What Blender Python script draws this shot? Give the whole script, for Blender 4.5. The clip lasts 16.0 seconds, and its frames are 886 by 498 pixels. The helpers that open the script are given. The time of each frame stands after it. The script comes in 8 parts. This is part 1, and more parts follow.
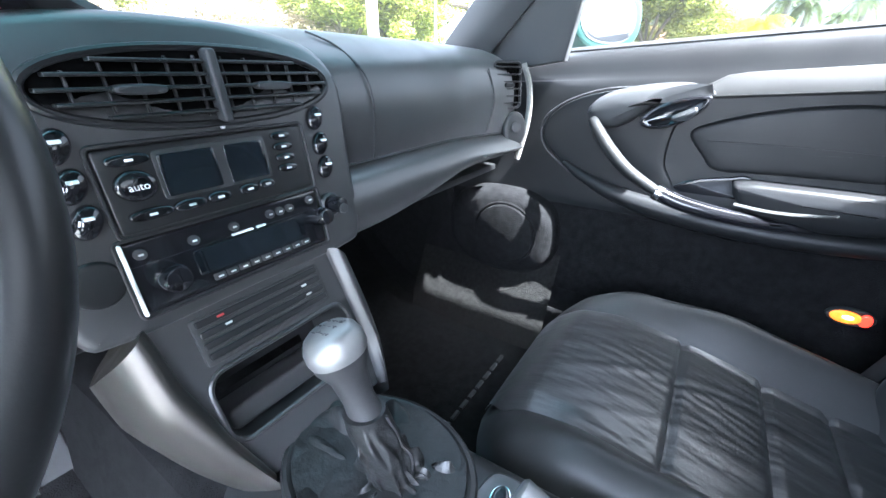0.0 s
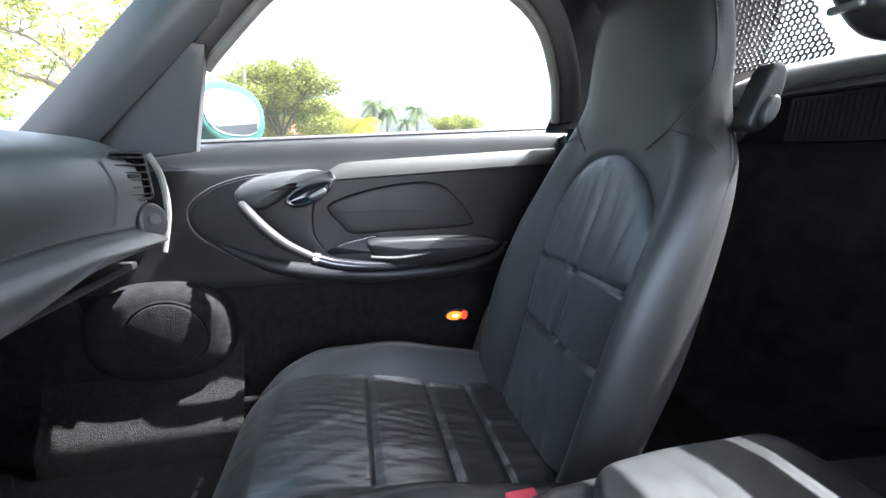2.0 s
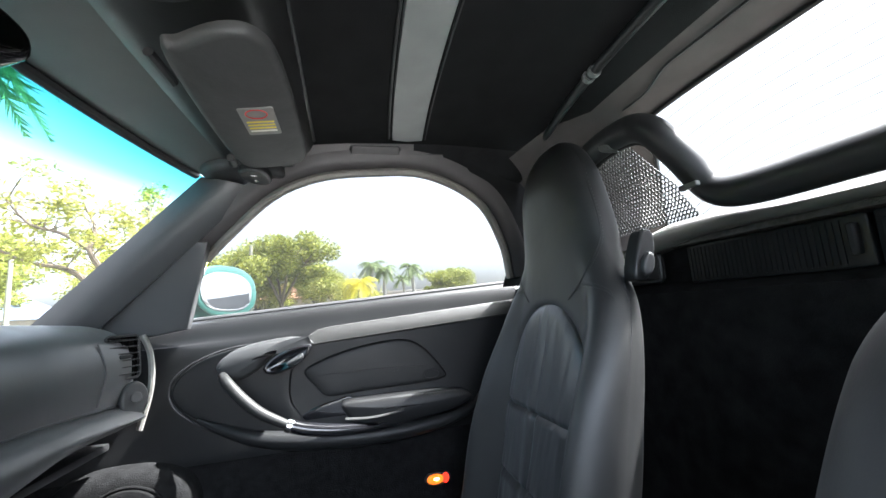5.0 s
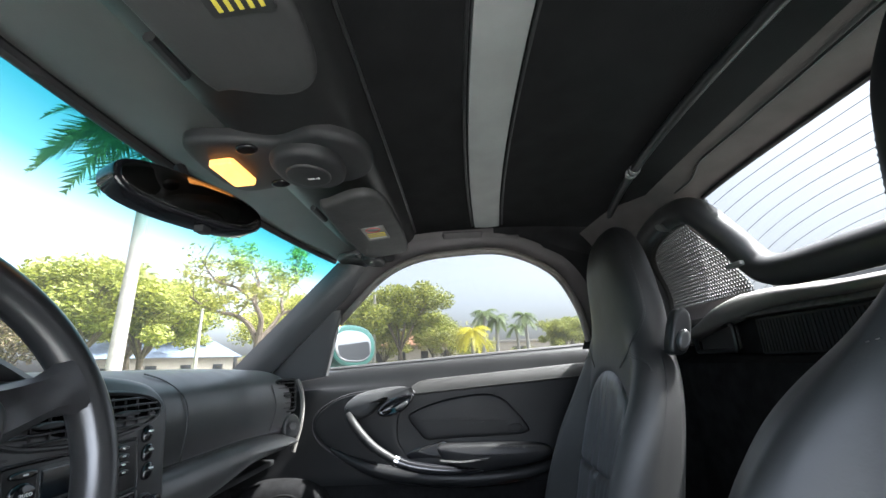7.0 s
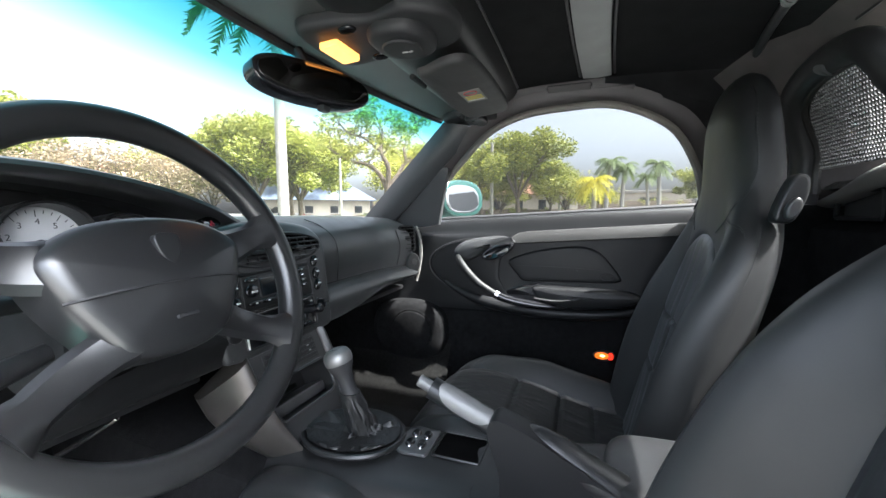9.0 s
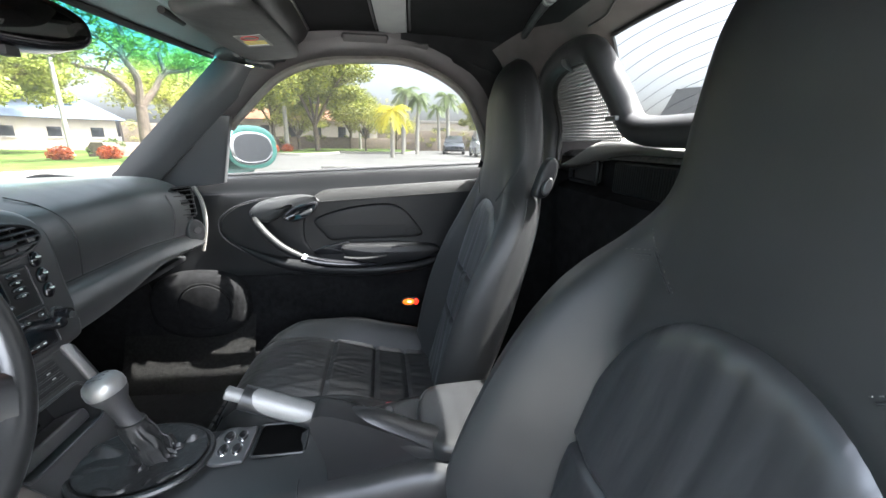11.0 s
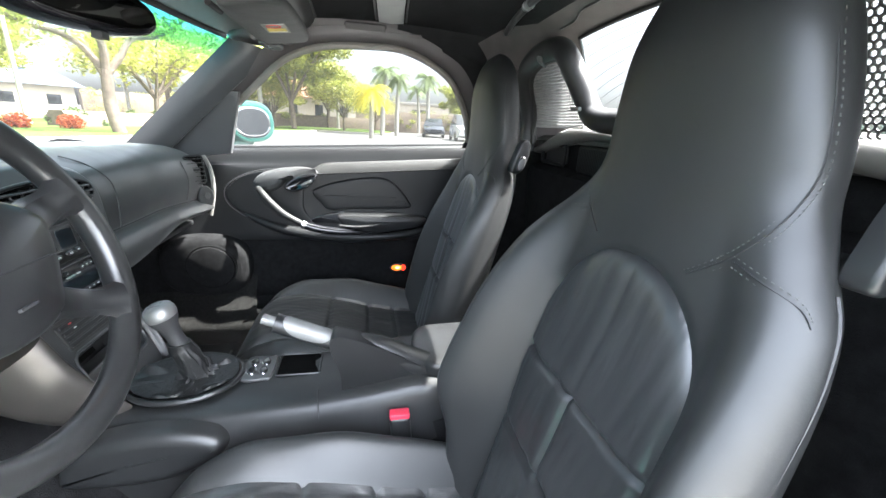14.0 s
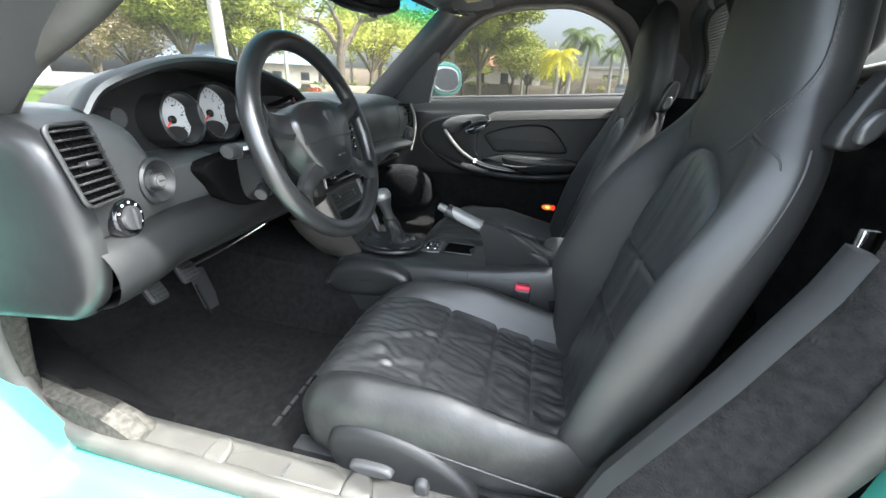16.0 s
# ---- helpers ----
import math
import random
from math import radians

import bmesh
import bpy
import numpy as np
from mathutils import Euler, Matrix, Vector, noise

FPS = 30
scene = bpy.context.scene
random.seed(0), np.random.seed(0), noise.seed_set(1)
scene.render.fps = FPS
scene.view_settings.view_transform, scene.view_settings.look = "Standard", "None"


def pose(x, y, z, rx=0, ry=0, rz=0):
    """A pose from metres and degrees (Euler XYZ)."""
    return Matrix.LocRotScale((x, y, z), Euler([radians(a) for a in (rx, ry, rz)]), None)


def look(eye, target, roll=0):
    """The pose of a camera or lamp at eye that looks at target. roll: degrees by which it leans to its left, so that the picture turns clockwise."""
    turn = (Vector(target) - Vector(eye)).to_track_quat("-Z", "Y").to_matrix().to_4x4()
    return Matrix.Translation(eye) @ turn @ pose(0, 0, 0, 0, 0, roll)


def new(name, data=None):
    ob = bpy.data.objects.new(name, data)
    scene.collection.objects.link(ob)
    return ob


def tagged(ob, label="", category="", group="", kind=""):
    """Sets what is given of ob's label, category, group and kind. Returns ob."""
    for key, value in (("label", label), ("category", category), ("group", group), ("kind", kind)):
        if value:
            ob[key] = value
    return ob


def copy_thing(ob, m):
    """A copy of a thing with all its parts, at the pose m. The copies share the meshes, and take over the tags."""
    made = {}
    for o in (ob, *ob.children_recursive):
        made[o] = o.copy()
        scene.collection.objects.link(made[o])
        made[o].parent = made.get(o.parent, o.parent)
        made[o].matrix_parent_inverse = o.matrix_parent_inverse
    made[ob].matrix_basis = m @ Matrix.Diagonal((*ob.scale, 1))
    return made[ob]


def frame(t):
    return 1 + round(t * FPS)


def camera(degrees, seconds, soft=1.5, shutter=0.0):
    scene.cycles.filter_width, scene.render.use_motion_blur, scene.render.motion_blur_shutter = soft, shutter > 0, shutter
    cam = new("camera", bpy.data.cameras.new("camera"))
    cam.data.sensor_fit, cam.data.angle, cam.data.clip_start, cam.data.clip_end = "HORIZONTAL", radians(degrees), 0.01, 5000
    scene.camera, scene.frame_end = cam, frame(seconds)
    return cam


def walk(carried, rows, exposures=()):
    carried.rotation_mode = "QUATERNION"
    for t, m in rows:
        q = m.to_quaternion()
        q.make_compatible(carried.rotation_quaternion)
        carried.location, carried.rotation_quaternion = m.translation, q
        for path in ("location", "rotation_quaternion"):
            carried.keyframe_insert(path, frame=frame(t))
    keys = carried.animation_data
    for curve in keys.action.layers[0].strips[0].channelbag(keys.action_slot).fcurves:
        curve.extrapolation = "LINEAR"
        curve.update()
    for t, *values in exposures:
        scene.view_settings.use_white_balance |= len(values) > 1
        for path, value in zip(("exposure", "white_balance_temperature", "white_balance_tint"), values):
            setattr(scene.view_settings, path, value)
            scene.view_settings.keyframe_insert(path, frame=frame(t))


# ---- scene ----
cam = camera(97.3, 16.0)
METRES, EYE, TILT, LEAN, TURN = 1.37, 0.82, -24.5, 0.0, -56.5
ROWS = [
    (0.0, 0.0, 0.0, 0.0, 0.0, 0.0, -0.0),
    (0.5, -0.0081, -0.0097, -0.0039, -10.36, 0.49, 5.91),
    (1.0, -0.0061, -0.0172, -0.0016, -22.12, 1.67, 10.84),
    (1.5, -0.0073, -0.027, -0.0044, -33.02, 2.41, 14.59),
    (2.0, -0.0019, -0.0424, -0.0098, -43.83, 4.03, 17.31),
    (2.5, 0.01, -0.0568, -0.0149, -53.47, 4.88, 19.6),
    (3.0, 0.0286, -0.0703, -0.0129, -60.12, 4.05, 21.21),
    (3.5, 0.0424, -0.0829, -0.0144, -62.55, 4.18, 22.09),
    (4.0, 0.0349, -0.0919, -0.0222, -58.41, 8.76, 22.77),
    (4.5, 0.0145, -0.092, -0.0215, -50.64, 17.43, 22.85),
    (5.0, -0.0118, -0.1243, -0.0364, -42.79, 26.29, 21.73),
    (5.2, -0.0258, -0.1406, -0.0446, -40.29, 29.3, 20.99),
    (7.3, -0.0664, -0.2844, -0.094, -24.76, 36.72, 12.46),
    (7.5, -0.0716, -0.2917, -0.0997, -22.33, 35.08, 10.92),
    (8.0, -0.0689, -0.3146, -0.1106, -15.38, 28.71, 7.05),
    (8.2, -0.0675, -0.3195, -0.108, -13.0, 25.21, 6.64),
    (10.3, -0.0246, -0.373, -0.0962, -20.4, 6.73, 9.2),
    (10.5, -0.0308, -0.3642, -0.0712, -26.35, 5.78, 11.17),
    (11.0, -0.0435, -0.3478, -0.0361, -39.58, 3.27, 15.24),
    (11.5, -0.0534, -0.3362, -0.0133, -50.39, 0.42, 17.59),
    (12.0, -0.0658, -0.3353, 0.0102, -57.44, -1.8, 18.73),
    (12.5, -0.0848, -0.3444, 0.0224, -60.93, -3.37, 18.98),
    (13.0, -0.1016, -0.3557, 0.0149, -58.53, -3.16, 18.62),
    (13.5, -0.1196, -0.3784, -0.022, -52.14, -1.71, 16.9),
    (14.0, -0.1435, -0.4152, -0.0707, -43.12, 0.08, 14.05),
    (14.5, -0.1765, -0.4629, -0.114, -34.07, 1.22, 11.09),
    (15.0, -0.2037, -0.5029, -0.1488, -27.16, 1.55, 8.6),
    (15.5, -0.2175, -0.5478, -0.1754, -22.02, 0.99, 6.97),
    (16.0, -0.2315, -0.5933, -0.1963, -19.0, 0.35, 6.29),
]
walk(cam, [(t, pose(-0.18, 0, EYE, TILT, LEAN, TURN) @ pose(METRES * x, METRES * y, METRES * z, 90 + pitch, roll, yaw)) for t, x, y, z, yaw, pitch, roll in ROWS], exposures=[(0.0, 6.65, 5400, 8), (1.5, 6.28, 5600, 8), (3.0, 6.0, 5750, 8), (4.0, 5.9, 5850, 8), (5.2, 5.62, 5900, 8), (7.5, 5.15, 5950, 8), (8.2, 5.15, 5950, 8), (10.5, 5.4, 6000, 8), (12.5, 6.4, 6300, 8), (14.0, 6.08, 6050, 7), (15.0, 5.78, 6050, 6), (15.5, 5.55, 6050, 5), (16.0, 5.12, 6050, 4)])

# ---- world, sun ----
SUN = Vector((0.0, -0.52, 0.855)).normalized()
world = bpy.data.worlds.new("world")
scene.world = world
world.use_nodes = True
wn = world.node_tree
sky = wn.nodes.new("ShaderNodeTexSky")
sky.sky_type = 'NISHITA'
sky.sun_disc = False
sky.sun_elevation = math.asin(SUN.z)
sky.sun_rotation = math.atan2(SUN.x, SUN.y)
sky.air_density = 0.75
sky.dust_density = 7.0
sky.ozone_density = 0.6
haze = wn.nodes.new("ShaderNodeHueSaturation")
haze.inputs["Saturation"].default_value = 0.38
wn.links.new(sky.outputs[0], haze.inputs["Color"])
wn.links.new(haze.outputs[0], wn.nodes["Background"].inputs[0])
wn.nodes["Background"].inputs[1].default_value = 0.125
sun = new("sun", bpy.data.lights.new("sun", 'SUN'))
sun.data.energy = 1.4
sun.data.angle = radians(0.6)
sun.data.color = (1.0, 0.95, 0.87)
sun.matrix_world = look((0, 0, 30), Vector((0, 0, 30)) - SUN)


# ---- materials ----
def mat(name, base, rough=0.5, metal=0.0, vary=0.15, vscale=8.0, bump=0.0, bscale=200.0, stretch=(1, 1, 1), spec=0.5, coat=0.0, emit=0.0, wear=0.0, cells=False, big=0.0, bigscale=14.0, bigstretch=(1, 1, 1)):
    """A surface with colour variation at one scale, fine relief at another and, with big, soft folds."""
    m = bpy.data.materials.new(name)
    m.use_nodes = True
    nt = m.node_tree
    p = nt.nodes["Principled BSDF"]
    p.inputs["Roughness"].default_value = rough
    p.inputs["Metallic"].default_value = metal
    p.inputs["Specular IOR Level"].default_value = spec
    p.inputs["Coat Weight"].default_value = coat
    p.inputs["Coat Roughness"].default_value = 0.06
    tc = nt.nodes.new("ShaderNodeTexCoord")

    def noisy(scale, st=(1, 1, 1), detail=4.0):
        mp = nt.nodes.new("ShaderNodeMapping")
        mp.inputs["Scale"].default_value = st
        nt.links.new(tc.outputs["Object"], mp.inputs[0])
        n = nt.nodes.new("ShaderNodeTexNoise")
        n.inputs["Scale"].default_value = scale
        n.inputs["Detail"].default_value = detail
        nt.links.new(mp.outputs[0], n.inputs["Vector"])
        return n
    a = noisy(vscale)
    ramp = nt.nodes.new("ShaderNodeValToRGB")
    ramp.color_ramp.elements[0].position, ramp.color_ramp.elements[1].position = 0.3, 0.7
    ramp.color_ramp.elements[0].color = (*[c * (1 - vary) for c in base], 1)
    ramp.color_ramp.elements[1].color = (*[min(1, c * (1 + vary)) for c in base], 1)
    nt.links.new(a.outputs["Fac"], ramp.inputs[0])
    nt.links.new(ramp.outputs[0], p.inputs["Base Color"])
    if wear:
        w = noisy(vscale * 2.3, detail=6.0)
        mr = nt.nodes.new("ShaderNodeMapRange")
        mr.inputs["From Min"].default_value, mr.inputs["From Max"].default_value = 0.3, 0.7
        mr.inputs["To Min"].default_value, mr.inputs["To Max"].default_value = max(0.02, rough - wear), min(1, rough + wear)
        nt.links.new(w.outputs["Fac"], mr.inputs[0])
        nt.links.new(mr.outputs[0], p.inputs["Roughness"])
    last = None
    if big:
        g = noisy(bigscale, bigstretch, 3.0)
        b0 = nt.nodes.new("ShaderNodeBump")
        b0.inputs["Strength"].default_value = 1.0
        b0.inputs["Distance"].default_value = big
        nt.links.new(g.outputs["Fac"], b0.inputs["Height"])
        last = b0
    if bump:
        if cells:
            mp = nt.nodes.new("ShaderNodeMapping")
            mp.inputs["Scale"].default_value = stretch
            nt.links.new(tc.outputs["Object"], mp.inputs[0])
            v = nt.nodes.new("ShaderNodeTexVoronoi")
            v.inputs["Scale"].default_value = bscale
            nt.links.new(mp.outputs[0], v.inputs["Vector"])
            src = v.outputs["Distance"]
        else:
            src = noisy(bscale, stretch).outputs["Fac"]
        b = nt.nodes.new("ShaderNodeBump")
        b.inputs["Strength"].default_value = 0.6
        b.inputs["Distance"].default_value = bump
        nt.links.new(src, b.inputs["Height"])
        if last:
            nt.links.new(last.outputs[0], b.inputs["Normal"])
        last = b
    if last:
        nt.links.new(last.outputs[0], p.inputs["Normal"])
    if emit:
        p.inputs["Emission Color"].default_value = (*base, 1)
        p.inputs["Emission Strength"].default_value = emit
    return m


def glass(name, color, rough=0.0, veil=0.003):
    """Thin glass: clear, tinted, with a mirror's share of gloss and a veil of dust."""
    m = bpy.data.materials.new(name)
    m.use_nodes = True
    nt = m.node_tree
    nt.nodes.remove(nt.nodes["Principled BSDF"])
    tr = nt.nodes.new("ShaderNodeBsdfTransparent")
    tr.inputs[0].default_value = (*color, 1)
    gl = nt.nodes.new("ShaderNodeBsdfGlossy")
    gl.inputs["Roughness"].default_value = rough
    lw = nt.nodes.new("ShaderNodeLayerWeight")
    pw = nt.nodes.new("ShaderNodeMath")
    pw.operation = 'POWER'
    pw.inputs[1].default_value = 5.0
    nt.links.new(lw.outputs["Facing"], pw.inputs[0])
    fr = nt.nodes.new("ShaderNodeMath")
    fr.operation = 'MULTIPLY_ADD'
    fr.inputs[1].default_value, fr.inputs[2].default_value = 0.25, 0.006
    nt.links.new(pw.outputs[0], fr.inputs[0])
    mx = nt.nodes.new("ShaderNodeMixShader")
    nt.links.new(fr.outputs[0], mx.inputs[0])
    dust = nt.nodes.new("ShaderNodeBsdfTranslucent")
    dust.inputs[0].default_value = (0.8, 0.8, 0.78, 1)
    hazy = nt.nodes.new("ShaderNodeMixShader")
    hazy.inputs[0].default_value = veil
    nt.links.new(tr.outputs[0], hazy.inputs[1])
    nt.links.new(dust.outputs[0], hazy.inputs[2])
    nt.links.new(hazy.outputs[0], mx.inputs[1])
    nt.links.new(gl.outputs[0], mx.inputs[2])
    nt.links.new(mx.outputs[0], nt.nodes["Material Output"].inputs[0])
    return m


LEATHER = mat("black_leather", (0.0140, 0.0144, 0.0146), 0.45, vary=0.14, vscale=9, bump=0.00012, bscale=420, spec=0.38, big=0.0020, bigscale=9)
PLEAT = mat("creased_black_leather", (0.019, 0.0194, 0.0198), 0.34, vary=0.10, vscale=14, bump=0.00005, bscale=420, spec=0.6, big=0.0028, bigscale=32, bigstretch=(1.0, 0.22, 0.4))
PLEATV = mat("pleated_black_leather", (0.0175, 0.0179, 0.0183), 0.33, vary=0.10, vscale=14, bump=0.00005, bscale=420, spec=0.6, big=0.0030, bigscale=26, bigstretch=(1.0, 0.4, 0.20))
WORN = mat("worn_grey_leather", (0.0125, 0.0125, 0.0122), 0.5, vary=0.35, vscale=22, bump=0.0003, bscale=150, wear=0.08, spec=0.35, big=0.0015, bigscale=40)
THREAD = mat("grey_thread", (0.048, 0.048, 0.047), 0.8, vary=0.3, vscale=300)
RIMLEATHER = mat("smooth_wheel_leather", (0.010, 0.0102, 0.0104), 0.30, vary=0.12, vscale=9, bump=0.00008, bscale=500, spec=0.5)
SEAM = mat("black_seam", (0.008, 0.008, 0.009), 0.6, vary=0.2, vscale=100)
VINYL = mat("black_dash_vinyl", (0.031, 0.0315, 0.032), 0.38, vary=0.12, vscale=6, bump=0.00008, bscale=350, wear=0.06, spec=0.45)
HOODVINYL = mat("black_hood_vinyl", (0.018, 0.0185, 0.019), 0.36, vary=0.12, vscale=8, bump=0.00008, bscale=350, spec=0.5)
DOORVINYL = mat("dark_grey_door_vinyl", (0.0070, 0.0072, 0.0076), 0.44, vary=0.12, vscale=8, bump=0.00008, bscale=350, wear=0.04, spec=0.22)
# trim grey made paler in place of light bounced onto its front
DECKTRIM = mat("bounce_lightened_deck_trim", (0.16, 0.155, 0.145), 0.42, vary=0.1, vscale=12, bump=0.0001, bscale=400)
BAND = mat("grey_leather_trim", (0.011, 0.011, 0.0104), 0.6, vary=0.12, vscale=12, bump=0.0001, bscale=400, wear=0.05, spec=0.3)
PLASTIC = mat("matt_black_plastic", (0.011, 0.0113, 0.0117), 0.35, spec=0.3, vary=0.12, vscale=10, bump=0.0001, bscale=900, wear=0.06)
SATIN = mat("satin_grey_plastic", (0.026, 0.0264, 0.027), 0.36, vary=0.12, vscale=10, bump=0.0001, bscale=900, wear=0.05)
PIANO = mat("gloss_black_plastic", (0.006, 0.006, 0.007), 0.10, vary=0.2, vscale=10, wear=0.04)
SCREEN = mat("dark_display_glass", (0.006, 0.008, 0.010), 0.07, vary=0.2, vscale=10)
SILVER = mat("silver_painted_metal", (0.20, 0.20, 0.197), 0.46, metal=0.7, vary=0.08, vscale=20, bump=0.00005, bscale=800, wear=0.06)
CHROME = mat("bright_metal", (0.62, 0.62, 0.62), 0.16, metal=1.0, vary=0.06, vscale=30, wear=0.06)
DULL = mat("dull_silver_grip", (0.009, 0.009, 0.0088), 0.52, metal=0.0, vary=0.1, vscale=30, bump=0.00005, bscale=800, wear=0.06, spec=0.25)
ARMTRIM = mat("soft_black_armrest", (0.012, 0.0122, 0.0125), 0.5, vary=0.12, vscale=10, bump=0.0001, bscale=600, spec=0.3)
WEBBING = mat("black_belt_webbing", (0.009, 0.009, 0.0095), 0.65, vary=0.1, vscale=30, bump=0.0003, bscale=500, stretch=(1, 3, 1))
VENTBLACK = mat("dull_black_vent_plastic", (0.0065, 0.0066, 0.007), 0.5, vary=0.12, vscale=20, bump=0.0001, bscale=900, spec=0.25)
SILLGREY = mat("worn_grey_sill_plastic", (0.024, 0.0228, 0.0205), 0.5, vary=0.2, vscale=14, bump=0.0002, bscale=300, spec=0.35, wear=0.08)
# near-black without gloss: paints the shade of hollows on flat sheets
VOID = mat("painted_recess_black", (0.003, 0.003, 0.003), 1.0, vary=0.2, vscale=20, spec=0.0)
GAITER = mat("soft_black_gaiter_leather", (0.008, 0.0082, 0.0085), 0.46, vary=0.15, vscale=20, bump=0.0002, bscale=700, cells=True, wear=0.05, spec=0.4, big=0.004, bigscale=45)
ENDSTRIP = mat("sun_paled_worn_edge", (0.12, 0.116, 0.105), 0.7, vary=0.25, vscale=40, bump=0.0005, bscale=300)
PLATE = mat("pale_satin_plate", (0.13, 0.13, 0.127), 0.5, metal=0.3, vary=0.06, vscale=30, wear=0.05)
HUB = mat("black_airbag_vinyl", (0.009, 0.0092, 0.0097), 0.33, vary=0.12, vscale=8, bump=0.00008, bscale=350, wear=0.05, spec=0.6)
SHINY = mat("shiny_worn_black_leather", (0.019, 0.0194, 0.0198), 0.37, vary=0.12, vscale=14, bump=0.00005, bscale=420, spec=0.6, big=0.0030, bigscale=38, bigstretch=(1.0, 0.30, 0.4))
HOOP = mat("black_padded_hoop_vinyl", (0.034, 0.034, 0.035), 0.42, vary=0.12, vscale=12, bump=0.0001, bscale=400, wear=0.05)
WING = mat("graphite_lacquer", (0.060, 0.055, 0.050), 0.34, metal=0.6, vary=0.12, vscale=14, bump=0.00005, bscale=900, wear=0.05)
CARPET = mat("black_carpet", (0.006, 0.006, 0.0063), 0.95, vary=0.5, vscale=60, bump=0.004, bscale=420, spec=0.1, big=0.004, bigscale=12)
SIDECARPET = mat("charcoal_side_carpet", (0.0095, 0.0093, 0.0088), 0.95, vary=0.5, vscale=110, bump=0.005, bscale=420, spec=0.1)
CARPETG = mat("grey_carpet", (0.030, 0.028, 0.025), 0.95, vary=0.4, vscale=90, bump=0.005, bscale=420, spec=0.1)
BULKCARPET = mat("charcoal_bulkhead_carpet", (0.011, 0.011, 0.0113), 0.95, vary=0.45, vscale=25, bump=0.003, bscale=350, spec=0.1, big=0.003, bigscale=9)
PILLARCARPET = mat("fuzzy_charcoal_carpet", (0.010, 0.010, 0.0102), 0.95, vary=0.4, vscale=70, bump=0.006, bscale=300, spec=0.1)
RUBBER = mat("black_rubber", (0.015, 0.015, 0.016), 0.65, vary=0.2, vscale=20, bump=0.0004, bscale=300)
SEAL = mat("grey_door_seal", (0.026, 0.0245, 0.022), 0.55, vary=0.2, vscale=16, bump=0.0004, bscale=250, wear=0.08)
LINER = mat("black_roof_cloth", (0.009, 0.009, 0.0095), 0.9, vary=0.25, vscale=18, bump=0.001, bscale=500, spec=0.15, big=0.003, bigscale=6)
BOW = mat("grey_roof_bow", (0.27, 0.275, 0.27), 0.45, metal=0.2, vary=0.1, vscale=12, bump=0.0002, bscale=400)
# darker copy of the header vinyl, with shade in its colour
HEADSHADE = mat("shade_darkened_header_vinyl", (0.016, 0.016, 0.016), 0.38, vary=0.12, vscale=10, bump=0.0002, bscale=400, big=0.002, bigscale=9)
HEADER = mat("grey_header_vinyl", (0.068, 0.068, 0.065), 0.45, vary=0.12, vscale=10, bump=0.0002, bscale=400)
VISOR = mat("charcoal_visor_vinyl", (0.032, 0.032, 0.0315), 0.6, vary=0.15, vscale=12, bump=0.0003, bscale=420, big=0.002, bigscale=22)
ARCHSEAL = mat("pale_grey_window_seal", (0.13, 0.12, 0.105), 0.55, vary=0.15, vscale=16, bump=0.0004, bscale=250)
TRIMBROWN = mat("dark_roof_trim", (0.042, 0.037, 0.037), 0.5, vary=0.12, vscale=12, bump=0.0002, bscale=400)
REARCLOTH = mat("grey_brown_roof_cloth", (0.095, 0.086, 0.083), 0.8, vary=0.15, vscale=14, bump=0.0008, bscale=500, spec=0.2, big=0.002, bigscale=5)
HOUSING = mat("soft_grey_handle_housing", (0.020, 0.0203, 0.0206), 0.46, vary=0.1, vscale=10, bump=0.0001, bscale=600, spec=0.4, wear=0.05)
PAINT = mat("teal_car_paint", (0.045, 0.20, 0.165), 0.22, metal=0.25, vary=0.05, vscale=6, coat=1.0)
RED = mat("red_plastic", (0.40, 0.025, 0.05), 0.4, vary=0.12, vscale=40)
LAMPCORE = mat("lamp_filament_glow", (1.0, 0.62, 0.22), 0.3, vary=0.1, vscale=60, emit=0.14)
AMBER = mat("amber_lamp", (1.0, 0.17, 0.012), 0.3, vary=0.4, vscale=60, emit=0.035)
REDLAMP = mat("red_lamp", (0.9, 0.03, 0.012), 0.25, vary=0.2, vscale=60, emit=0.05)
DOMELAMP = mat("dome_lamp_lens", (1.0, 0.36, 0.07), 0.35, vary=0.2, vscale=60, emit=0.10)
WHITE = mat("white_print", (0.62, 0.62, 0.6), 0.6, vary=0.06, vscale=40)
YELLOW = mat("yellow_print", (0.55, 0.45, 0.05), 0.6, vary=0.06, vscale=40)
REDPRINT = mat("red_print", (0.5, 0.05, 0.05), 0.6, vary=0.06, vscale=40)
GAUGE = mat("pale_gauge_face", (0.42, 0.43, 0.44), 0.6, vary=0.05, vscale=30)
NEEDLE = mat("red_needle", (0.85, 0.06, 0.03), 0.5, vary=0.05, vscale=30)
GREYPAPER = mat("grey_label_paper", (0.20, 0.20, 0.19), 0.7, vary=0.08, vscale=30)
LABELBLACK = mat("black_label", (0.02, 0.02, 0.02), 0.6, vary=0.1, vscale=30)
MIRROR = mat("mirror_glass", (0.75, 0.76, 0.78), 0.02, metal=1.0, vary=0.01)
SMOKE = mat("dark_mirror_glass", (0.17, 0.165, 0.16), 0.03, metal=1.0, vary=0.02)
MESHGREY = mat("grey_wire_mesh", (0.16, 0.16, 0.155), 0.45, metal=0.3, vary=0.15, vscale=30)
SOFTTOP = mat("black_soft_top_canvas", (0.015, 0.015, 0.016), 0.9, vary=0.2, vscale=20, bump=0.001, bscale=600)
REARGLASS = glass("plastic_rear_window", (0.048, 0.049, 0.0485), 0.02, 0.002)
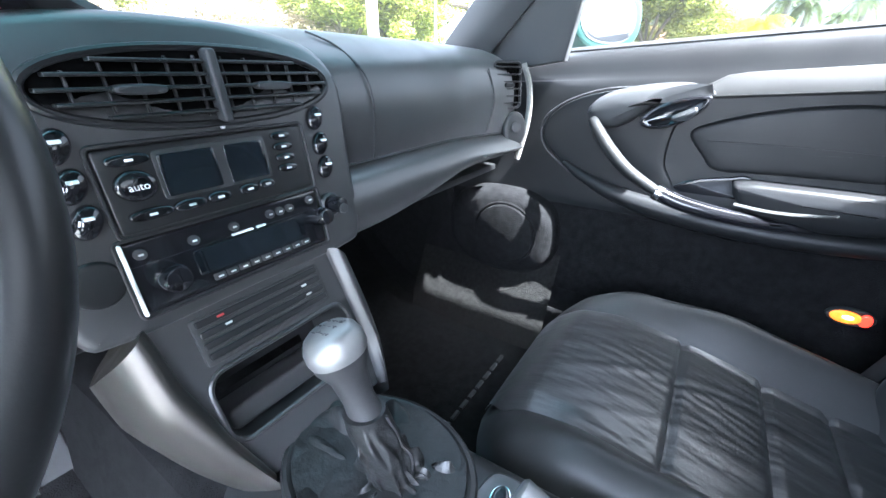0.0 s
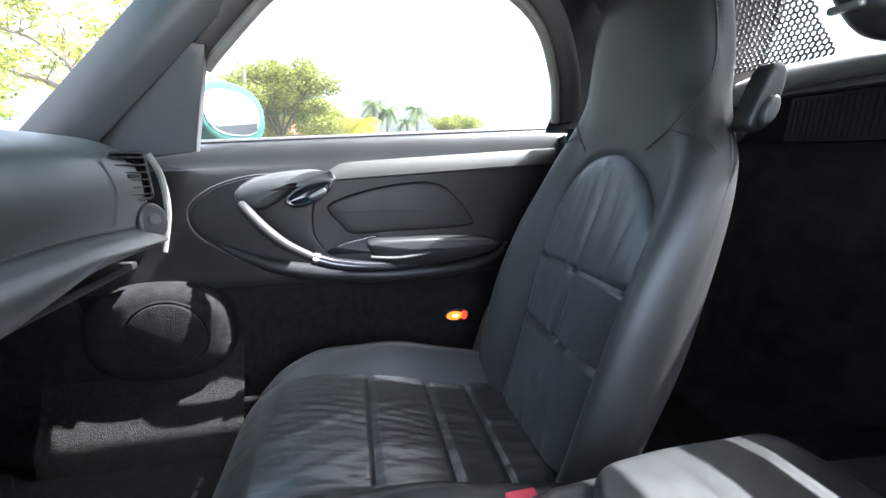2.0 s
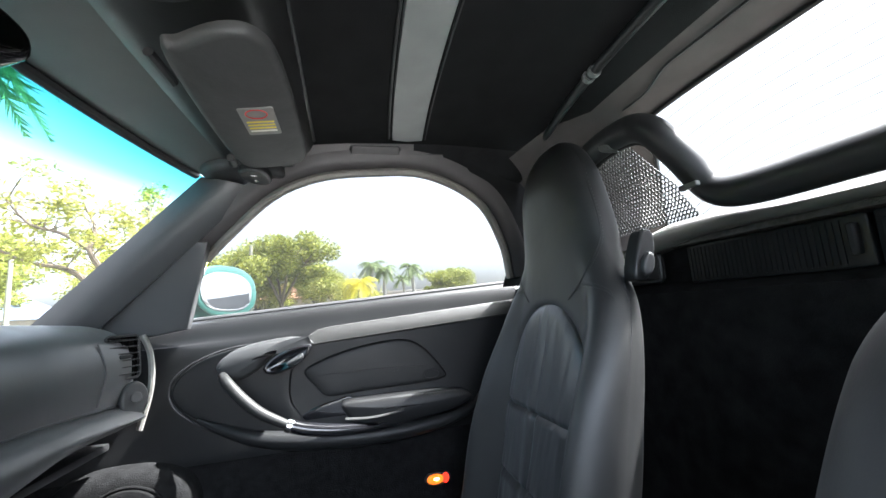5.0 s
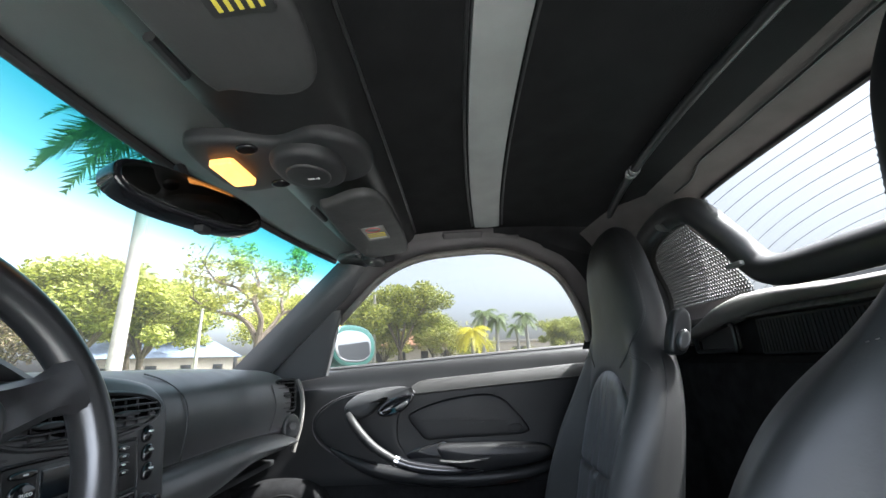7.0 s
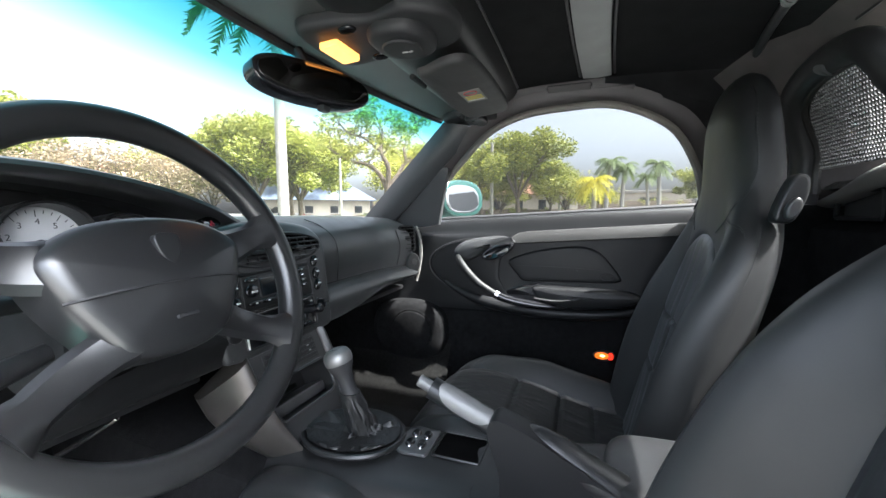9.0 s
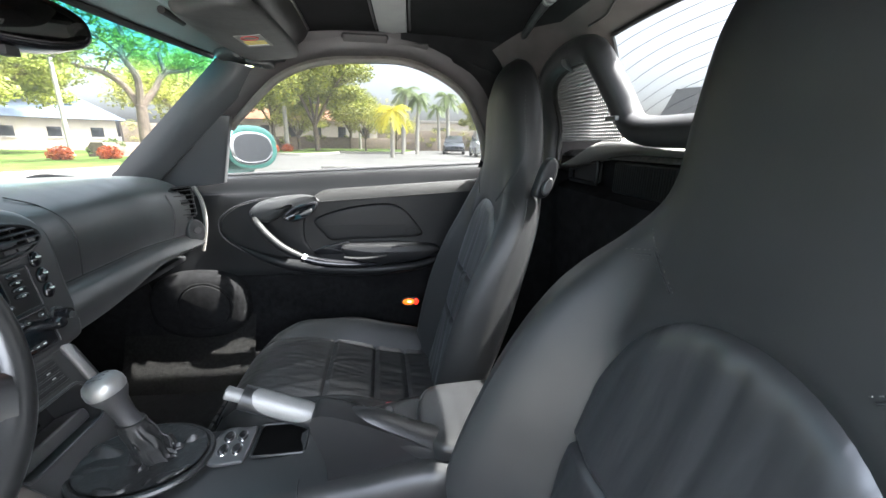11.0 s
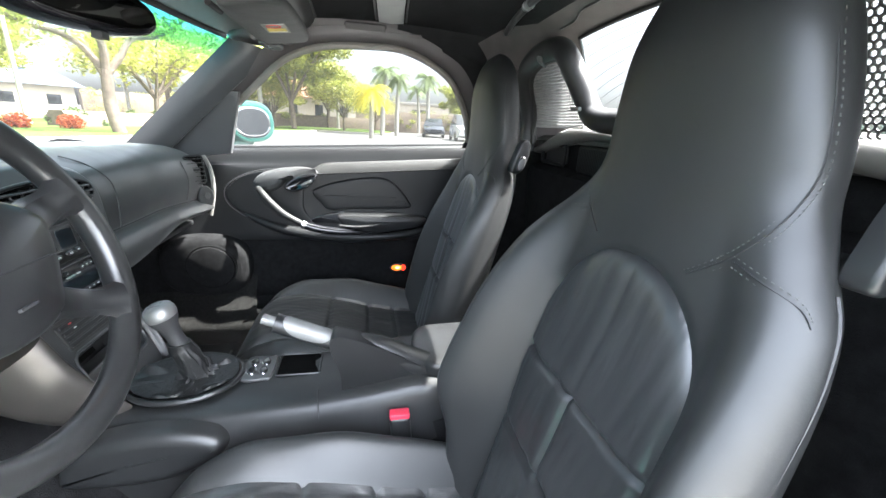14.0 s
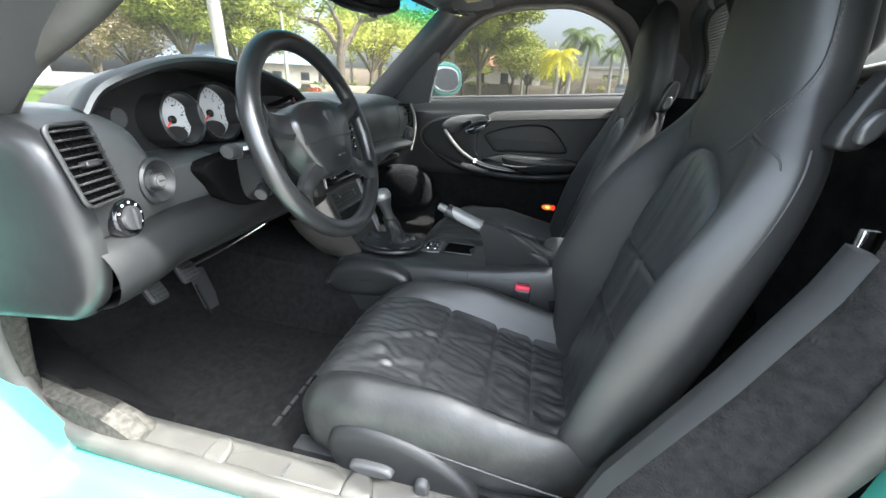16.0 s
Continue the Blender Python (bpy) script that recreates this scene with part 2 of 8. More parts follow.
# carpet colour raised to stand in for sunlight on the shelf
SHELFCARPET = mat("sun_lightened_shelf_carpet", (0.10, 0.097, 0.09), 0.95, vary=0.3, vscale=90, bump=0.003, bscale=420, spec=0.1)
CLEAR = glass("clear_side_glass", (0.080, 0.0815, 0.080))
SCREENGLASS = glass("clear_windscreen_glass", (0.155, 0.157, 0.155))
TEALFILM = bpy.data.materials.new("teal_sun_band")
TEALFILM.use_nodes = True
nt = TEALFILM.node_tree
nt.nodes.remove(nt.nodes["Principled BSDF"])
tr = nt.nodes.new("ShaderNodeBsdfTransparent")
nt.links.new(tr.outputs[0], nt.nodes["Material Output"].inputs[0])
tc = nt.nodes.new("ShaderNodeTexCoord")
sep = nt.nodes.new("ShaderNodeSeparateXYZ")
nt.links.new(tc.outputs["Object"], sep.inputs[0])
mr = nt.nodes.new("ShaderNodeMapRange")
mr.inputs["From Min"].default_value, mr.inputs["From Max"].default_value = 1.085, 1.20
nt.links.new(sep.outputs["Z"], mr.inputs[0])
cr = nt.nodes.new("ShaderNodeValToRGB")
cr.color_ramp.elements[0].position, cr.color_ramp.elements[0].color = 0.0, (1, 1, 1, 1)
cr.color_ramp.elements[1].position, cr.color_ramp.elements[1].color = 1.0, (0.03, 0.42, 0.47, 1)
for pos, colour in ((0.25, (0.80, 0.93, 0.93, 1)), (0.55, (0.24, 0.70, 0.74, 1))):
    e = cr.color_ramp.elements.new(pos)
    e.color = colour
nt.links.new(mr.outputs[0], cr.inputs[0])
nt.links.new(cr.outputs[0], tr.inputs[0])
ASPHALT = mat("grey_asphalt", (0.17, 0.166, 0.155), 0.9, vary=0.2, vscale=0.35, bump=0.01, bscale=40, spec=0.2)
CONCRETE = mat("pale_concrete", (0.42, 0.40, 0.36), 0.85, vary=0.15, vscale=1.5, bump=0.004, bscale=60)
GRASS = mat("lawn_green", (0.10, 0.15, 0.035), 0.95, vary=0.4, vscale=1.2, bump=0.03, bscale=30, spec=0.1)
BARK = mat("grey_brown_bark", (0.16, 0.125, 0.095), 0.9, vary=0.35, vscale=6, bump=0.02, bscale=25, stretch=(1, 1, 0.25))
PALMBARK = mat("pale_palm_bark", (0.36, 0.34, 0.30), 0.85, vary=0.2, vscale=5, bump=0.01, bscale=18, stretch=(0.3, 0.3, 2))
STUCCO = mat("cream_stucco", (0.55, 0.50, 0.42), 0.85, vary=0.1, vscale=1.5, bump=0.004, bscale=60)
SLATE = mat("grey_blue_roof_tile", (0.15, 0.19, 0.26), 0.7, vary=0.2, vscale=3, bump=0.03, bscale=14)
ROOFTILE = mat("clay_roof_tile", (0.33, 0.16, 0.09), 0.8, vary=0.25, vscale=3, bump=0.03, bscale=14)
DARKGLASS = mat("dark_window_glass", (0.03, 0.035, 0.04), 0.08, vary=0.2, vscale=2)
CARPAINT = [mat("dark_blue_car_paint", (0.02, 0.025, 0.04), 0.2, vary=0.05, coat=1.0), mat("white_car_paint", (0.6, 0.6, 0.6), 0.25, vary=0.05, coat=1.0), mat("silver_car_paint", (0.35, 0.36, 0.37), 0.25, metal=0.5, vary=0.05, coat=1.0)]


def leafmat(name, dark, light):
    """Leaves: a colour of its own for each leaf, with some light shining through."""
    m = bpy.data.materials.new(name)
    m.use_nodes = True
    nt = m.node_tree
    p = nt.nodes["Principled BSDF"]
    g = nt.nodes.new("ShaderNodeNewGeometry")
    r = nt.nodes.new("ShaderNodeValToRGB")
    r.color_ramp.elements[0].color, r.color_ramp.elements[1].color = (*dark, 1), (*light, 1)
    nt.links.new(g.outputs["Random Per Island"], r.inputs[0])
    nt.links.new(r.outputs[0], p.inputs["Base Color"])
    p.inputs["Roughness"].default_value = 0.5
    t = nt.nodes.new("ShaderNodeBsdfTranslucent")
    nt.links.new(r.outputs[0], t.inputs[0])
    mx = nt.nodes.new("ShaderNodeMixShader")
    mx.inputs[0].default_value = 0.4
    nt.links.new(p.outputs[0], mx.inputs[1])
    nt.links.new(t.outputs[0], mx.inputs[2])
    nt.links.new(mx.outputs[0], nt.nodes["Material Output"].inputs[0])
    return m


LEAF = leafmat("green_leaves", (0.15, 0.185, 0.025), (0.50, 0.51, 0.10))
LEAFY = leafmat("yellow_green_leaves", (0.22, 0.24, 0.03), (0.54, 0.52, 0.12))
LEAFDARK = leafmat("dark_hedge_leaves", (0.07, 0.11, 0.035), (0.17, 0.22, 0.07))
DRYTWIG = leafmat("dry_pinkish_twigs", (0.30, 0.23, 0.14), (0.50, 0.40, 0.27))
FROND = leafmat("palm_fronds", (0.10, 0.16, 0.05), (0.28, 0.34, 0.12))
FRONDY = leafmat("yellow_palm_fronds", (0.50, 0.46, 0.02), (0.75, 0.66, 0.04))
FLOWER = leafmat("orange_flowers", (0.35, 0.06, 0.02), (0.6, 0.16, 0.04))


# ---- mesh tools ----
def link(name, bm, material, smooth=True):
    me = bpy.data.meshes.new(name)
    bmesh.ops.recalc_face_normals(bm, faces=bm.faces)
    bm.to_mesh(me)
    bm.free()
    me.materials.append(material)
    if smooth:
        me.polygons.foreach_set("use_smooth", [True] * len(me.polygons))
        me.set_sharp_from_angle(angle=radians(40))
    return new(name, me)


def part(name, bm, material, parent, label=""):
    ob = link(name, bm, material)
    ob.parent = parent
    if label:
        tagged(ob, label)
    return ob


def thing(name, at, label, category, group="", kind=""):
    ob = new(name)
    ob.location = at
    ob.empty_display_size = 0.05
    bpy.context.view_layer.update()
    return tagged(ob, label, category, group, kind)


def sub(name, bm, material, parent, label=""):
    """A part whose vertices are given in world places, under a parent that stands elsewhere."""
    root = parent
    off = Vector((0, 0, 0))
    while root is not None:
        off += root.location
        root = root.parent
    bmesh.ops.translate(bm, verts=bm.verts, vec=-off)
    return part(name, bm, material, parent, label)


def loft(rings, closed=True, cap=True, bm=None):
    """Skin between rings of equally many points."""
    bm = bm or bmesh.new()
    vs = [[bm.verts.new(p) for p in r] for r in rings]
    n = len(rings[0])
    for a, b in zip(vs, vs[1:]):
        for i in range(n if closed else n - 1):
            j = (i + 1) % n
            bm.faces.new((a[i], a[j], b[j], b[i]))
    if cap and closed:
        bm.faces.new(list(reversed(vs[0])))
        bm.faces.new(vs[-1])
    return bm


def curve_pts(ctrl, n=8, closed=False):
    """A smooth line through the given points."""
    pts = [Vector(c) for c in ctrl]
    out = []
    m = len(pts)
    for i in range(m if closed else m - 1):
        if closed:
            p0, p1, p2, p3 = pts[i - 1], pts[i], pts[(i + 1) % m], pts[(i + 2) % m]
        else:
            p0, p1, p2, p3 = pts[max(i - 1, 0)], pts[i], pts[i + 1], pts[min(i + 2, m - 1)]
        for k in range(n):
            t = k / n
            out.append(0.5 * (2 * p1 + (p2 - p0) * t + (2 * p0 - 5 * p1 + 4 * p2 - p3) * t * t + (3 * p1 - p0 - 3 * p2 + p3) * t ** 3))
    if not closed:
        out.append(pts[-1])
    return out


def tube(path, r, sides=10, closed=False, bm=None, flat=1.0):
    """A round bar along a path; r a number, or a function of the share of the way."""
    path = [Vector(p) for p in path]
    n = len(path)
    rings = []
    up = None
    for i, p in enumerate(path):
        a = path[i - 1] if (i or closed) else path[0]
        b = path[(i + 1) % n] if (i < n - 1 or closed) else path[-1]
        d = (b - a).normalized()
        if up is None:
            up = d.orthogonal().normalized()
        up = (up - d * up.dot(d)).normalized()
        side = d.cross(up)
        rr = r(i / max(1, n - 1)) if callable(r) else r
        rings.append([p + rr * (math.cos(q) * up + flat * math.sin(q) * side) for q in (2 * math.pi * k / sides for k in range(sides))])
    if closed:
        rings.append(rings[0])
    bm = loft(rings, True, not closed, bm)
    if closed:
        bmesh.ops.remove_doubles(bm, verts=bm.verts, dist=1e-6)
    return bm


def inset(o, d):
    """The outline o (2D, anticlockwise or not) moved inward by d."""
    n = len(o)
    area = sum(o[i][0] * o[(i + 1) % n][1] - o[(i + 1) % n][0] * o[i][1] for i in range(n))
    s = 1 if area > 0 else -1
    out = []
    for i in range(n):
        a, b = Vector(o[i - 1]), Vector(o[(i + 1) % n])
        t = (b - a)
        t = t.normalized() if t.length > 1e-9 else Vector((1, 0))
        out.append((o[i][0] - s * t.y * d, o[i][1] + s * t.x * d))
    return out


def pillow(outline, to3d, h, b=0.003, dome=0.0, n=6, ctrl=True, back=0.0, bm=None):
    """A slab on an outline: rounded rim of radius b, height h, its middle domed up. to3d(a, b, height) gives the place."""
    o = [tuple(p)[:2] for p in curve_pts([(p[0], p[1], 0) for p in outline], n, True)] if ctrl else [tuple(p) for p in outline]
    rings = [[to3d(a, c, back) for a, c in o]]
    for k in range(4):
        q = k / 3 * math.pi / 2
        rings.append([to3d(a, c, h - b + b * math.sin(q)) for a, c in inset(o, b * (1 - math.cos(q)))])
    cx, cy = sum(p[0] for p in o) / len(o), sum(p[1] for p in o) / len(o)
    top = inset(o, b)
    for s in (0.85, 0.6, 0.3):
        rings.append([to3d(cx + (a - cx) * s, cy + (c - cy) * s, h + dome * (1 - s * s)) for a, c in top])
    return loft(rings, bm=bm)


def box(x0, x1, y0, y1, z0, z1, bev=0.004, bm=None):
    fresh = bmesh.new()
    bmesh.ops.create_cube(fresh, size=1)
    bmesh.ops.scale(fresh, vec=(abs(x1 - x0), abs(y1 - y0), abs(z1 - z0)), verts=fresh.verts)
    if bev:
        bmesh.ops.bevel(fresh, geom=fresh.edges[:], offset=bev, segments=2, affect='EDGES', profile=0.5)
    bmesh.ops.translate(fresh, verts=fresh.verts, vec=((x0 + x1) / 2, (y0 + y1) / 2, (z0 + z1) / 2))
    if bm is None:
        return fresh
    me = bpy.data.meshes.new("tmp")
    fresh.to_mesh(me)
    fresh.free()
    bm.from_mesh(me)
    bpy.data.meshes.remove(me)
    return bm


def lathe(profile, m, sides=32):
    """A turned body: profile of (radius, height) about the z axis of the pose m."""
    rings = [[m @ Vector((r * math.cos(q), r * math.sin(q), h)) for q in (2 * math.pi * k / sides for k in range(sides))] for r, h in profile]
    return loft(rings)


def rect(x0, x1, z0, z1, r=0.006, k=4):
    o = []
    for cx, cz, q0 in ((x1 - r, z1 - r, 0), (x0 + r, z1 - r, 90), (x0 + r, z0 + r, 180), (x1 - r, z0 + r, 270)):
        for i in range(k + 1):
            q = radians(q0 + 90 * i / k)
            o.append((cx + r * math.cos(q), cz + r * math.sin(q)))
    return o


def oval(cx, cz, rx, rz, n=28, p=2.0):
    o = []
    for i in range(n):
        q = 2 * math.pi * i / n
        c, s = math.cos(q), math.sin(q)
        o.append((cx + rx * math.copysign(abs(c) ** (2 / p), c), cz + rz * math.copysign(abs(s) ** (2 / p), s)))
    return o


def sm(a, b, x):
    t = min(1, max(0, (x - a) / (b - a)))
    return t * t * (3 - 2 * t)


def lerp(table, x):
    for (a, va), (b, vb) in zip(table, table[1:]):
        if x <= b:
            t = min(1, max(0, (x - a) / (b - a)))
            return va + (vb - va) * t
    return table[-1][1]


def smooth_table(table, x):
    """A smooth curve through the table's points, without overshoot."""
    n = len(table)
    if x <= table[0][0]:
        return table[0][1]
    if x >= table[-1][0]:
        return table[-1][1]
    k = next(i for i in range(n - 1) if x <= table[i + 1][0])

    def slope(i):
        if i == 0 or i == n - 1:
            a, b = (0, 1) if i == 0 else (n - 2, n - 1)
            return (table[b][1] - table[a][1]) / (table[b][0] - table[a][0])
        d0 = (table[i][1] - table[i - 1][1]) / (table[i][0] - table[i - 1][0])
        d1 = (table[i + 1][1] - table[i][1]) / (table[i + 1][0] - table[i][0])
        return 0.0 if d0 * d1 <= 0 else 2 * d0 * d1 / (d0 + d1)
    (a, va), (b, vb) = table[k], table[k + 1]
    h = b - a
    t = (x - a) / h
    return va * (2 * t ** 3 - 3 * t * t + 1) + slope(k) * h * (t ** 3 - 2 * t * t + t) + vb * (3 * t * t - 2 * t ** 3) + slope(k + 1) * h * (t ** 3 - t * t)


def text(name, body, size, m, material, parent, label=""):
    cu = bpy.data.curves.new("letters", 'FONT')
    cu.body, cu.size, cu.align_x, cu.align_y, cu.extrude = body, size, 'CENTER', 'CENTER', 0.0002
    tmp = new("letters", cu)
    dg = bpy.context.evaluated_depsgraph_get()
    me = bpy.data.meshes.new_from_object(tmp.evaluated_get(dg))
    bpy.data.objects.remove(tmp)
    bm = bmesh.new()
    bm.from_mesh(me)
    bmesh.ops.transform(bm, matrix=m, verts=bm.verts)
    bpy.data.meshes.remove(me)
    return sub(name, bm, material, parent, label)


def frame_on(o, right, up):
    """A pose at o whose x axis is right and y axis is up; its z axis looks at the viewer."""
    r = Vector(right).normalized()
    u = Vector(up)
    u = (u - r * u.dot(r)).normalized()
    m = Matrix((r, u, r.cross(u))).transposed().to_4x4()
    m.translation = o
    return m


def on(m):
    """to3d for pillow() on the plane of the pose m."""
    return lambda a, b, h: m @ Vector((a, b, h))


# ---- ground ----
bm = bmesh.new()
bmesh.ops.create_grid(bm, x_segments=40, y_segments=40, size=1500)
ground = link("ground", bm, ASPHALT, False)
tagged(ground, "sun-bleached grey asphalt of a car park", "ground", kind="structure")

# ---- car floor, tunnel, firewall ----
prof = [(-0.75, 0.33), (-0.45, 0.30), (-0.36, 0.19), (0.55, 0.17), (0.74, 0.20), (0.90, 0.36), (0.97, 0.60), (0.99, 0.84)]
pp = [(p.x, p.y) for p in curve_pts([(y, z, 0) for y, z in prof], 5)]
rings = []
for x in (-0.69, -0.66, -0.4, -0.13, 0.13, 0.4, 0.66, 0.69):
    lip = 0.05 if abs(x) > 0.67 else 0.0
    rings.append([(x, y, z + lip) for y, z in pp])
floor = link("floor", loft(rings, False), CARPET)
tagged(floor, "black carpeted car floor with deep footwells", "floor", kind="structure")

bm = bmesh.new()
rings = []
for y, w, top in ((-0.80, 0.15, 0.46), (-0.55, 0.15, 0.46), (-0.2, 0.135, 0.40), (0.30, 0.125, 0.40), (0.6, 0.13, 0.42), (0.98, 0.15, 0.46)):
    rings.append([(-w - 0.03, y, 0.16), (-w, y, 0.30), (-w + 0.02, y, top - 0.02), (-w + 0.05, y, top), (w - 0.05, y, top), (w - 0.02, y, top - 0.02), (w, y, 0.30), (w + 0.03, y, 0.16)])
tunnel = link("tunnel", loft(rings), CARPET)
tagged(tunnel, "black carpeted transmission tunnel between the seats", "tunnel", kind="structure")


# ---- seats ----
WB = [(0.30, 0.17), (0.36, 0.208), (0.45, 0.218), (0.56, 0.222), (0.66, 0.217), (0.76, 0.207), (0.83, 0.193), (0.88, 0.168), (0.93, 0.145), (1.0, 0.132), (1.06, 0.117), (1.105, 0.096), (1.135, 0.070), (1.152, 0.040), (1.160, 0.008)]
YF = [(0.30, -0.315), (0.40, -0.345), (0.64, -0.408), (0.86, -0.458), (0.95, -0.462), (1.05, -0.460), (1.11, -0.470), (1.145, -0.488), (1.160, -0.510)]
YB = [(0.30, -0.405), (0.40, -0.450), (0.64, -0.528), (0.86, -0.570), (1.0, -0.565), (1.08, -0.558), (1.13, -0.545), (1.152, -0.528), (1.160, -0.515)]
BOL = [(0.30, 0.03), (0.40, 0.075), (0.55, 0.085), (0.68, 0.07), (0.80, 0.035), (0.88, 0.012), (0.95, 0.0), (1.2, 0.0)]
ARCH = 0.838
INNER_SWELL = [0.0]  # how far the driver's inner bolster is puffed out


def insert_half(z):
    """Half width of the stitched back panel, which ends in a round arch."""
    w = lerp([(0.30, 0.120), (0.60, 0.140), (0.70, 0.136)], z)
    if z > 0.70:
        q = (z - 0.70) / (ARCH - 0.70)
        w = 0.136 * math.sqrt(max(0, 1 - q * q)) if q < 1 else 0.0
    return w


def fold(n):
    """A soft ridge line where n changes its sign."""
    return math.sqrt(n * n + 0.015)


def groove(d, width=0.006):
    return math.exp(-(d / width) ** 2)


def panel_gap(x, z):
    """Distance from the edge of the back panel: below zero inside."""
    if z > 0.70:
        return (math.hypot(abs(x) / 0.136, (z - 0.70) / (ARCH - 0.70)) - 1) * 0.136
    return abs(x) - insert_half(z)


def back_base(x, z):
    w = smooth_table(WB, z)
    swell = INNER_SWELL[0] * sm(0.42, 0.55, z) * sm(0.92, 0.74, z) if x > 0 else 0.0
    return (smooth_table(BOL, z) + swell) * sm(0.58, 0.92, abs(x) / max(w, 1e-4))


def back_front(x, z):
    """How far the front of the backrest stands forward of its plain line, at x and z."""
    f = back_base(x, z)
    if z < ARCH + 0.03:
        f -= 0.009 * sm(0.008, -0.012, panel_gap(x, z)) + 0.010 * sm(-0.008, -0.030, panel_gap(x, z))
    return f


def panel_front(x, z):
    """The same for the stitched panel, with its cross seams and creases."""
    d = panel_gap(x, z)
    f = back_base(x, z) - 0.0065 + 0.0105 * (1 - math.exp(min(0, d) / 0.010))
    for zz in (0.512, 0.640):
        f -= 0.006 * groove(z - zz, 0.005)
    if 0.512 < z < 0.640:
        f -= 0.005 * groove(x, 0.0045)
    f += (0.0056 * (fold(noise.noise(Vector((x * 28 + 0.8 * math.sin(z * 9) - z * 5, z * 2.4, 1.5)))) - 0.2) + 0.0009 * fold(noise.noise(Vector((x * 50 + z * 9, z * 4, 5.0))))) * sm(0, -0.03, d)
    return f


def backrest_rings(m):
    rings = []
    nz, nt = 150, 150
    for i in range(nz + 1):
        z = 0.30 + (1.160 - 0.30) * (1 - (1 - i / nz) ** 1.35)
        w, yf, yb = smooth_table(WB, z), smooth_table(YF, z), smooth_table(YB, z)
        ring = []
        for k in range(nt):
            q = 2 * math.pi * k / nt
            c, s = math.cos(q), math.sin(q)
            n = (3.4 - 0.8 * sm(0.80, 0.92, z)) if s > 0 else 2.3
            e = math.copysign(abs(s) ** (2 / n), s)
            x = w * math.copysign(abs(c) ** (2 / n), c) * (1 - 0.30 * max(0, (0.30 - e) / 1.30) * sm(0.97, 0.84, z))
            if x > 0 and INNER_SWELL[0]:
                x += 0.054 * sm(0.38, 0.50, z) * sm(0.95, 0.78, z) * sm(0.62, 1.0, x / w)
            y = (yf + yb) / 2 + (yf - yb) / 2 * e
            if s > 0:
                y += back_front(x, z) * min(1, e * 1.15)
            ring.append(m @ Vector((x, y, z)))
        rings.append(ring)
    return rings


def cushion_base(x, y):
    z = smooth_table([(-0.40, 0.322), (-0.25, 0.338), (-0.05, 0.388), (0.06, 0.407), (0.12, 0.402), (0.16, 0.380), (0.185, 0.350), (0.20, 0.315)], y)
    return z + (0.050 + 0.036 * sm(0.05, -0.14, y)) * sm(0.13, 0.205, abs(x)) * sm(0.20, 0.02, y)


def cushion_gap(x, y):
    return abs(x) - 0.150


def cushion_top(x, y):
    """Height of the cushion's top at x across and y ahead."""
    return cushion_base(x, y) - (0.008 * sm(0.008, -0.012, cushion_gap(x, y)) + 0.010 * sm(-0.008, -0.030, cushion_gap(x, y))) * sm(0.198, 0.17, y)


def panel_top(x, y, worn=0.0):
    """The same for the creased centre panel."""
    d = cushion_gap(x, y)
    z = cushion_base(x, y) - 0.005 + 0.0085 * (1 - math.exp(min(0, d) / 0.012))
    for yy in (-0.045, -0.165, -0.25):
        z -= 0.006 * groove(y - yy, 0.005)
    n = fold(noise.noise(Vector((x * 30 + 0.8 * math.sin(y * 14) + y * 6, y * 2.6, 3.0)))) + 0.3 * fold(noise.noise(Vector((x * 50 - y * 9, y * 4, 9.0))))
    if worn:
        n += worn * (fold(noise.noise(Vector((x * 17 + y * 11, y * 7 - x * 5, 21.0)))) + 0.7 * fold(noise.noise(Vector((x * 36 - y * 16, y * 15 + x * 9, 33.0)))) - 0.4)
    return z + (0.0036 + 0.0084 * min(1, worn)) * (n - 0.3 - 0.3 * min(1, worn)) * sm(0, -0.03, d) * (1 - (0.75 - 0.5 * min(1, worn)) * sm(0.03, 0.13, y))


def cushion_w(y):
    return smooth_table([(-0.40, 0.19), (-0.2, 0.232), (0.05, 0.238), (0.13, 0.225), (0.175, 0.19), (0.20, 0.13)], y)


def cushion_low(y):
    return smooth_table([(-0.40, 0.24), (0.10, 0.235), (0.17, 0.26), (0.20, 0.30)], y)


def cushion_rings(m):
    rings = []
    ny, nt = 120, 120
    for i in range(ny + 1):
        y = -0.40 + 0.60 * (1 - (1 - i / ny) ** 1.3)
        w, low = cushion_w(y), cushion_low(y)
        ring = []
        for k in range(nt):
            q = 2 * math.pi * k / nt
            c, s = math.cos(q), math.sin(q)
            x = w * math.copysign(abs(c) ** 0.55, c)
            e = math.copysign(abs(s) ** 0.5, s)
            top = cushion_top(x, y)
            z = (top + low) / 2 + (top - low) / 2 * e
            ring.append(m @ Vector((x, y, z)))
        rings.append(ring)
    return rings


def split_faces(bm, test):
    """Two meshes out of one: the faces for which test(centre) holds, and the rest."""
    a, b = bm.copy(), bm
    bmesh.ops.delete(a, geom=[f for f in a.faces if not test(f.calc_center_median())], context='FACES')
    bmesh.ops.delete(b, geom=[f for f in b.faces if test(f.calc_center_median())], context='FACES')
    return a, b


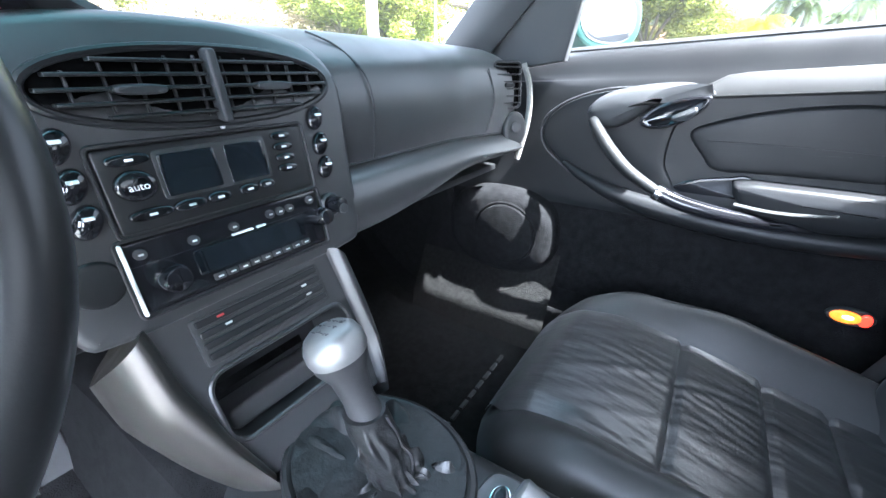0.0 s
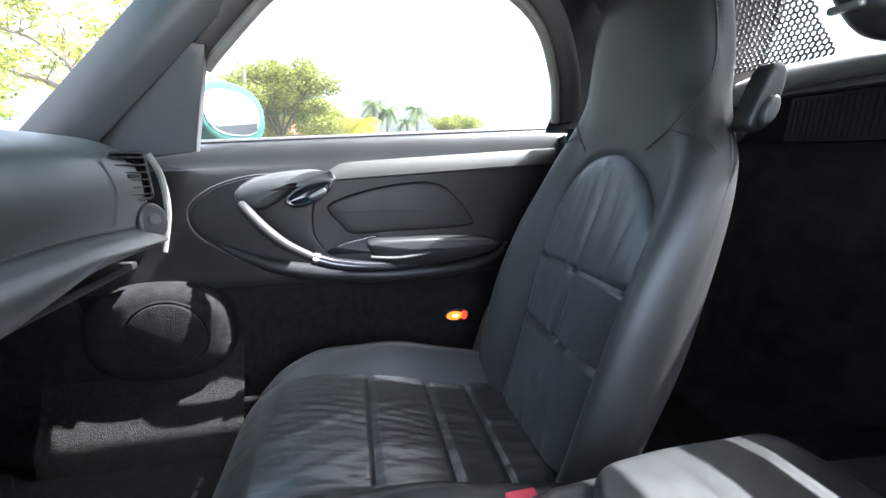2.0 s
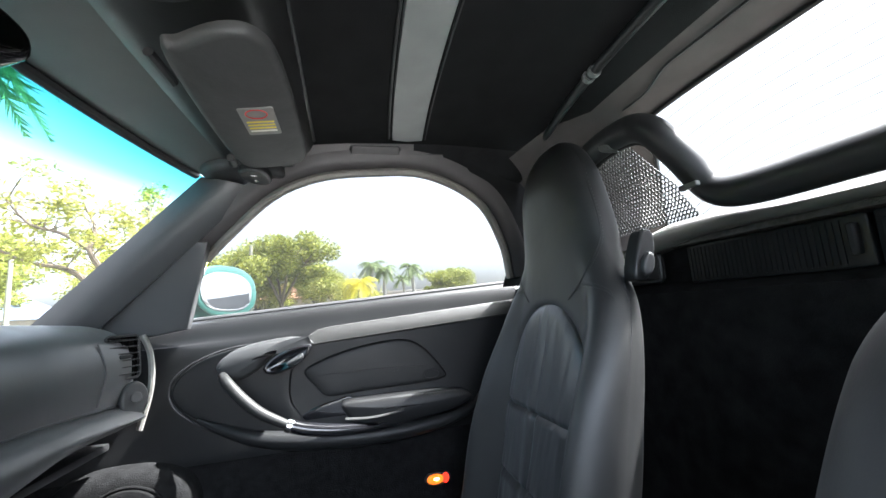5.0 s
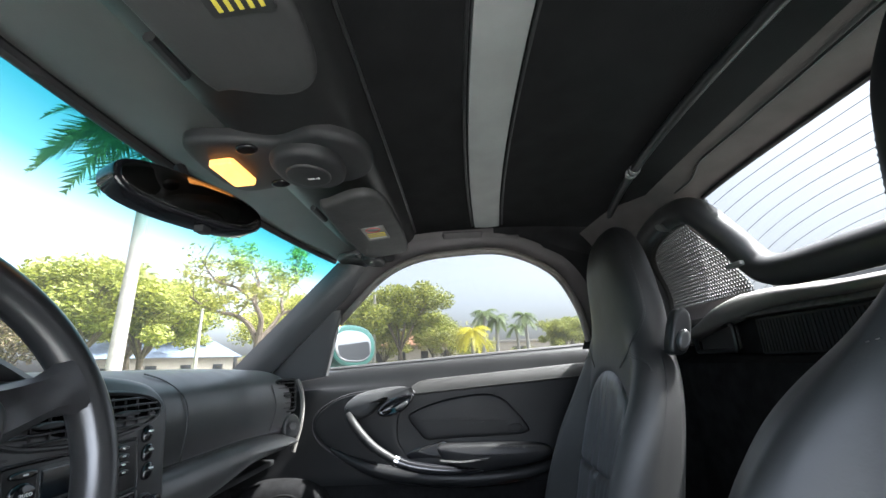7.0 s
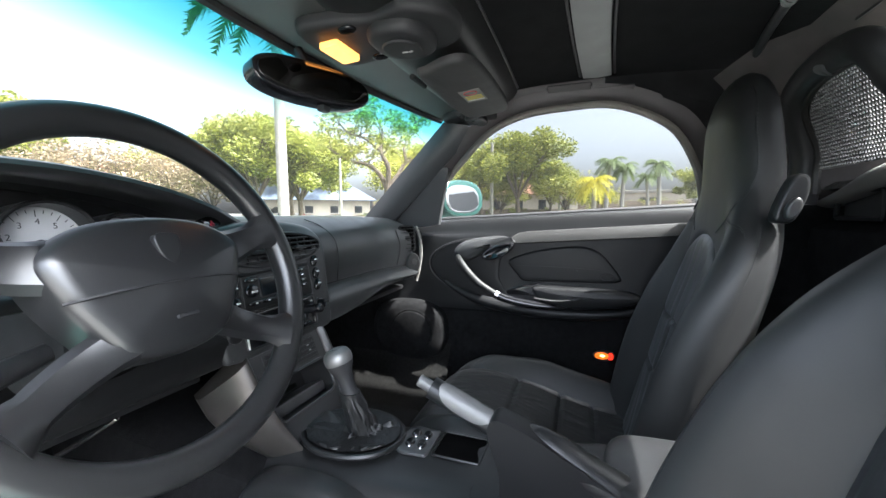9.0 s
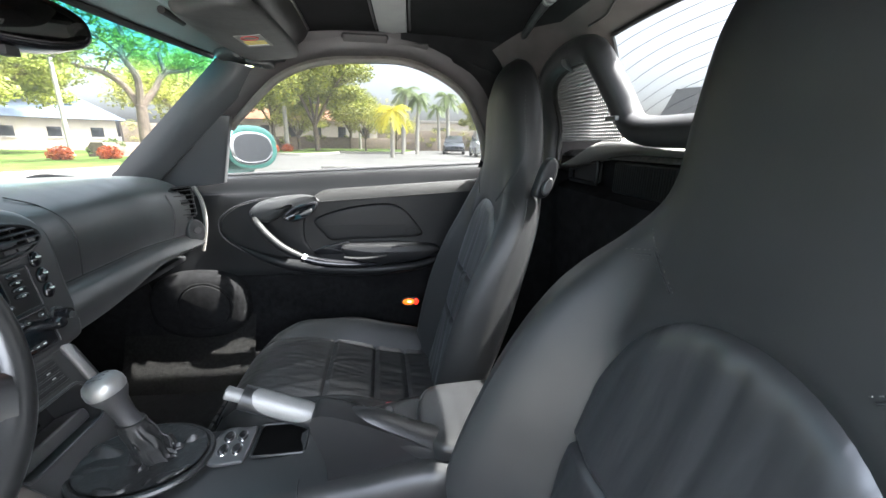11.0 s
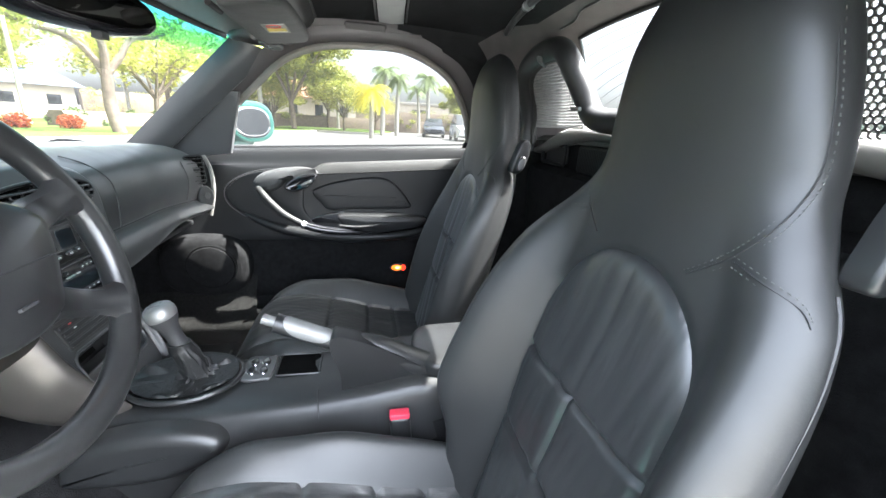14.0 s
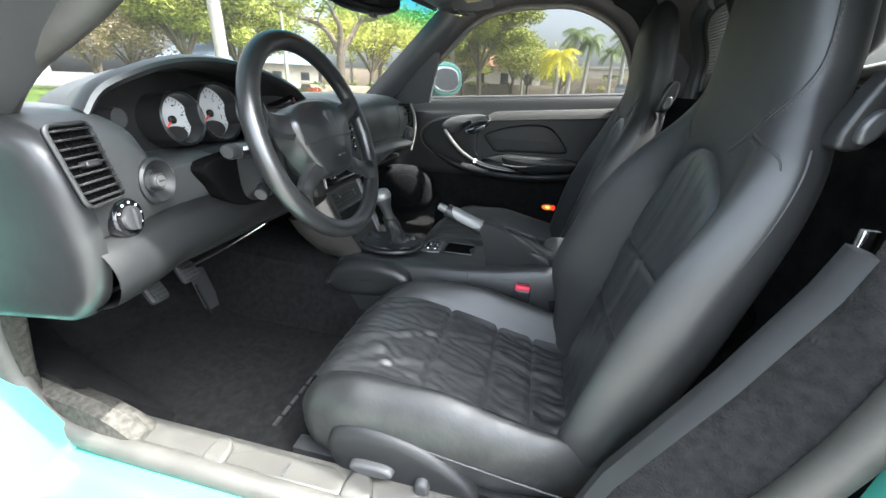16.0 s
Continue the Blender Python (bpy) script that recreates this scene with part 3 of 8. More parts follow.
def front_at(x, z, lift=0.0):
    """A point on the front of the backrest."""
    w, yf, yb = smooth_table(WB, z), smooth_table(YF, z), smooth_table(YB, z)
    n = 3.4 - 0.8 * sm(0.80, 0.92, z)
    e = max(0.0, 1 - min(1.0, abs(x) / w) ** n) ** (1 / n)
    return Vector((x, (yf + yb) / 2 + (yf - yb) / 2 * e + back_front(x, z) * min(1, e * 1.15) + lift, z))


def back_panel():
    """The stitched panel of the backrest, line by line up to its arched head."""
    rings = []
    for j in range(131):
        z = 0.335 + (ARCH - 0.0005 - 0.335) * (1 - (1 - j / 130) ** 1.5)
        w, yf, yb = smooth_table(WB, z), smooth_table(YF, z), smooth_table(YB, z)
        h = insert_half(z)
        row = []
        for i in range(121):
            u = -1 + 2 * i / 120
            x = h * math.copysign(1 - (1 - abs(u)) ** 1.3, u)
            n = 3.4 - 0.8 * sm(0.80, 0.92, z)
            e = max(0.0, 1 - min(1.0, abs(x) / w) ** n) ** (1 / n)
            row.append(Vector((x, (yf + yb) / 2 + (yf - yb) / 2 * e + panel_front(x, z) * min(1, e * 1.15), z - 0.17)))
        rings.append(row)
    return loft(rings, closed=False)


def seat_panel(worn=0.0):
    """The creased panel of the cushion, line by line from rear to front."""
    rings = []
    for j in range(121):
        y = -0.395 + 0.593 * (1 - (1 - j / 120) ** 1.3)
        h = 0.149 - 0.034 * sm(0.155, 0.20, y)
        w, low = cushion_w(y), cushion_low(y)
        row = []
        for i in range(141):
            x = h * (-1 + 2 * i / 140)
            c = min(1.0, abs(x) / w) ** (1 / 0.55)
            e = (1 - c * c) ** 0.25
            top = panel_top(x, y, worn)
            row.append(Vector((x, y + 0.0025 * sm(0.15, 0.195, y), (top + low) / 2 + (top - low) / 2 * e - 0.17)))
        rings.append(row)
    return loft(rings, closed=False)


def stitch(pts, parent, off=0.0):
    """A row of short stitches along a line."""
    bm = bmesh.new()
    for a, b in zip(pts[::2], pts[1::2]):
        tube([a, a.lerp(b, 0.8)], 0.0006, 4, bm=bm)
    return part("stitching", bm, THREAD, parent, "grey stitching")


def seat(name, x, side, label, dy=0.0):
    """A sports seat with one-piece backrest and head restraint. side: +1 where the tunnel lies to its right."""
    ob = thing(name, (x, dy, 0.17), label, "car seat", "seats of the car")
    m = Matrix.Translation((0, 0, -0.17))
    bm = loft(backrest_rings(m))
    back = part("backrest", bm, LEATHER, ob)
    part("back_panel", back_panel(), PLEATV, back, "pleated leather panel with cross seams")
    # head restraint seams
    for s in (-1, 1):
        line = curve_pts([front_at(s * xx, zz) + Vector((0, 0.001, -0.17)) for xx, zz in ((0.078, 1.125), (0.101, 1.095), (0.121, 1.04), (0.131, 0.996), (0.1375, 0.95), (0.137, 0.919), (0.130, 0.892), (0.108, 0.866), (0.078, 0.842))], 14)
        part("seam", tube(line, 0.0009, 5), SEAM, back)
        stitch([p + Vector((-s * 0.005, 0.0008, 0.001)) for p in line], back)
        stitch([p + Vector((s * 0.004, -0.0012, -0.003)) for p in line[18:]], back)
        branch = curve_pts([front_at(s * xx, zz) + Vector((0, 0.001, -0.17)) for xx, zz in ((0.117, 0.868), (0.148, 0.861), (0.174, 0.850), (0.184, 0.838))], 10)
        part("seam", tube(branch, 0.0009, 5), SEAM, back)
        stitch([p + Vector((0, 0.0005, 0.005)) for p in branch], back)
        stitch([p + Vector((0, 0.0005, -0.005)) for p in branch], back)
        edge = []
        for k in range(40):
            zz = 0.36 + 0.50 * k / 39
            w = smooth_table(WB, zz)
            edge.append(Vector((s * w * 0.985, (smooth_table(YF, zz) + smooth_table(YB, zz)) / 2 + smooth_table(BOL, zz) * 0.45 + 0.01, zz - 0.17)))
        part("piping", tube(edge, 0.002, 6), SEAM, back)
    # belt guide at the shoulder next to the tunnel
    gx = -0.178
    side_ = -1
    g = part("belt_guide", pillow([(-0.014, -0.034), (0.012, -0.036), (0.020, 0.0), (0.016, 0.030), (0.004, 0.042), (-0.010, 0.036), (-0.016, 0.0)], lambda a, b, h: Vector((gx + 0.012 + side_ * h, -0.530 - a - 0.25 * b, 0.902 - 0.17 + b)), 0.024, 0.006), PLASTIC, ob, "black plastic belt guide")
    part("guide_lever", pillow(oval(-0.006, -0.014, 0.011, 0.018, 16), lambda a, b, h: Vector((gx + 0.012 + side_ * (0.020 + h), -0.540 - a - 0.25 * b, 0.902 - 0.17 + b)), 0.012, 0.005), SATIN, g, "grey release lever")
    # cushion
    bm = loft(cushion_rings(m))
    cush = part("cushion", bm, LEATHER, ob)
    part("seat_panel", seat_panel(0.9 if side > 0 else 0.0), SHINY if side > 0 else PLEAT, cush, "creased shiny leather centre panel")
    if side > 0:
        rr = cushion_rings(m)
        strip = [[p + Vector((-0.0015, 0, 0.0005)) for p in r[46:74]] for r in rr[8:112]]
        part("side_bolster", loft(strip, False), WORN, cush, "scuffed greyish side bolster")
    for s in (-1, 1):
        edge = curve_pts([(s * 0.232, -0.36, 0.30 - 0.17), (s * 0.236, -0.15, 0.335 - 0.17), (s * 0.236, 0.06, 0.37 - 0.17), (s * 0.20, 0.155, 0.35 - 0.17)], 10)
        part("piping", tube(edge, 0.002, 6), SEAM, cush)
    # side cover with switches, rails
    for s in (-1, 1):
        cov = part("side_cover", pillow([(0.095, 0.325), (0.075, 0.360), (0.02, 0.372), (-0.06, 0.358), (-0.13, 0.325), (-0.18, 0.275), (-0.15, 0.242), (-0.03, 0.232), (0.05, 0.245), (0.088, 0.285)], lambda a, b, h: Vector((s * (0.215 + h), a, b - 0.17)), 0.036, 0.016, 0.002), DOORVINYL, ob, "black plastic side cover")
        if s == -side:
            for cy, cz, r, q in ((0.005, 0.300, 0.040, 0.013), (-0.085, 0.285, 0.013, 0.017)):
                part("switch", pillow(oval(cy, cz, r, q, 20, 2.4), lambda a, b, h: Vector((s * (0.252 + h), a, b - 0.17)), 0.014, 0.006, ctrl=False), RUBBER, cov, "black seat switch")
        part("rail", box(s * 0.19 - 0.018, s * 0.19 + 0.018, -0.34, 0.20, 0.165 - 0.17 + 0.005, 0.235 - 0.17, 0.004), RUBBER, ob)
    return ob


INNER_SWELL[0] = 0.040
driver = seat("driver_seat", -0.372, 1, "black leather sports seat behind the steering wheel, worn and creased")
INNER_SWELL[0] = 0.0
passenger = seat("passenger_seat", 0.362, -1, "black leather sports seat beside the passenger door")


# ---- dashboard ----
def dash_y(x):
    """The dash's ends sweep back towards the doors."""
    return -0.045 * (sm(0.46, 0.64, x) if x > 0 else sm(0.50, 0.70, -x))


DP = [(0.80, 0.845), (0.66, 0.872), (0.52, 0.874), (0.455, 0.862), (0.415, 0.835), (0.398, 0.79), (0.398, 0.74), (0.405, 0.708), (0.409, 0.700)]
LP = [(0.409, 0.700), (0.398, 0.696), (0.380, 0.684), (0.368, 0.660), (0.372, 0.630), (0.40, 0.605), (0.50, 0.59), (0.80, 0.60)]
dash = thing("dashboard", (0, 0.45, 0.6), "black soft vinyl dashboard with a curved passenger side", "dashboard")


def dash_shell(x0, x1, prof, n, lowend=0.0):
    rings = []
    for i in range(n + 1):
        x = x0 + (x1 - x0) * i / n
        lift = lowend * sm(0.2, 0.66, x) if lowend else 0
        ring = []
        hollow = 0.92 * sm(-0.585, -0.545, x) * sm(-0.09, -0.13, x)
        for p in curve_pts([(0, y, z) for y, z in prof], 5):
            if p.z > 0.765:
                p.z -= (p.z - 0.765) * hollow
            dz = lift * sm(0.69, 0.60, p.z) if lowend else 0
            ring.append((x, p.y + dash_y(x), p.z + dz - 0.012 * sm(0.45, 0.72, abs(x)) * sm(0.80, 0.87, p.z)))
        rings.append(ring)
    return rings


sub("upper_pad", loft(dash_shell(-0.71, 0.618, DP, 60), False), VINYL, dash)
sub("lower_pad", loft(dash_shell(0.165, 0.618, LP, 30, 0.055), False), VINYL, dash)
# driver's side takes a darker vinyl, shade put into its colour
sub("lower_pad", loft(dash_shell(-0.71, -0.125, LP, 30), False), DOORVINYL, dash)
# airbag panel in front of the passenger
o = [(0.236, 0.712), (0.242, 0.80), (0.225, 0.838), (0.205, 0.856)]
crease = curve_pts([(x, 0.394 + dash_y(x) + 0.03 * sm(0.79, 0.87, z) + 0.035 * sm(0.83, 0.88, z), z) for x, z in ((0.236, 0.705), (0.243, 0.77), (0.238, 0.815), (0.222, 0.846), (0.20, 0.862))] + [(0.19, 0.50, 0.877)], 8)
sub("airbag_seam", tube(crease[:-6], 0.0014, 6), SEAM, dash)
sub("airbag_seam", tube(curve_pts([(x, 0.400 + dash_y(x), 0.7035) for x in (0.18, 0.25, 0.35, 0.45, 0.55, 0.62)], 6), 0.0016, 6), SEAM, dash)
sub("airbag_seam", tube(curve_pts([(0.552, 0.400 + dash_y(0.552), 0.71), (0.560, 0.3945 + dash_y(0.56), 0.77), (0.554, 0.405 + dash_y(0.554), 0.825)], 8), 0.0016, 6), SEAM, dash)
# knee panels below
sub("knee_panel", box(-0.70, -0.14, 0.42, 0.80, 0.585, 0.60, 0.004), PLASTIC, dash)
sub("knee_panel", box(0.15, 0.69, 0.42, 0.80, 0.60, 0.615, 0.004), PLASTIC, dash)
# driver's end coloured darker than the passenger's to paint its shade
sub("dash_end", pillow([(0.46, 0.572), (0.385, 0.600), (0.350, 0.655), (0.345, 0.74), (0.365, 0.82), (0.44, 0.86), (0.60, 0.865), (0.75, 0.85), (0.75, 0.575)], lambda a, b, h: Vector((-0.70 - h, a - 0.005, b)), 0.03, 0.02), PLASTIC, dash)
sub("dash_end", pillow([(0.42, 0.64), (0.36, 0.665), (0.352, 0.74), (0.37, 0.82), (0.44, 0.86), (0.60, 0.865), (0.75, 0.85), (0.75, 0.62)], lambda a, b, h: Vector((0.612 + h, a + 0.006, b)), 0.040, 0.02), VINYL, dash)
# edge of the right end, the sun on it painted as a pale colour
sub("end_strip", tube(curve_pts([(0.654, 0.352, 0.835), (0.660, 0.338, 0.79), (0.660, 0.336, 0.72), (0.655, 0.352, 0.640)], 8), 0.009, 8, flat=0.6), ENDSTRIP, dash, "worn edge strip with sunlight painted into its pale colour")


def slat_vent(name, m, w, h, n, parent, label, skew=0.0):
    """A rectangular vent in the pose m: black sheet that paints its depth, rounded frame, slats and a tab."""
    v = thing(name, m.translation, label, "air vent", "vents of the dashboard")
    to = on(m)
    sub("backing", pillow(rect(-w / 2, w / 2, -h / 2, h / 2, 0.008), to, 0.001, 0.0005, ctrl=False, back=-0.002), VOID, v)
    ring = [m @ Vector((a, b, 0.003)) for a, b in rect(-w / 2, w / 2, -h / 2, h / 2, 0.01, 6)]
    sub("frame", tube(ring, 0.0028, 8, True), VENTBLACK, v)
    for i in range(n):
        zz = -h / 2 + h * (i + 0.7) / (n + 0.4)
        sub("slat", pillow(rect(-w / 2 + 0.003, w / 2 - 0.003, zz - 0.0012, zz + 0.0012, 0.0008, 2), to, 0.010, 0.0008, ctrl=False), VENTBLACK, v)
    for i in range(5):
        xx = -w / 2 + w * (i + 0.5) / 5
        sub("guide_vane", pillow(rect(xx - 0.001, xx + 0.001, -h / 2 + 0.004, h / 2 - 0.004, 0.0005, 2), to, 0.003, 0.0004, ctrl=False), VOID, v)
    sub("tab", pillow(rect(-0.012, 0.012, -0.004, 0.004, 0.003, 3), to, 0.013, 0.002, ctrl=False), VENTBLACK, v)
    return v


slat_vent("air_vent", frame_on(Vector((0.606, 0.366, 0.794)), (0.88, -0.47, 0), (0.0, 0.10, 1)), 0.066, 0.086, 6, dash, "black slatted air vent at the dash's end")
slat_vent("air_vent", frame_on(Vector((-0.694, 0.340, 0.806)), (0.95, 0.31, 0), (-0.42, 0.10, 1)), 0.066, 0.098, 9, dash, "black slatted air vent beside the driver's door")
# round tweeter below the vents
for xx, zz, rgt in ((0.628, 0.708, (0.80, -0.60, 0)), ):
    m = frame_on(Vector((xx - 0.010, 0.350, zz)), rgt, (0, 0.1, 1))
    tw = thing("tweeter", m.translation, "round black tweeter cover below the air vent", "loudspeaker")
    sub("housing", pillow(oval(0, 0, 0.026, 0.036, 28), on(m), 0.012, 0.006, ctrl=False, back=-0.03), PLASTIC, tw)
    sub("grille", pillow(oval(0.0, 0.004, 0.011, 0.011, 20), on(m), 0.015, 0.002, ctrl=False), RUBBER, tw)

# ---- centre stack ----
stack = thing("centre_stack", (0.015, 0.40, 0.62), "black moulded centre stack between dash and console", "centre stack")
CX = 0.015


def st(a, b, h):
    """Place on the stack's leaning face: a across, b height, h towards the seats."""
    return Vector((a, 0.385 - h + (b - 0.70) * 0.16, b))


sub("fascia", pillow([(CX - 0.165, 0.80), (CX - 0.15, 0.845), (CX - 0.08, 0.862), (CX, 0.866), (CX + 0.08, 0.862), (CX + 0.15, 0.845), (CX + 0.168, 0.80), (CX + 0.162, 0.72), (CX + 0.155, 0.63), (CX + 0.12, 0.612), (CX, 0.612), (CX - 0.12, 0.612), (CX - 0.15, 0.63), (CX - 0.158, 0.72)], lambda a, b, h: st(a, b, h + 0.02 * sm(0.80, 0.86, b) * -1), 0.010, 0.010, back=-0.06), VINYL, stack)
vent = thing("centre_vent", (CX, 0.40, 0.81), "wide oval black air vent with thin slats", "air vent", "vents of the dashboard")


def vt(a, b, h):
    return Vector((a, 0.388 - h + (b - 0.70) * 0.16, b))


VX, VZ, VW, VH = 0.028, 0.808, 0.128, 0.029
# flat black backing, the vent's inner shade put into its colour
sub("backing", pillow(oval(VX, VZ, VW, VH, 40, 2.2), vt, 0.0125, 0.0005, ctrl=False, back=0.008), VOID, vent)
sub("rim", tube([vt(a, b, 0.014) for a, b in oval(VX, VZ, VW + 0.003, VH + 0.003, 48, 2.2)], 0.0035, 8, True), PLASTIC, vent)
for i in range(5):
    zz = VZ - 0.0205 + 0.0102 * i
    half = VW * math.sqrt(max(0, 1 - ((zz - VZ) / VH) ** 2)) - 0.003
    for s in (-1, 1):
        a0, a1 = (VX - half, VX - 0.006) if s < 0 else (VX + 0.006, VX + half)
        sub("slat", pillow(rect(a0, a1, zz - 0.0014, zz + 0.0014, 0.0006, 2), vt, 0.022, 0.0008, ctrl=False), PLASTIC, vent)
for i in range(10):
    xx = VX - 0.105 + 0.0235 * i
    hh = VH * math.sqrt(max(0.05, 1 - ((xx - VX) / VW) ** 2)) - 0.004
    sub("guide_vane", pillow(rect(xx - 0.001, xx + 0.001, VZ - hh, VZ + hh, 0.0005, 2), vt, 0.016, 0.0006, ctrl=False), LABELBLACK, vent)
sub("centre_bar", pillow(rect(VX - 0.0045, VX + 0.0045, VZ - VH - 0.002, VZ + VH + 0.002, 0.003, 4), vt, 0.027, 0.003, ctrl=False), RUBBER, vent, "ribbed thumb wheel bar")
for xx in (VX - 0.062, VX + 0.058):
    sub("tab", pillow(oval(xx, VZ - 0.001, 0.019, 0.004, 20, 3), vt, 0.025, 0.002, ctrl=False), RUBBER, vent)
sub("sensor_dot", pillow(oval(VX - 0.003, 0.7725, 0.0022, 0.0022, 12), vt, 0.0155, 0.001, ctrl=False, back=0.01), WHITE, vent)

ac = thing("climate_control", (CX, 0.38, 0.73), "black climate control panel with two dark displays", "climate control")
sub("panel", pillow(rect(CX - 0.097, CX + 0.092, 0.699, 0.766, 0.004), st, 0.014, 0.002, ctrl=False, back=0.008), PLASTIC, ac)
sub("display_frame", pillow(rect(-0.043, 0.060, 0.7195, 0.7605, 0.004, 3), st, 0.0148, 0.0006, ctrl=False, back=0.012), SATIN, ac)
for x0, x1 in ((-0.040, 0.008), (0.017, 0.057)):
    sub("display", pillow(rect(x0, x1, 0.722, 0.757, 0.002, 2), st, 0.0155, 0.0006, ctrl=False, back=0.012), SCREEN, ac)
sub("round_button", pillow(oval(-0.0605, 0.736, 0.0155, 0.0125, 24), st, 0.019, 0.004, 0.001, ctrl=False, back=0.012), PIANO, ac)
text("lettering", "auto", 0.0085, frame_on(st(-0.0605, 0.736, 0.0212), (1, 0, 0), (0, 0.16, 1)), WHITE, ac, "white lettering")
for xx, zz, rx, rz in ((-0.060, 0.7565, 0.016, 0.0048), (-0.057, 0.7125, 0.017, 0.0048), (0.079, 0.7585, 0.0115, 0.0042), (0.079, 0.7475, 0.0115, 0.0042), (0.079, 0.7365, 0.0115, 0.0042), (0.079, 0.7255, 0.0115, 0.0042), (-0.026, 0.7125, 0.014, 0.0048), (0.000, 0.7130, 0.011, 0.0048), (0.030, 0.7135, 0.010, 0.0048), (0.050, 0.7145, 0.009, 0.0045)):
    b = sub("button", pillow(oval(xx, zz, rx, rz, 18, 2.4), st, 0.0185, 0.0022, ctrl=False, back=0.012), PIANO, ac)
    sub("marking", pillow(rect(xx - 0.003, xx + 0.003, zz - 0.001, zz + 0.001, 0.0004, 1), st, 0.0192, 0.0002, ctrl=False, back=0.016), WHITE, b, "white symbol bar")

radio = thing("car_stereo", (CX, 0.38, 0.665), "black car stereo with two round knobs", "stereo")
sub("body", pillow(rect(CX - 0.102, CX + 0.092, 0.632, 0.694, 0.003), st, 0.014, 0.002, ctrl=False, back=0.008), PIANO, radio)
sub("side_strip", pillow(rect(CX - 0.104, CX - 0.101, 0.632, 0.694, 0.001, 2), st, 0.016, 0.0006, ctrl=False, back=0.008), WHITE, radio, "pale edge strip")
sub("display", pillow(rect(-0.038, 0.080, 0.6475, 0.6715, 0.003, 3), st, 0.0155, 0.0006, ctrl=False, back=0.012), SCREEN, radio)
for xx, zz, r, d in ((-0.064, 0.659, 0.0125, 0.030), (0.0955, 0.666, 0.0105, 0.030)):
    kn = lathe([(r, 0), (r, d * 0.6), (r * 0.93, d * 0.85), (r * 0.75, d * 0.97), (r * 0.3, d)], frame_on(st(xx, zz, 0.013), (1, 0, 0), (0, 0.16, 1)), 28)
    sub("knob", kn, PIANO, radio, "glossy black round knob")
for xx, zz in ((-0.076, 0.683), (-0.034, 0.681), (0.004, 0.682), (0.044, 0.683), (0.056, 0.683), (0.068, 0.683), (0.0955, 0.6855)):
    sub("button", pillow(oval(xx, zz, 0.005, 0.0045, 14), st, 0.017, 0.001, ctrl=False, back=0.012), RUBBER, radio)
    sub("marking", pillow(rect(xx - 0.002, xx + 0.002, zz - 0.0008, zz + 0.0008, 0.0003, 1), st, 0.0175, 0.0002, ctrl=False, back=0.015), WHITE, radio, "white symbol bar")
for k in range(9):
    xx = -0.028 + 0.0125 * k
    sub("preset_button", pillow(rect(xx, xx + 0.011, 0.6385, 0.6445, 0.001, 2), st, 0.0165, 0.001, ctrl=False, back=0.012), RUBBER, radio)
    sub("marking", pillow(rect(xx + 0.003, xx + 0.008, 0.641, 0.6424, 0.0003, 1), st, 0.0172, 0.0002, ctrl=False, back=0.015), WHITE, radio, "white symbol bar")
for k, (a, b) in enumerate(((0.000, 0.022), (0.026, 0.036))):
    sub("letter_bar", pillow(rect(a, b, 0.6735, 0.6755, 0.0005, 1), st, 0.0160, 0.0002, ctrl=False, back=0.012), WHITE, radio)
sub("trim_strip", pillow(rect(CX - 0.10, CX + 0.10, 0.6735 + 0.0, 0.6738, 0.0001, 1), st, 0.0145, 0.0001, ctrl=False, back=0.012), SEAM, radio)
for s, cx in ((1, 0.1315), (-1, -0.0985)):
    for k, zz in enumerate((0.771, 0.743, 0.716)):
        b = tagged(sub("rocker_switch", pillow(oval(0, 0, 0.0115, 0.0135, 22), (lambda cx, zz: lambda a, b2, h: st(cx + a * 0.9 + b2 * 0.25, zz + b2 * 0.95, h))(cx, zz), 0.017, 0.005, 0.002, ctrl=False, back=0.006), PIANO, None), "oval glossy black switch beside the climate control", "switch", "switches of the centre stack")
        b.parent = None
        sub("marking", pillow(rect(cx - 0.003, cx + 0.004, zz + 0.003, zz + 0.0055, 0.0004, 1), st, 0.0205, 0.0002, ctrl=False, back=0.012), WHITE, b, "white symbol bar")
for nm, x0, x1, z0, z1 in (("climate_surround", CX - 0.100, CX + 0.095, 0.6965, 0.7685), ("stereo_surround", CX - 0.106, CX + 0.096, 0.6290, 0.6962)):
    sub(nm, tube([st(a, b, 0.0135) for a, b in rect(x0, x1, z0, z1, 0.005)], 0.0016, 6, True), SEAM, stack, "dark joint line")
lighter = thing("cigarette_lighter", st(0.126, 0.671, 0.01), "round black push-in lighter with a bright ring", "lighter")
mm = frame_on(st(0.126, 0.671, 0.008), (1, 0, 0), (0, 0.16, 1))
sub("collar", lathe([(0.0145, 0), (0.0145, 0.006), (0.012, 0.008), (0.011, 0.004)], mm), SATIN, lighter)
sub("plug", lathe([(0.0095, 0.002), (0.0095, 0.022), (0.008, 0.026), (0.003, 0.027)], mm), PIANO, lighter)
sub("cap", pillow(oval(0.126, 0.671, 0.006, 0.006, 18), st, 0.0365, 0.001, ctrl=False, back=0.03), SATIN, lighter)
cover = tagged(sub("blank_cover", pillow(oval(-0.108, 0.668, 0.019, 0.019, 24), st, 0.013, 0.003, 0.001, ctrl=False, back=0.002), PLASTIC, None), "round black blanking cover beside the stereo", "cover")


# ---- lower console: sloping panel with wings, ash tray slots, open bin ----
def lo(a, b, h):
    """Place on the console's sloping front: a across, b height."""
    return Vector((a, 0.372 - (0.615 - b) * 0.42 - h * 0.92, b + h * 0.38))


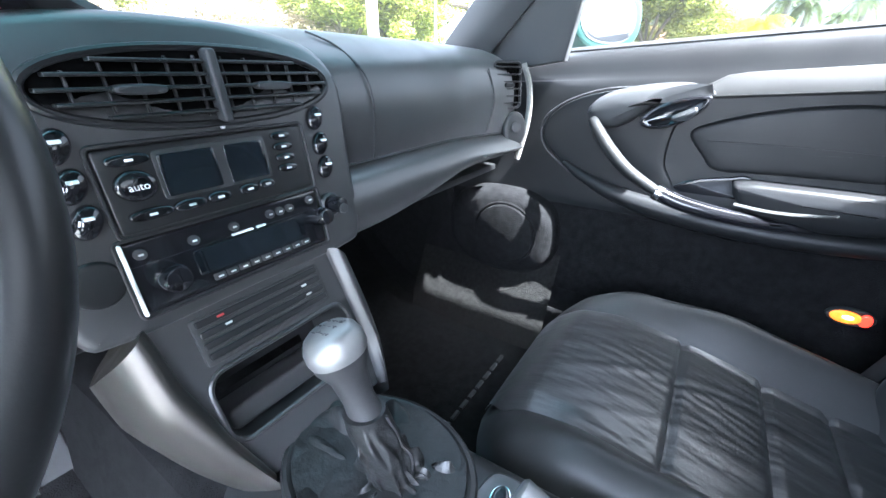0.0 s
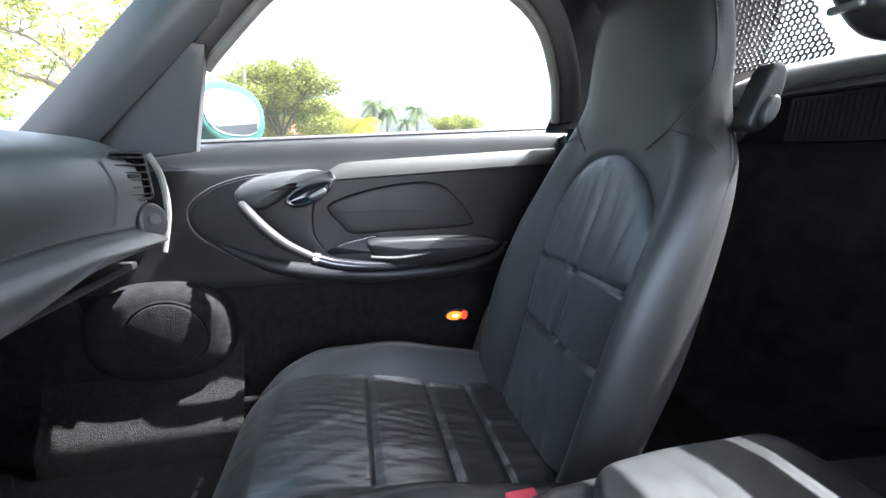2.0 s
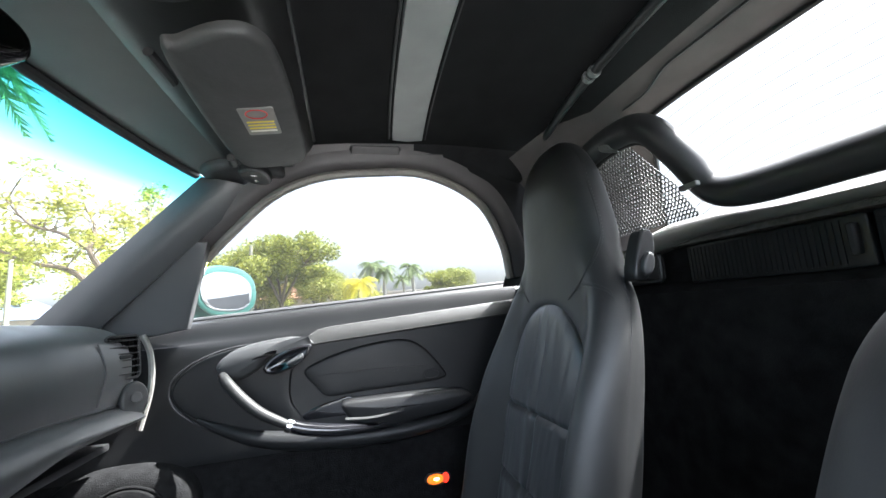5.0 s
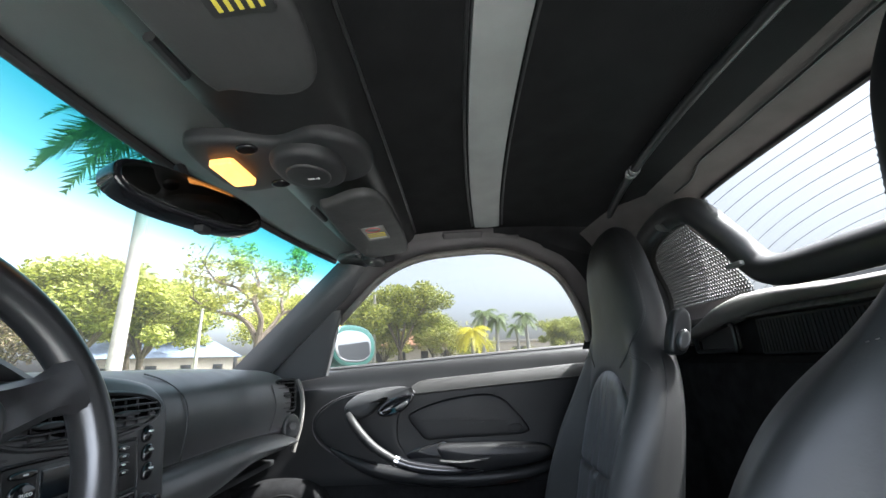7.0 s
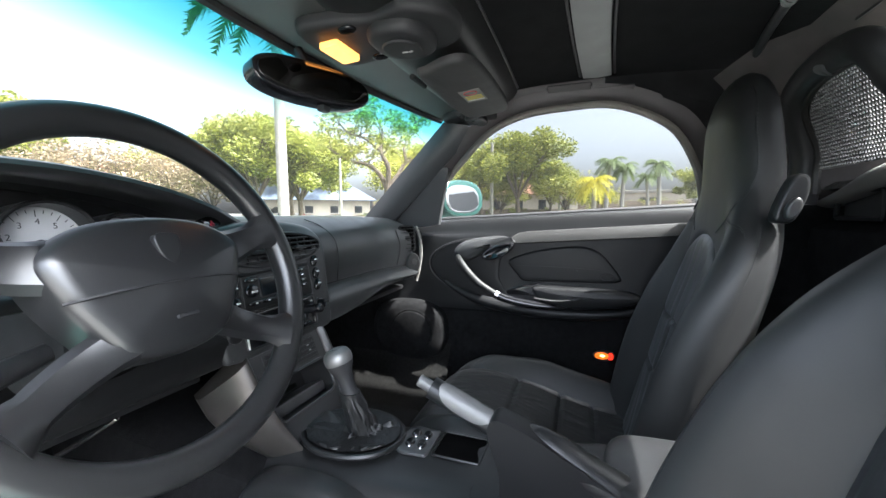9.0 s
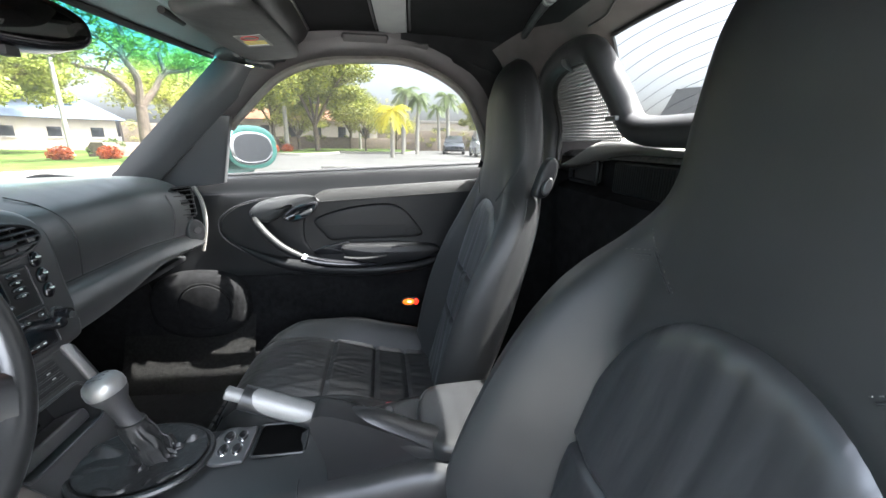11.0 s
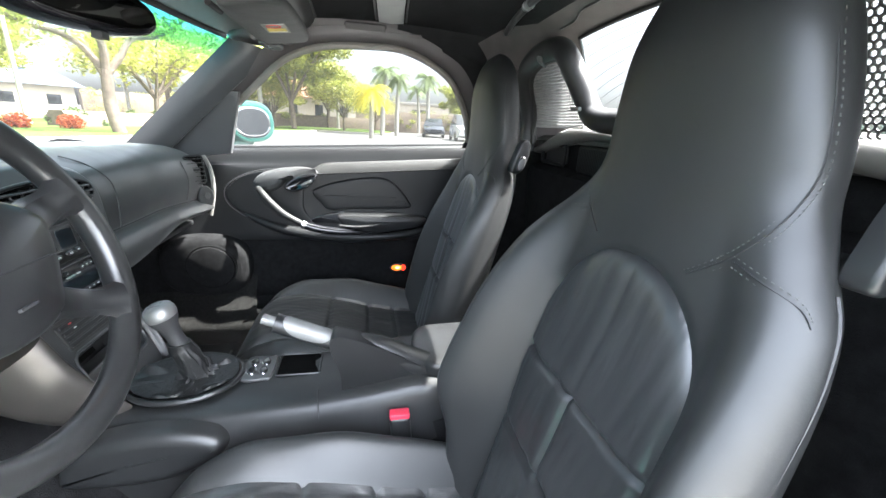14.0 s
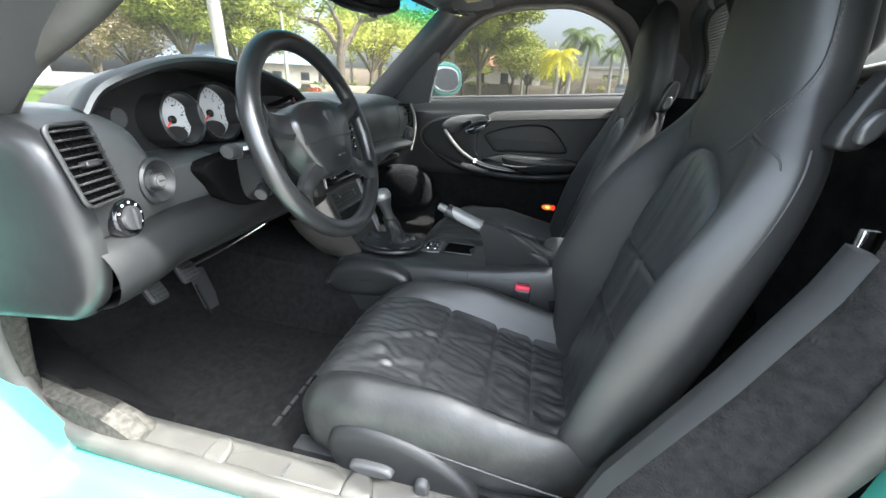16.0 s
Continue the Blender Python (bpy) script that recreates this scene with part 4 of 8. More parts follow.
console = thing("centre_console", (0, 0, 0.40), "black plastic centre console with a grey lacquered flank", "console")
BIN = rect(-0.068, 0.100, 0.487, 0.553, 0.018, 6)


def slope_x(b):
    """The sloping panel's left and right edge at the height b."""
    return lerp([(0.44, -0.050), (0.50, -0.070), (0.56, -0.086), (0.62, -0.092)], b), lerp([(0.44, 0.105), (0.50, 0.112), (0.62, 0.106)], b)


def in_bin(a, b):
    dx, dy = max(abs(a - 0.016) - 0.066, 0), max(abs(b - 0.520) - 0.015, 0)
    return math.hypot(dx, dy) < 0.018


bm = bmesh.new()
grid = []
for j in range(71):
    b = 0.44 + 0.174 * j / 70
    l, r = slope_x(b)
    grid.append([bm.verts.new(lo(l + (r - l) * i / 80, b, 0.006)) for i in range(81)])
for j in range(70):
    for i in range(80):
        b = 0.44 + 0.174 * (j + 0.5) / 70
        l, r = slope_x(b)
        if not in_bin(l + (r - l) * (i + 0.5) / 80, b):
            bm.faces.new((grid[j][i], grid[j][i + 1], grid[j + 1][i + 1], grid[j + 1][i]))
bmesh.ops.delete(bm, geom=[v for v in bm.verts if not v.link_faces], context='VERTS')
sub("slope_panel", bm, SATIN, console)
sub("bin_recess", loft([[lo(a, b, h) for a, b in inset(BIN, -0.002 + k)] for h, k in ((0.006, 0), (-0.01, 0.001), (-0.07, 0.006), (-0.071, 0.03))], cap=False), PLASTIC, console, "open dark storage bin")
sl = sub("slot_panel", pillow(rect(-0.062, 0.086, 0.562, 0.606, 0.003), lo, 0.009, 0.001, ctrl=False, back=0.0), LABELBLACK, console)
for k in range(4):
    zz = 0.5665 + 0.0102 * k
    sub("slot_bar", pillow(rect(-0.058, 0.082, zz, zz + 0.0068, 0.002, 2), lo, 0.012, 0.0015, ctrl=False, back=0.006), PLASTIC, console)
for xx, zz, mt in ((-0.038, 0.6005, REDPRINT), (-0.034, 0.591, WHITE), (0.055, 0.5905, WHITE), (0.057, 0.580, WHITE)):
    sub("slot_mark", pillow(rect(xx, xx + 0.007, zz - 0.001, zz + 0.001, 0.0005, 1), lo, 0.0125, 0.0002, ctrl=False, back=0.008), mt, console)
sub("bin_lip", tube([lo(a, b, 0.007) for a, b in rect(-0.070, 0.102, 0.485, 0.555, 0.019, 6)], 0.0028, 8, True), SATIN, console)
sub("bin_tray", pillow(rect(-0.060, 0.094, 0.490, 0.512, 0.008, 4), lo, -0.012, 0.004, ctrl=False, back=-0.06), SATIN, console)
# lacquered wings that run down from the dash to the tunnel
for s in (-1, 1):
    rings = []
    for k in range(21):
        t = k / 20
        b = 0.616 - 0.176 * t
        l, r = slope_x(b)
        e = lo(l if s < 0 else r, b, 0.006)
        w = 0.026 * (1 - t) ** 0.7 + 0.010 + 0.008 * math.sin(t * math.pi)
        d = Vector((s * w, 0, 0))
        rings.append(curve_pts([e + Vector((0, 0.03, 0)), e, e + Vector((s * 0.006, -0.010, 0.003)), e + d * 0.35 + Vector((0, -0.016, -0.002)), e + d * 0.7 + Vector((0, -0.008, -0.016)), e + d + Vector((0, 0.022, -0.040)), e + d * 1.05 + Vector((0, 0.075, -0.075 + 0.045 * t)), e + d * 0.6 + Vector((0, 0.11, -0.08 + 0.05 * t))], 4))
    sub("wing", loft(rings), WING if s < 0 else SATIN, console, "grey lacquered flank")
# console body along the tunnel
rings = []
for y, w, top in ((0.34, 0.095, 0.43), (0.26, 0.105, 0.437), (0.12, 0.108, 0.440), (-0.05, 0.108, 0.447), (-0.16, 0.110, 0.462), (-0.24, 0.112, 0.478), (-0.36, 0.112, 0.482), (-0.48, 0.112, 0.478), (-0.60, 0.10, 0.45)):
    ring = []
    for p in curve_pts([(-w - 0.025, 0, 0.28), (-w - 0.012, 0, 0.36), (-w + 0.004, 0, top - 0.03), (-w + 0.02, 0, top - 0.006), (-w + 0.05, 0, top), (0, 0, top), (w - 0.05, 0, top), (w - 0.02, 0, top - 0.006), (w - 0.004, 0, top - 0.03), (w + 0.012, 0, 0.36), (w + 0.025, 0, 0.28)], 4):
        ring.append((p.x, y, p.z))
    rings.append(ring)
sub("tunnel_cover", loft(rings), PLASTIC, console)
sub("panel_joint", tube(curve_pts([(-0.112, -0.06, 0.36), (-0.100, -0.058, 0.43), (-0.07, -0.055, 0.449), (-0.06, -0.058, 0.452)], 6), 0.0012, 5), SEAM, console)
sub("side_pocket", pillow([(0.36, 0.34), (0.345, 0.40), (0.29, 0.432), (0.20, 0.440), (0.13, 0.425), (0.10, 0.40), (0.12, 0.365), (0.22, 0.33)], lambda a, b, h: Vector((-0.100 - h, a, b)), 0.040, 0.022), PLASTIC, console)
# switches for the windows, ash tray slot, lock
sw = sub("window_switch_plate", pillow([(-0.005, 0.105), (0.07, 0.105), (0.075, 0.06), (0.07, 0.045), (0.0, 0.045), (-0.01, 0.06)], lambda a, b, h: Vector((a, b, 0.443 + h)), 0.006, 0.003), SATIN, console)
for cx, cy in ((0.018, 0.087), (0.050, 0.087), (0.018, 0.064), (0.050, 0.064)):
    k = sub("window_switch", pillow(oval(cx, cy, 0.012, 0.008, 18), lambda a, b, h: Vector((a, b, 0.448 + h)), 0.006, 0.003, ctrl=False), PIANO, sw, "glossy black window switch")
    sub("switch_ring", tube([Vector((a, b, 0.4495)) for a, b in oval(cx, cy, 0.0128, 0.0088, 20)], 0.0008, 5, True), CHROME, k, "bright ring")
# no hollow here: a black sheet paints the tray's depth
sub("slot_tray", pillow(rect(0.0, 0.075, -0.05, 0.035, 0.006), lambda a, b, h: Vector((a, b, 0.4425 + h)), 0.0045, 0.0005, ctrl=False), VOID, console, "flat black sheet painting an open tray's depth")
sub("tray_rim", tube([Vector((a, b, 0.4475)) for a, b in rect(-0.002, 0.077, -0.052, 0.037, 0.006)], 0.0022, 6, True), PLASTIC, console)
sub("lock_button", pillow(oval(0.05, -0.20, 0.013, 0.009, 20), lambda a, b, h: Vector((a, b, 0.474 + h)), 0.006, 0.002, ctrl=False), SATIN, console, "oval lock button")
# lidded box between the seats
lid = sub("box_lid", pillow([(-0.075, -0.27), (0.0, -0.25), (0.075, -0.27), (0.092, -0.34), (0.092, -0.45), (0.08, -0.52), (0.0, -0.535), (-0.08, -0.52), (-0.092, -0.45), (-0.092, -0.34)], lambda a, b, h: Vector((a, b, 0.478 + h)), 0.028, 0.014, 0.010), PLASTIC, console, "domed black lid of the storage box")
rings = []
for k in range(9):
    t = k / 8
    w = 0.105 - 0.02 * t
    rings.append([(x, -0.52 - 0.25 * t, 0.30 + (0.195 - 0.02 * t) * (1 - (abs(x) / w) ** 3 * 0.5)) for x in (-w, -w * 0.8, -w * 0.5, 0, w * 0.5, w * 0.8, w)])
sub("rear_hump", loft(rings, False), PLASTIC, console)

# ---- gear lever ----
gear = thing("gear_lever", (0.005, 0.20, 0.445), "gear lever with a silver-topped knob and leather gaiter", "gear lever")
KB, KT = Vector((0.01, 0.180, 0.445)), Vector((-0.005, 0.231, 0.612))
gm = frame_on(KB, (1, 0, 0), (0, 1, 0.2))
GC = Vector((0.012, 0.208, 0.458))  # middle of the gaiter's rim
rings = []
for k in range(46):
    t = k / 45
    flat = sm(0.0, 0.5, t)
    up = max(0.0, (t - 0.42) / 0.58)
    c = GC.lerp(KB + Vector((0.002, 0.006, 0.004)), flat).lerp(KB.lerp(KT, 0.55), up ** 1.1)
    ring = []
    for j in range(120):
        q = 2 * math.pi * j / 120
        u, v = math.cos(q), math.sin(q)
        crumple = noise.noise(Vector((u * 1.6, v * 1.6, t * 3.2))) + 0.6 * noise.noise(Vector((u * 3.4 + 5, v * 3.4, t * 6.0)))
        sharp = fold(noise.noise(Vector((u * 2.6, v * 2.6, 7 + t * 4.5))))
        loose = math.sin(math.pi * min(1.0, t * 1.02)) ** 0.7
        rx = 0.076 * (1 - flat) + (0.026 - 0.006 * up) * flat
        ry = 0.096 * (1 - flat) + (0.028 - 0.008 * up) * flat
        grow = 1 + (0.22 * crumple + 0.45 * (sharp - 0.3)) * loose * (1 - 0.55 * up)
        dip = -0.003 * math.sin(math.pi * min(1.0, t / 0.45)) + (0.022 * crumple + 0.040 * (sharp - 0.2)) * loose * (1 - up)
        ring.append(c + Vector((rx * grow * u, ry * grow * v, dip)))
    rings.append(ring)
sub("gaiter", loft(rings), GAITER, gear, "crumpled black leather gaiter")
seamline = [r[96] + (r[96] - r[36]).normalized() * 0.0008 for r in rings[14:45]]
sub("gaiter_seam", tube(seamline, 0.0016, 6), SEAM, gear, "stitched seam up the gaiter")
sub("gaiter_ring", tube([GC + Vector((0.081 * math.cos(q), 0.102 * math.sin(q), -0.008)) for q in (2 * math.pi * j / 48 for j in range(48))], 0.006, 8, True), PLASTIC, gear)
d = (KT - KB).normalized()
km = frame_on(KB.lerp(KT, 0.46), d.orthogonal(), d.cross(d.orthogonal()))
km = Matrix.Translation(KB.lerp(KT, 0.46)) @ d.to_track_quat('Z', 'Y').to_matrix().to_4x4()
L = (KT - KB).length * 0.54
sub("stem", lathe([(0.019, 0), (0.0165, 0.006), (0.0145, 0.03), (0.017, 0.055), (0.0245, L - 0.024), (0.0255, L - 0.018)], km), RUBBER, gear, "black stem")
cap = sub("knob_cap", lathe([(0.0255, L - 0.018), (0.0272, L - 0.013), (0.0268, L - 0.004), (0.0235, L + 0.004), (0.017, L + 0.009), (0.006, L + 0.0115), (0.001, L + 0.0118)], km), SILVER, gear, "brushed silver knob top")
tm = km @ Matrix.Translation((0, 0, L + 0.0115))
up = Vector((0.25, 0.97, 0))
inv = tm.to_3x3().inverted() @ Vector((0.0, 1, 0.2))
ang = math.atan2(inv.y, inv.x) - math.pi / 2
tm = tm @ Matrix.Rotation(ang, 4, 'Z')
for body, a, b in (("1", -0.010, 0.006), ("3", -0.001, 0.008), ("5", 0.008, 0.007), ("2", -0.009, -0.010), ("4", 0.001, -0.010), ("R", 0.010, -0.009)):
    text("gear_number", body, 0.0075, tm @ Matrix.Translation((a, b, 0.0004 - 8.5 * (a * a + b * b))), LABELBLACK, cap)
for (a0, b0, a1, b1) in ((-0.009, 0.003, -0.009, -0.006), (0, 0.004, 0, -0.006), (0.009, 0.003, 0.009, -0.005), (-0.009, -0.001, 0.009, -0.001)):
    sub("gate_line", tube([tm @ Vector((a0, b0, 0.0002 - 8.0 * (a0 * a0 + b0 * b0))), tm @ Vector((a1, b1, 0.0002 - 8.0 * (a1 * a1 + b1 * b1)))], 0.0004, 4), LABELBLACK, cap)

# ---- handbrake ----
brake = thing("handbrake", (-0.045, -0.15, 0.45), "raised handbrake lever with a silver-topped grip", "handbrake")
B0, B1 = Vector((-0.045, -0.245, 0.482)), Vector((-0.035, 0.045, 0.600))
arch = curve_pts([(-0.050, -0.300, 0.470), (-0.050, -0.235, 0.500), (-0.048, -0.165, 0.537), B0.lerp(B1, 0.50), B0.lerp(B1, 0.72), B0.lerp(B1, 0.92)], 8)
sub("lever", tube(arch, lambda t: 0.030 - 0.011 * sm(0.0, 0.65, t), 18, flat=0.85), PLASTIC, brake, "dark plastic lever")
sub("collar", tube([arch[24], arch[24].lerp(arch[25], 0.35)], 0.0212, 18, flat=0.85), SEAM, brake)
sub("button", tube([B0.lerp(B1, 0.90), B0.lerp(B1, 0.975), B0.lerp(B1, 0.995), B0.lerp(B1, 1.0)], lambda t: 0.0105 if t < 0.7 else 0.0085, 14), PLATE, brake, "silver release button")
dirb = (B1 - B0).normalized()
nb = Vector((0, -dirb.z, dirb.y))
rings = []
for k in range(21):
    u = -1 + k / 10
    o = B0.lerp(B1, 0.72 + 0.155 * u)
    half = 82 * math.sqrt(max(0.02, 1 - abs(u) ** 2.6))
    rings.append([o + 0.0202 * (math.cos(q) * Vector((-0.92, 0, 0)) + math.sin(q) * nb) for q in (radians(58 - half + 2 * half * i / 14) for i in range(15))])
sub("grip_plate", loft(rings, False), PLATE, brake, "pale satin metal grip plate")
sub("base", pillow([(-0.092, 0.572), (-0.082, 0.548), (-0.100, 0.490), (-0.104, 0.446), (-0.125, 0.438), (-0.20, 0.450), (-0.285, 0.470), (-0.262, 0.496), (-0.20, 0.530), (-0.135, 0.562)], lambda a, b, h: Vector((-0.074 + h, a, b)), 0.058, 0.016), DOORVINYL, brake, "dark leathery lever boot")

# ---- seat belt buckles ----
for s in (-1, 1):
    bx_ = 0.125 if s > 0 else 0.128
    bk = thing("belt_buckle", (s * bx_, -0.225, 0.38), "black seat belt buckle with a red button", "belt buckle", "seat belt buckles")
    sub("stalk", pillow(rect(-0.245, -0.205, 0.30, 0.425, 0.006), lambda a, b, h: Vector((s * 0.125 - s * 0.01 + s * h, a + (b - 0.30) * 0.10, b)), 0.024, 0.006, ctrl=False), PLASTIC, bk)
    sub("button", box(s * 0.127 - 0.010, s * 0.127 + 0.010, -0.232, -0.193, 0.420, 0.434, 0.003), RED, bk, "red release button")

# ---- steering wheel ----
WC = Vector((-0.338, 0.215, 0.806))
wm = frame_on(WC, (1, 0, 0), (0, 0.332, 0.943))
wheel = thing("steering_wheel", WC, "black leather four-spoke steering wheel with an airbag pad", "steering wheel")
R = 0.184
ring = [wm @ Vector((R * math.cos(q), R * math.sin(q), 0)) for q in (2 * math.pi * j / 96 for j in range(96))]
sub("rim", tube(ring, 0.0175, 16, True), RIMLEATHER, wheel)


def wl(a, b, h):
    return wm @ Vector((a, b, h))


pad = sub("airbag_pad", pillow([(-0.098, 0.040), (-0.06, 0.066), (0, 0.074), (0.06, 0.066), (0.098, 0.040), (0.096, 0.008), (0.074, -0.036), (0.050, -0.066), (0.0, -0.076), (-0.050, -0.066), (-0.074, -0.036), (-0.096, 0.008)], wl, 0.022, 0.018, 0.012, back=-0.035), HUB, wheel, "black airbag cover")
sub("pad_crease", tube(curve_pts([wl(a, b, h) for a, b, h in ((-0.092, -0.006, 0.018), (-0.05, -0.004, 0.0295), (0, -0.003, 0.033), (0.05, -0.004, 0.0295), (0.092, -0.006, 0.018))], 8), 0.0014, 5), SEAM, pad)
sub("embossed_shield", pillow([(-0.012, 0.046), (0, 0.049), (0.012, 0.046), (0.012, 0.032), (0.007, 0.020), (0, 0.014), (-0.007, 0.020), (-0.012, 0.032)], wl, 0.033, 0.0015, back=0.02), PLASTIC, pad, "embossed shield on the airbag cover")
sub("pad_mark", pillow(rect(-0.011, 0.011, -0.042, -0.038, 0.001, 2), wl, 0.0315, 0.0005, ctrl=False, back=0.02), SEAM, pad)
for s in (-1, 1):
    for b0, b1, w0, w1 in ((0.030, 0.052, 0.026, 0.017), (-0.050, -0.095, 0.022, 0.016)):
        rings = []
        a0 = 0.082 if b0 > 0 else 0.050
        a1 = 0.162 if b0 > 0 else 0.142
        for k in range(9):
            t = k / 8
            a, b = s * (a0 + (a1 - a0) * t), b0 + (b1 - b0) * (t ** 1.2)
            w = w0 + (w1 - w0) * t
            if t > 0.8:
                w += 0.012 * (t - 0.8) / 0.2
            hgt = 0.008 - 0.014 * math.sin(t * math.pi) + 0.002
            dirn = Vector((a1 - a0, (b1 - b0))).normalized()
            n = Vector((-dirn.y * s, dirn.x))
            rings.append([wl(a + n.x * w * cc, b + n.y * w * cc, hgt + hh) for cc, hh in ((-1, -0.004), (-0.7, 0.006), (0, 0.009), (0.7, 0.006), (1, -0.004), (0.7, -0.012), (-0.7, -0.012))])
        sub("spoke", loft(rings), HUB, wheel)
sub("hub", lathe([(0.060, -0.07), (0.066, -0.03), (0.055, -0.01)], wm), PLASTIC, wheel)

# ---- steering column and stalks ----
col = thing("steering_column", WC + Vector((0, 0.08, -0.03)), "black plastic steering column shroud", "steering column")
rings = []
for t, w, h, dn in ((0.0, 0.062, 0.045, 0.06), (0.3, 0.066, 0.052, 0.068), (0.7, 0.072, 0.058, 0.075), (1.0, 0.085, 0.06, 0.085)):
    c = WC + Vector((0, 0.05 + 0.20 * t, -0.035 - 0.055 * t))
    rings.append([c + Vector((w * math.copysign(abs(math.cos(q)) ** 0.6, math.cos(q)), 0, (h if math.sin(q) > 0 else dn) * math.copysign(abs(math.sin(q)) ** 0.6, math.sin(q)))) for q in (2 * math.pi * j / 28 for j in range(28))])
sub("shroud", loft(rings), PLASTIC, col)
for base, end in ((WC + Vector((-0.05, 0.085, -0.01)), Vector((-0.532, 0.258, 0.806))), (WC + Vector((-0.05, 0.08, -0.06)), Vector((-0.494, 0.245, 0.736)))):
    d = (end - base).normalized()
    stk = sub("stalk", tube([base, base.lerp(end, 0.5), end], lambda t: 0.010 + 0.004 * t, 12, flat=0.75), PLASTIC, col, "black control stalk")
    sub("stalk_end", tube([end - d * 0.002, end, end + d * 0.024, end + d * 0.027], lambda t: 0.0125 if 0.1 < t < 0.95 else 0.010, 14, flat=0.8), VENTBLACK, stk, "black stalk end")
    for k in range(4):
        p = end - d * (0.010 + 0.008 * k) + Vector((0, -0.0135, 0.004))
        sub("marking", box(p.x - 0.0022, p.x + 0.0022, p.y - 0.0008, p.y + 0.0008, p.z - 0.003, p.z + 0.003, 0), WHITE, stk, "white symbol bar")
# black plate before the dash paints the shade round the column
sub("column_gap_shade", pillow([(-0.475, 0.770), (-0.462, 0.72), (-0.440, 0.688), (-0.385, 0.668), (-0.28, 0.668), (-0.25, 0.70), (-0.25, 0.775)], lambda a, b, h: Vector((a, 0.400 - h, b)), 0.034, 0.004), VOID, col, "black plate painting the shade of an opening round the column")
for a, b in ((0.075, 0.01), (0.072, -0.035)):
    base = WC + Vector((a - 0.02, 0.085, b - 0.02))
    end = WC + Vector((a + 0.045, 0.07, b - 0.01))
    sub("stalk", tube([base, base.lerp(end, 0.5), end], lambda t: 0.009 + 0.002 * t, 12, flat=0.7), PLASTIC, col, "black control stalk")

# ---- instrument hood and gauges ----
cl = thing("instrument_cluster", (-0.33, 0.46, 0.84), "instrument cluster with pale round gauges under an arched black hood", "instrument cluster")
HO = [Vector((p.x, p.y)) for p in curve_pts([(-0.605, 0.862, 0), (-0.57, 0.902, 0), (-0.49, 0.933, 0), (-0.40, 0.947, 0), (-0.30, 0.945, 0), (-0.19, 0.927, 0), (-0.10, 0.899, 0), (-0.02, 0.866, 0)], 6)]
rings = []
for y, dz, sx, in_ in ((0.72, -0.095, 0.50, 0), (0.60, -0.050, 0.74, 0), (0.50, -0.010, 0.93, 0), (0.435, 0.002, 1.01, 0), (0.418, -0.002, 1.01, 0), (0.415, -0.008, 1.0, 0), (0.424, -0.016, 0.985, 0), (0.46, -0.020, 0.97, 0), (0.56, -0.022, 0.95, 0)):
    rings.append([((p.x + 0.31) * sx - 0.31, y + 0.02 * sm(0.2, 0.30, abs(p.x + 0.31)), p.y + dz - 0.02 * (y > 0.6)) for p in HO])
sub("hood", loft(rings, False), HOODVINYL, cl)
# hood skirt down to the dash on both sides
sub("dial_panel", pillow([(-0.58, 0.77), (-0.57, 0.85), (-0.49, 0.905), (-0.40, 0.925), (-0.30, 0.922), (-0.19, 0.905), (-0.08, 0.862), (-0.06, 0.82), (-0.14, 0.77), (-0.33, 0.75)], lambda a, b, h: Vector((a, 0.56 - h - (b - 0.84) * -0.1, b)), 0.02, 0.01), PLASTIC, cl)
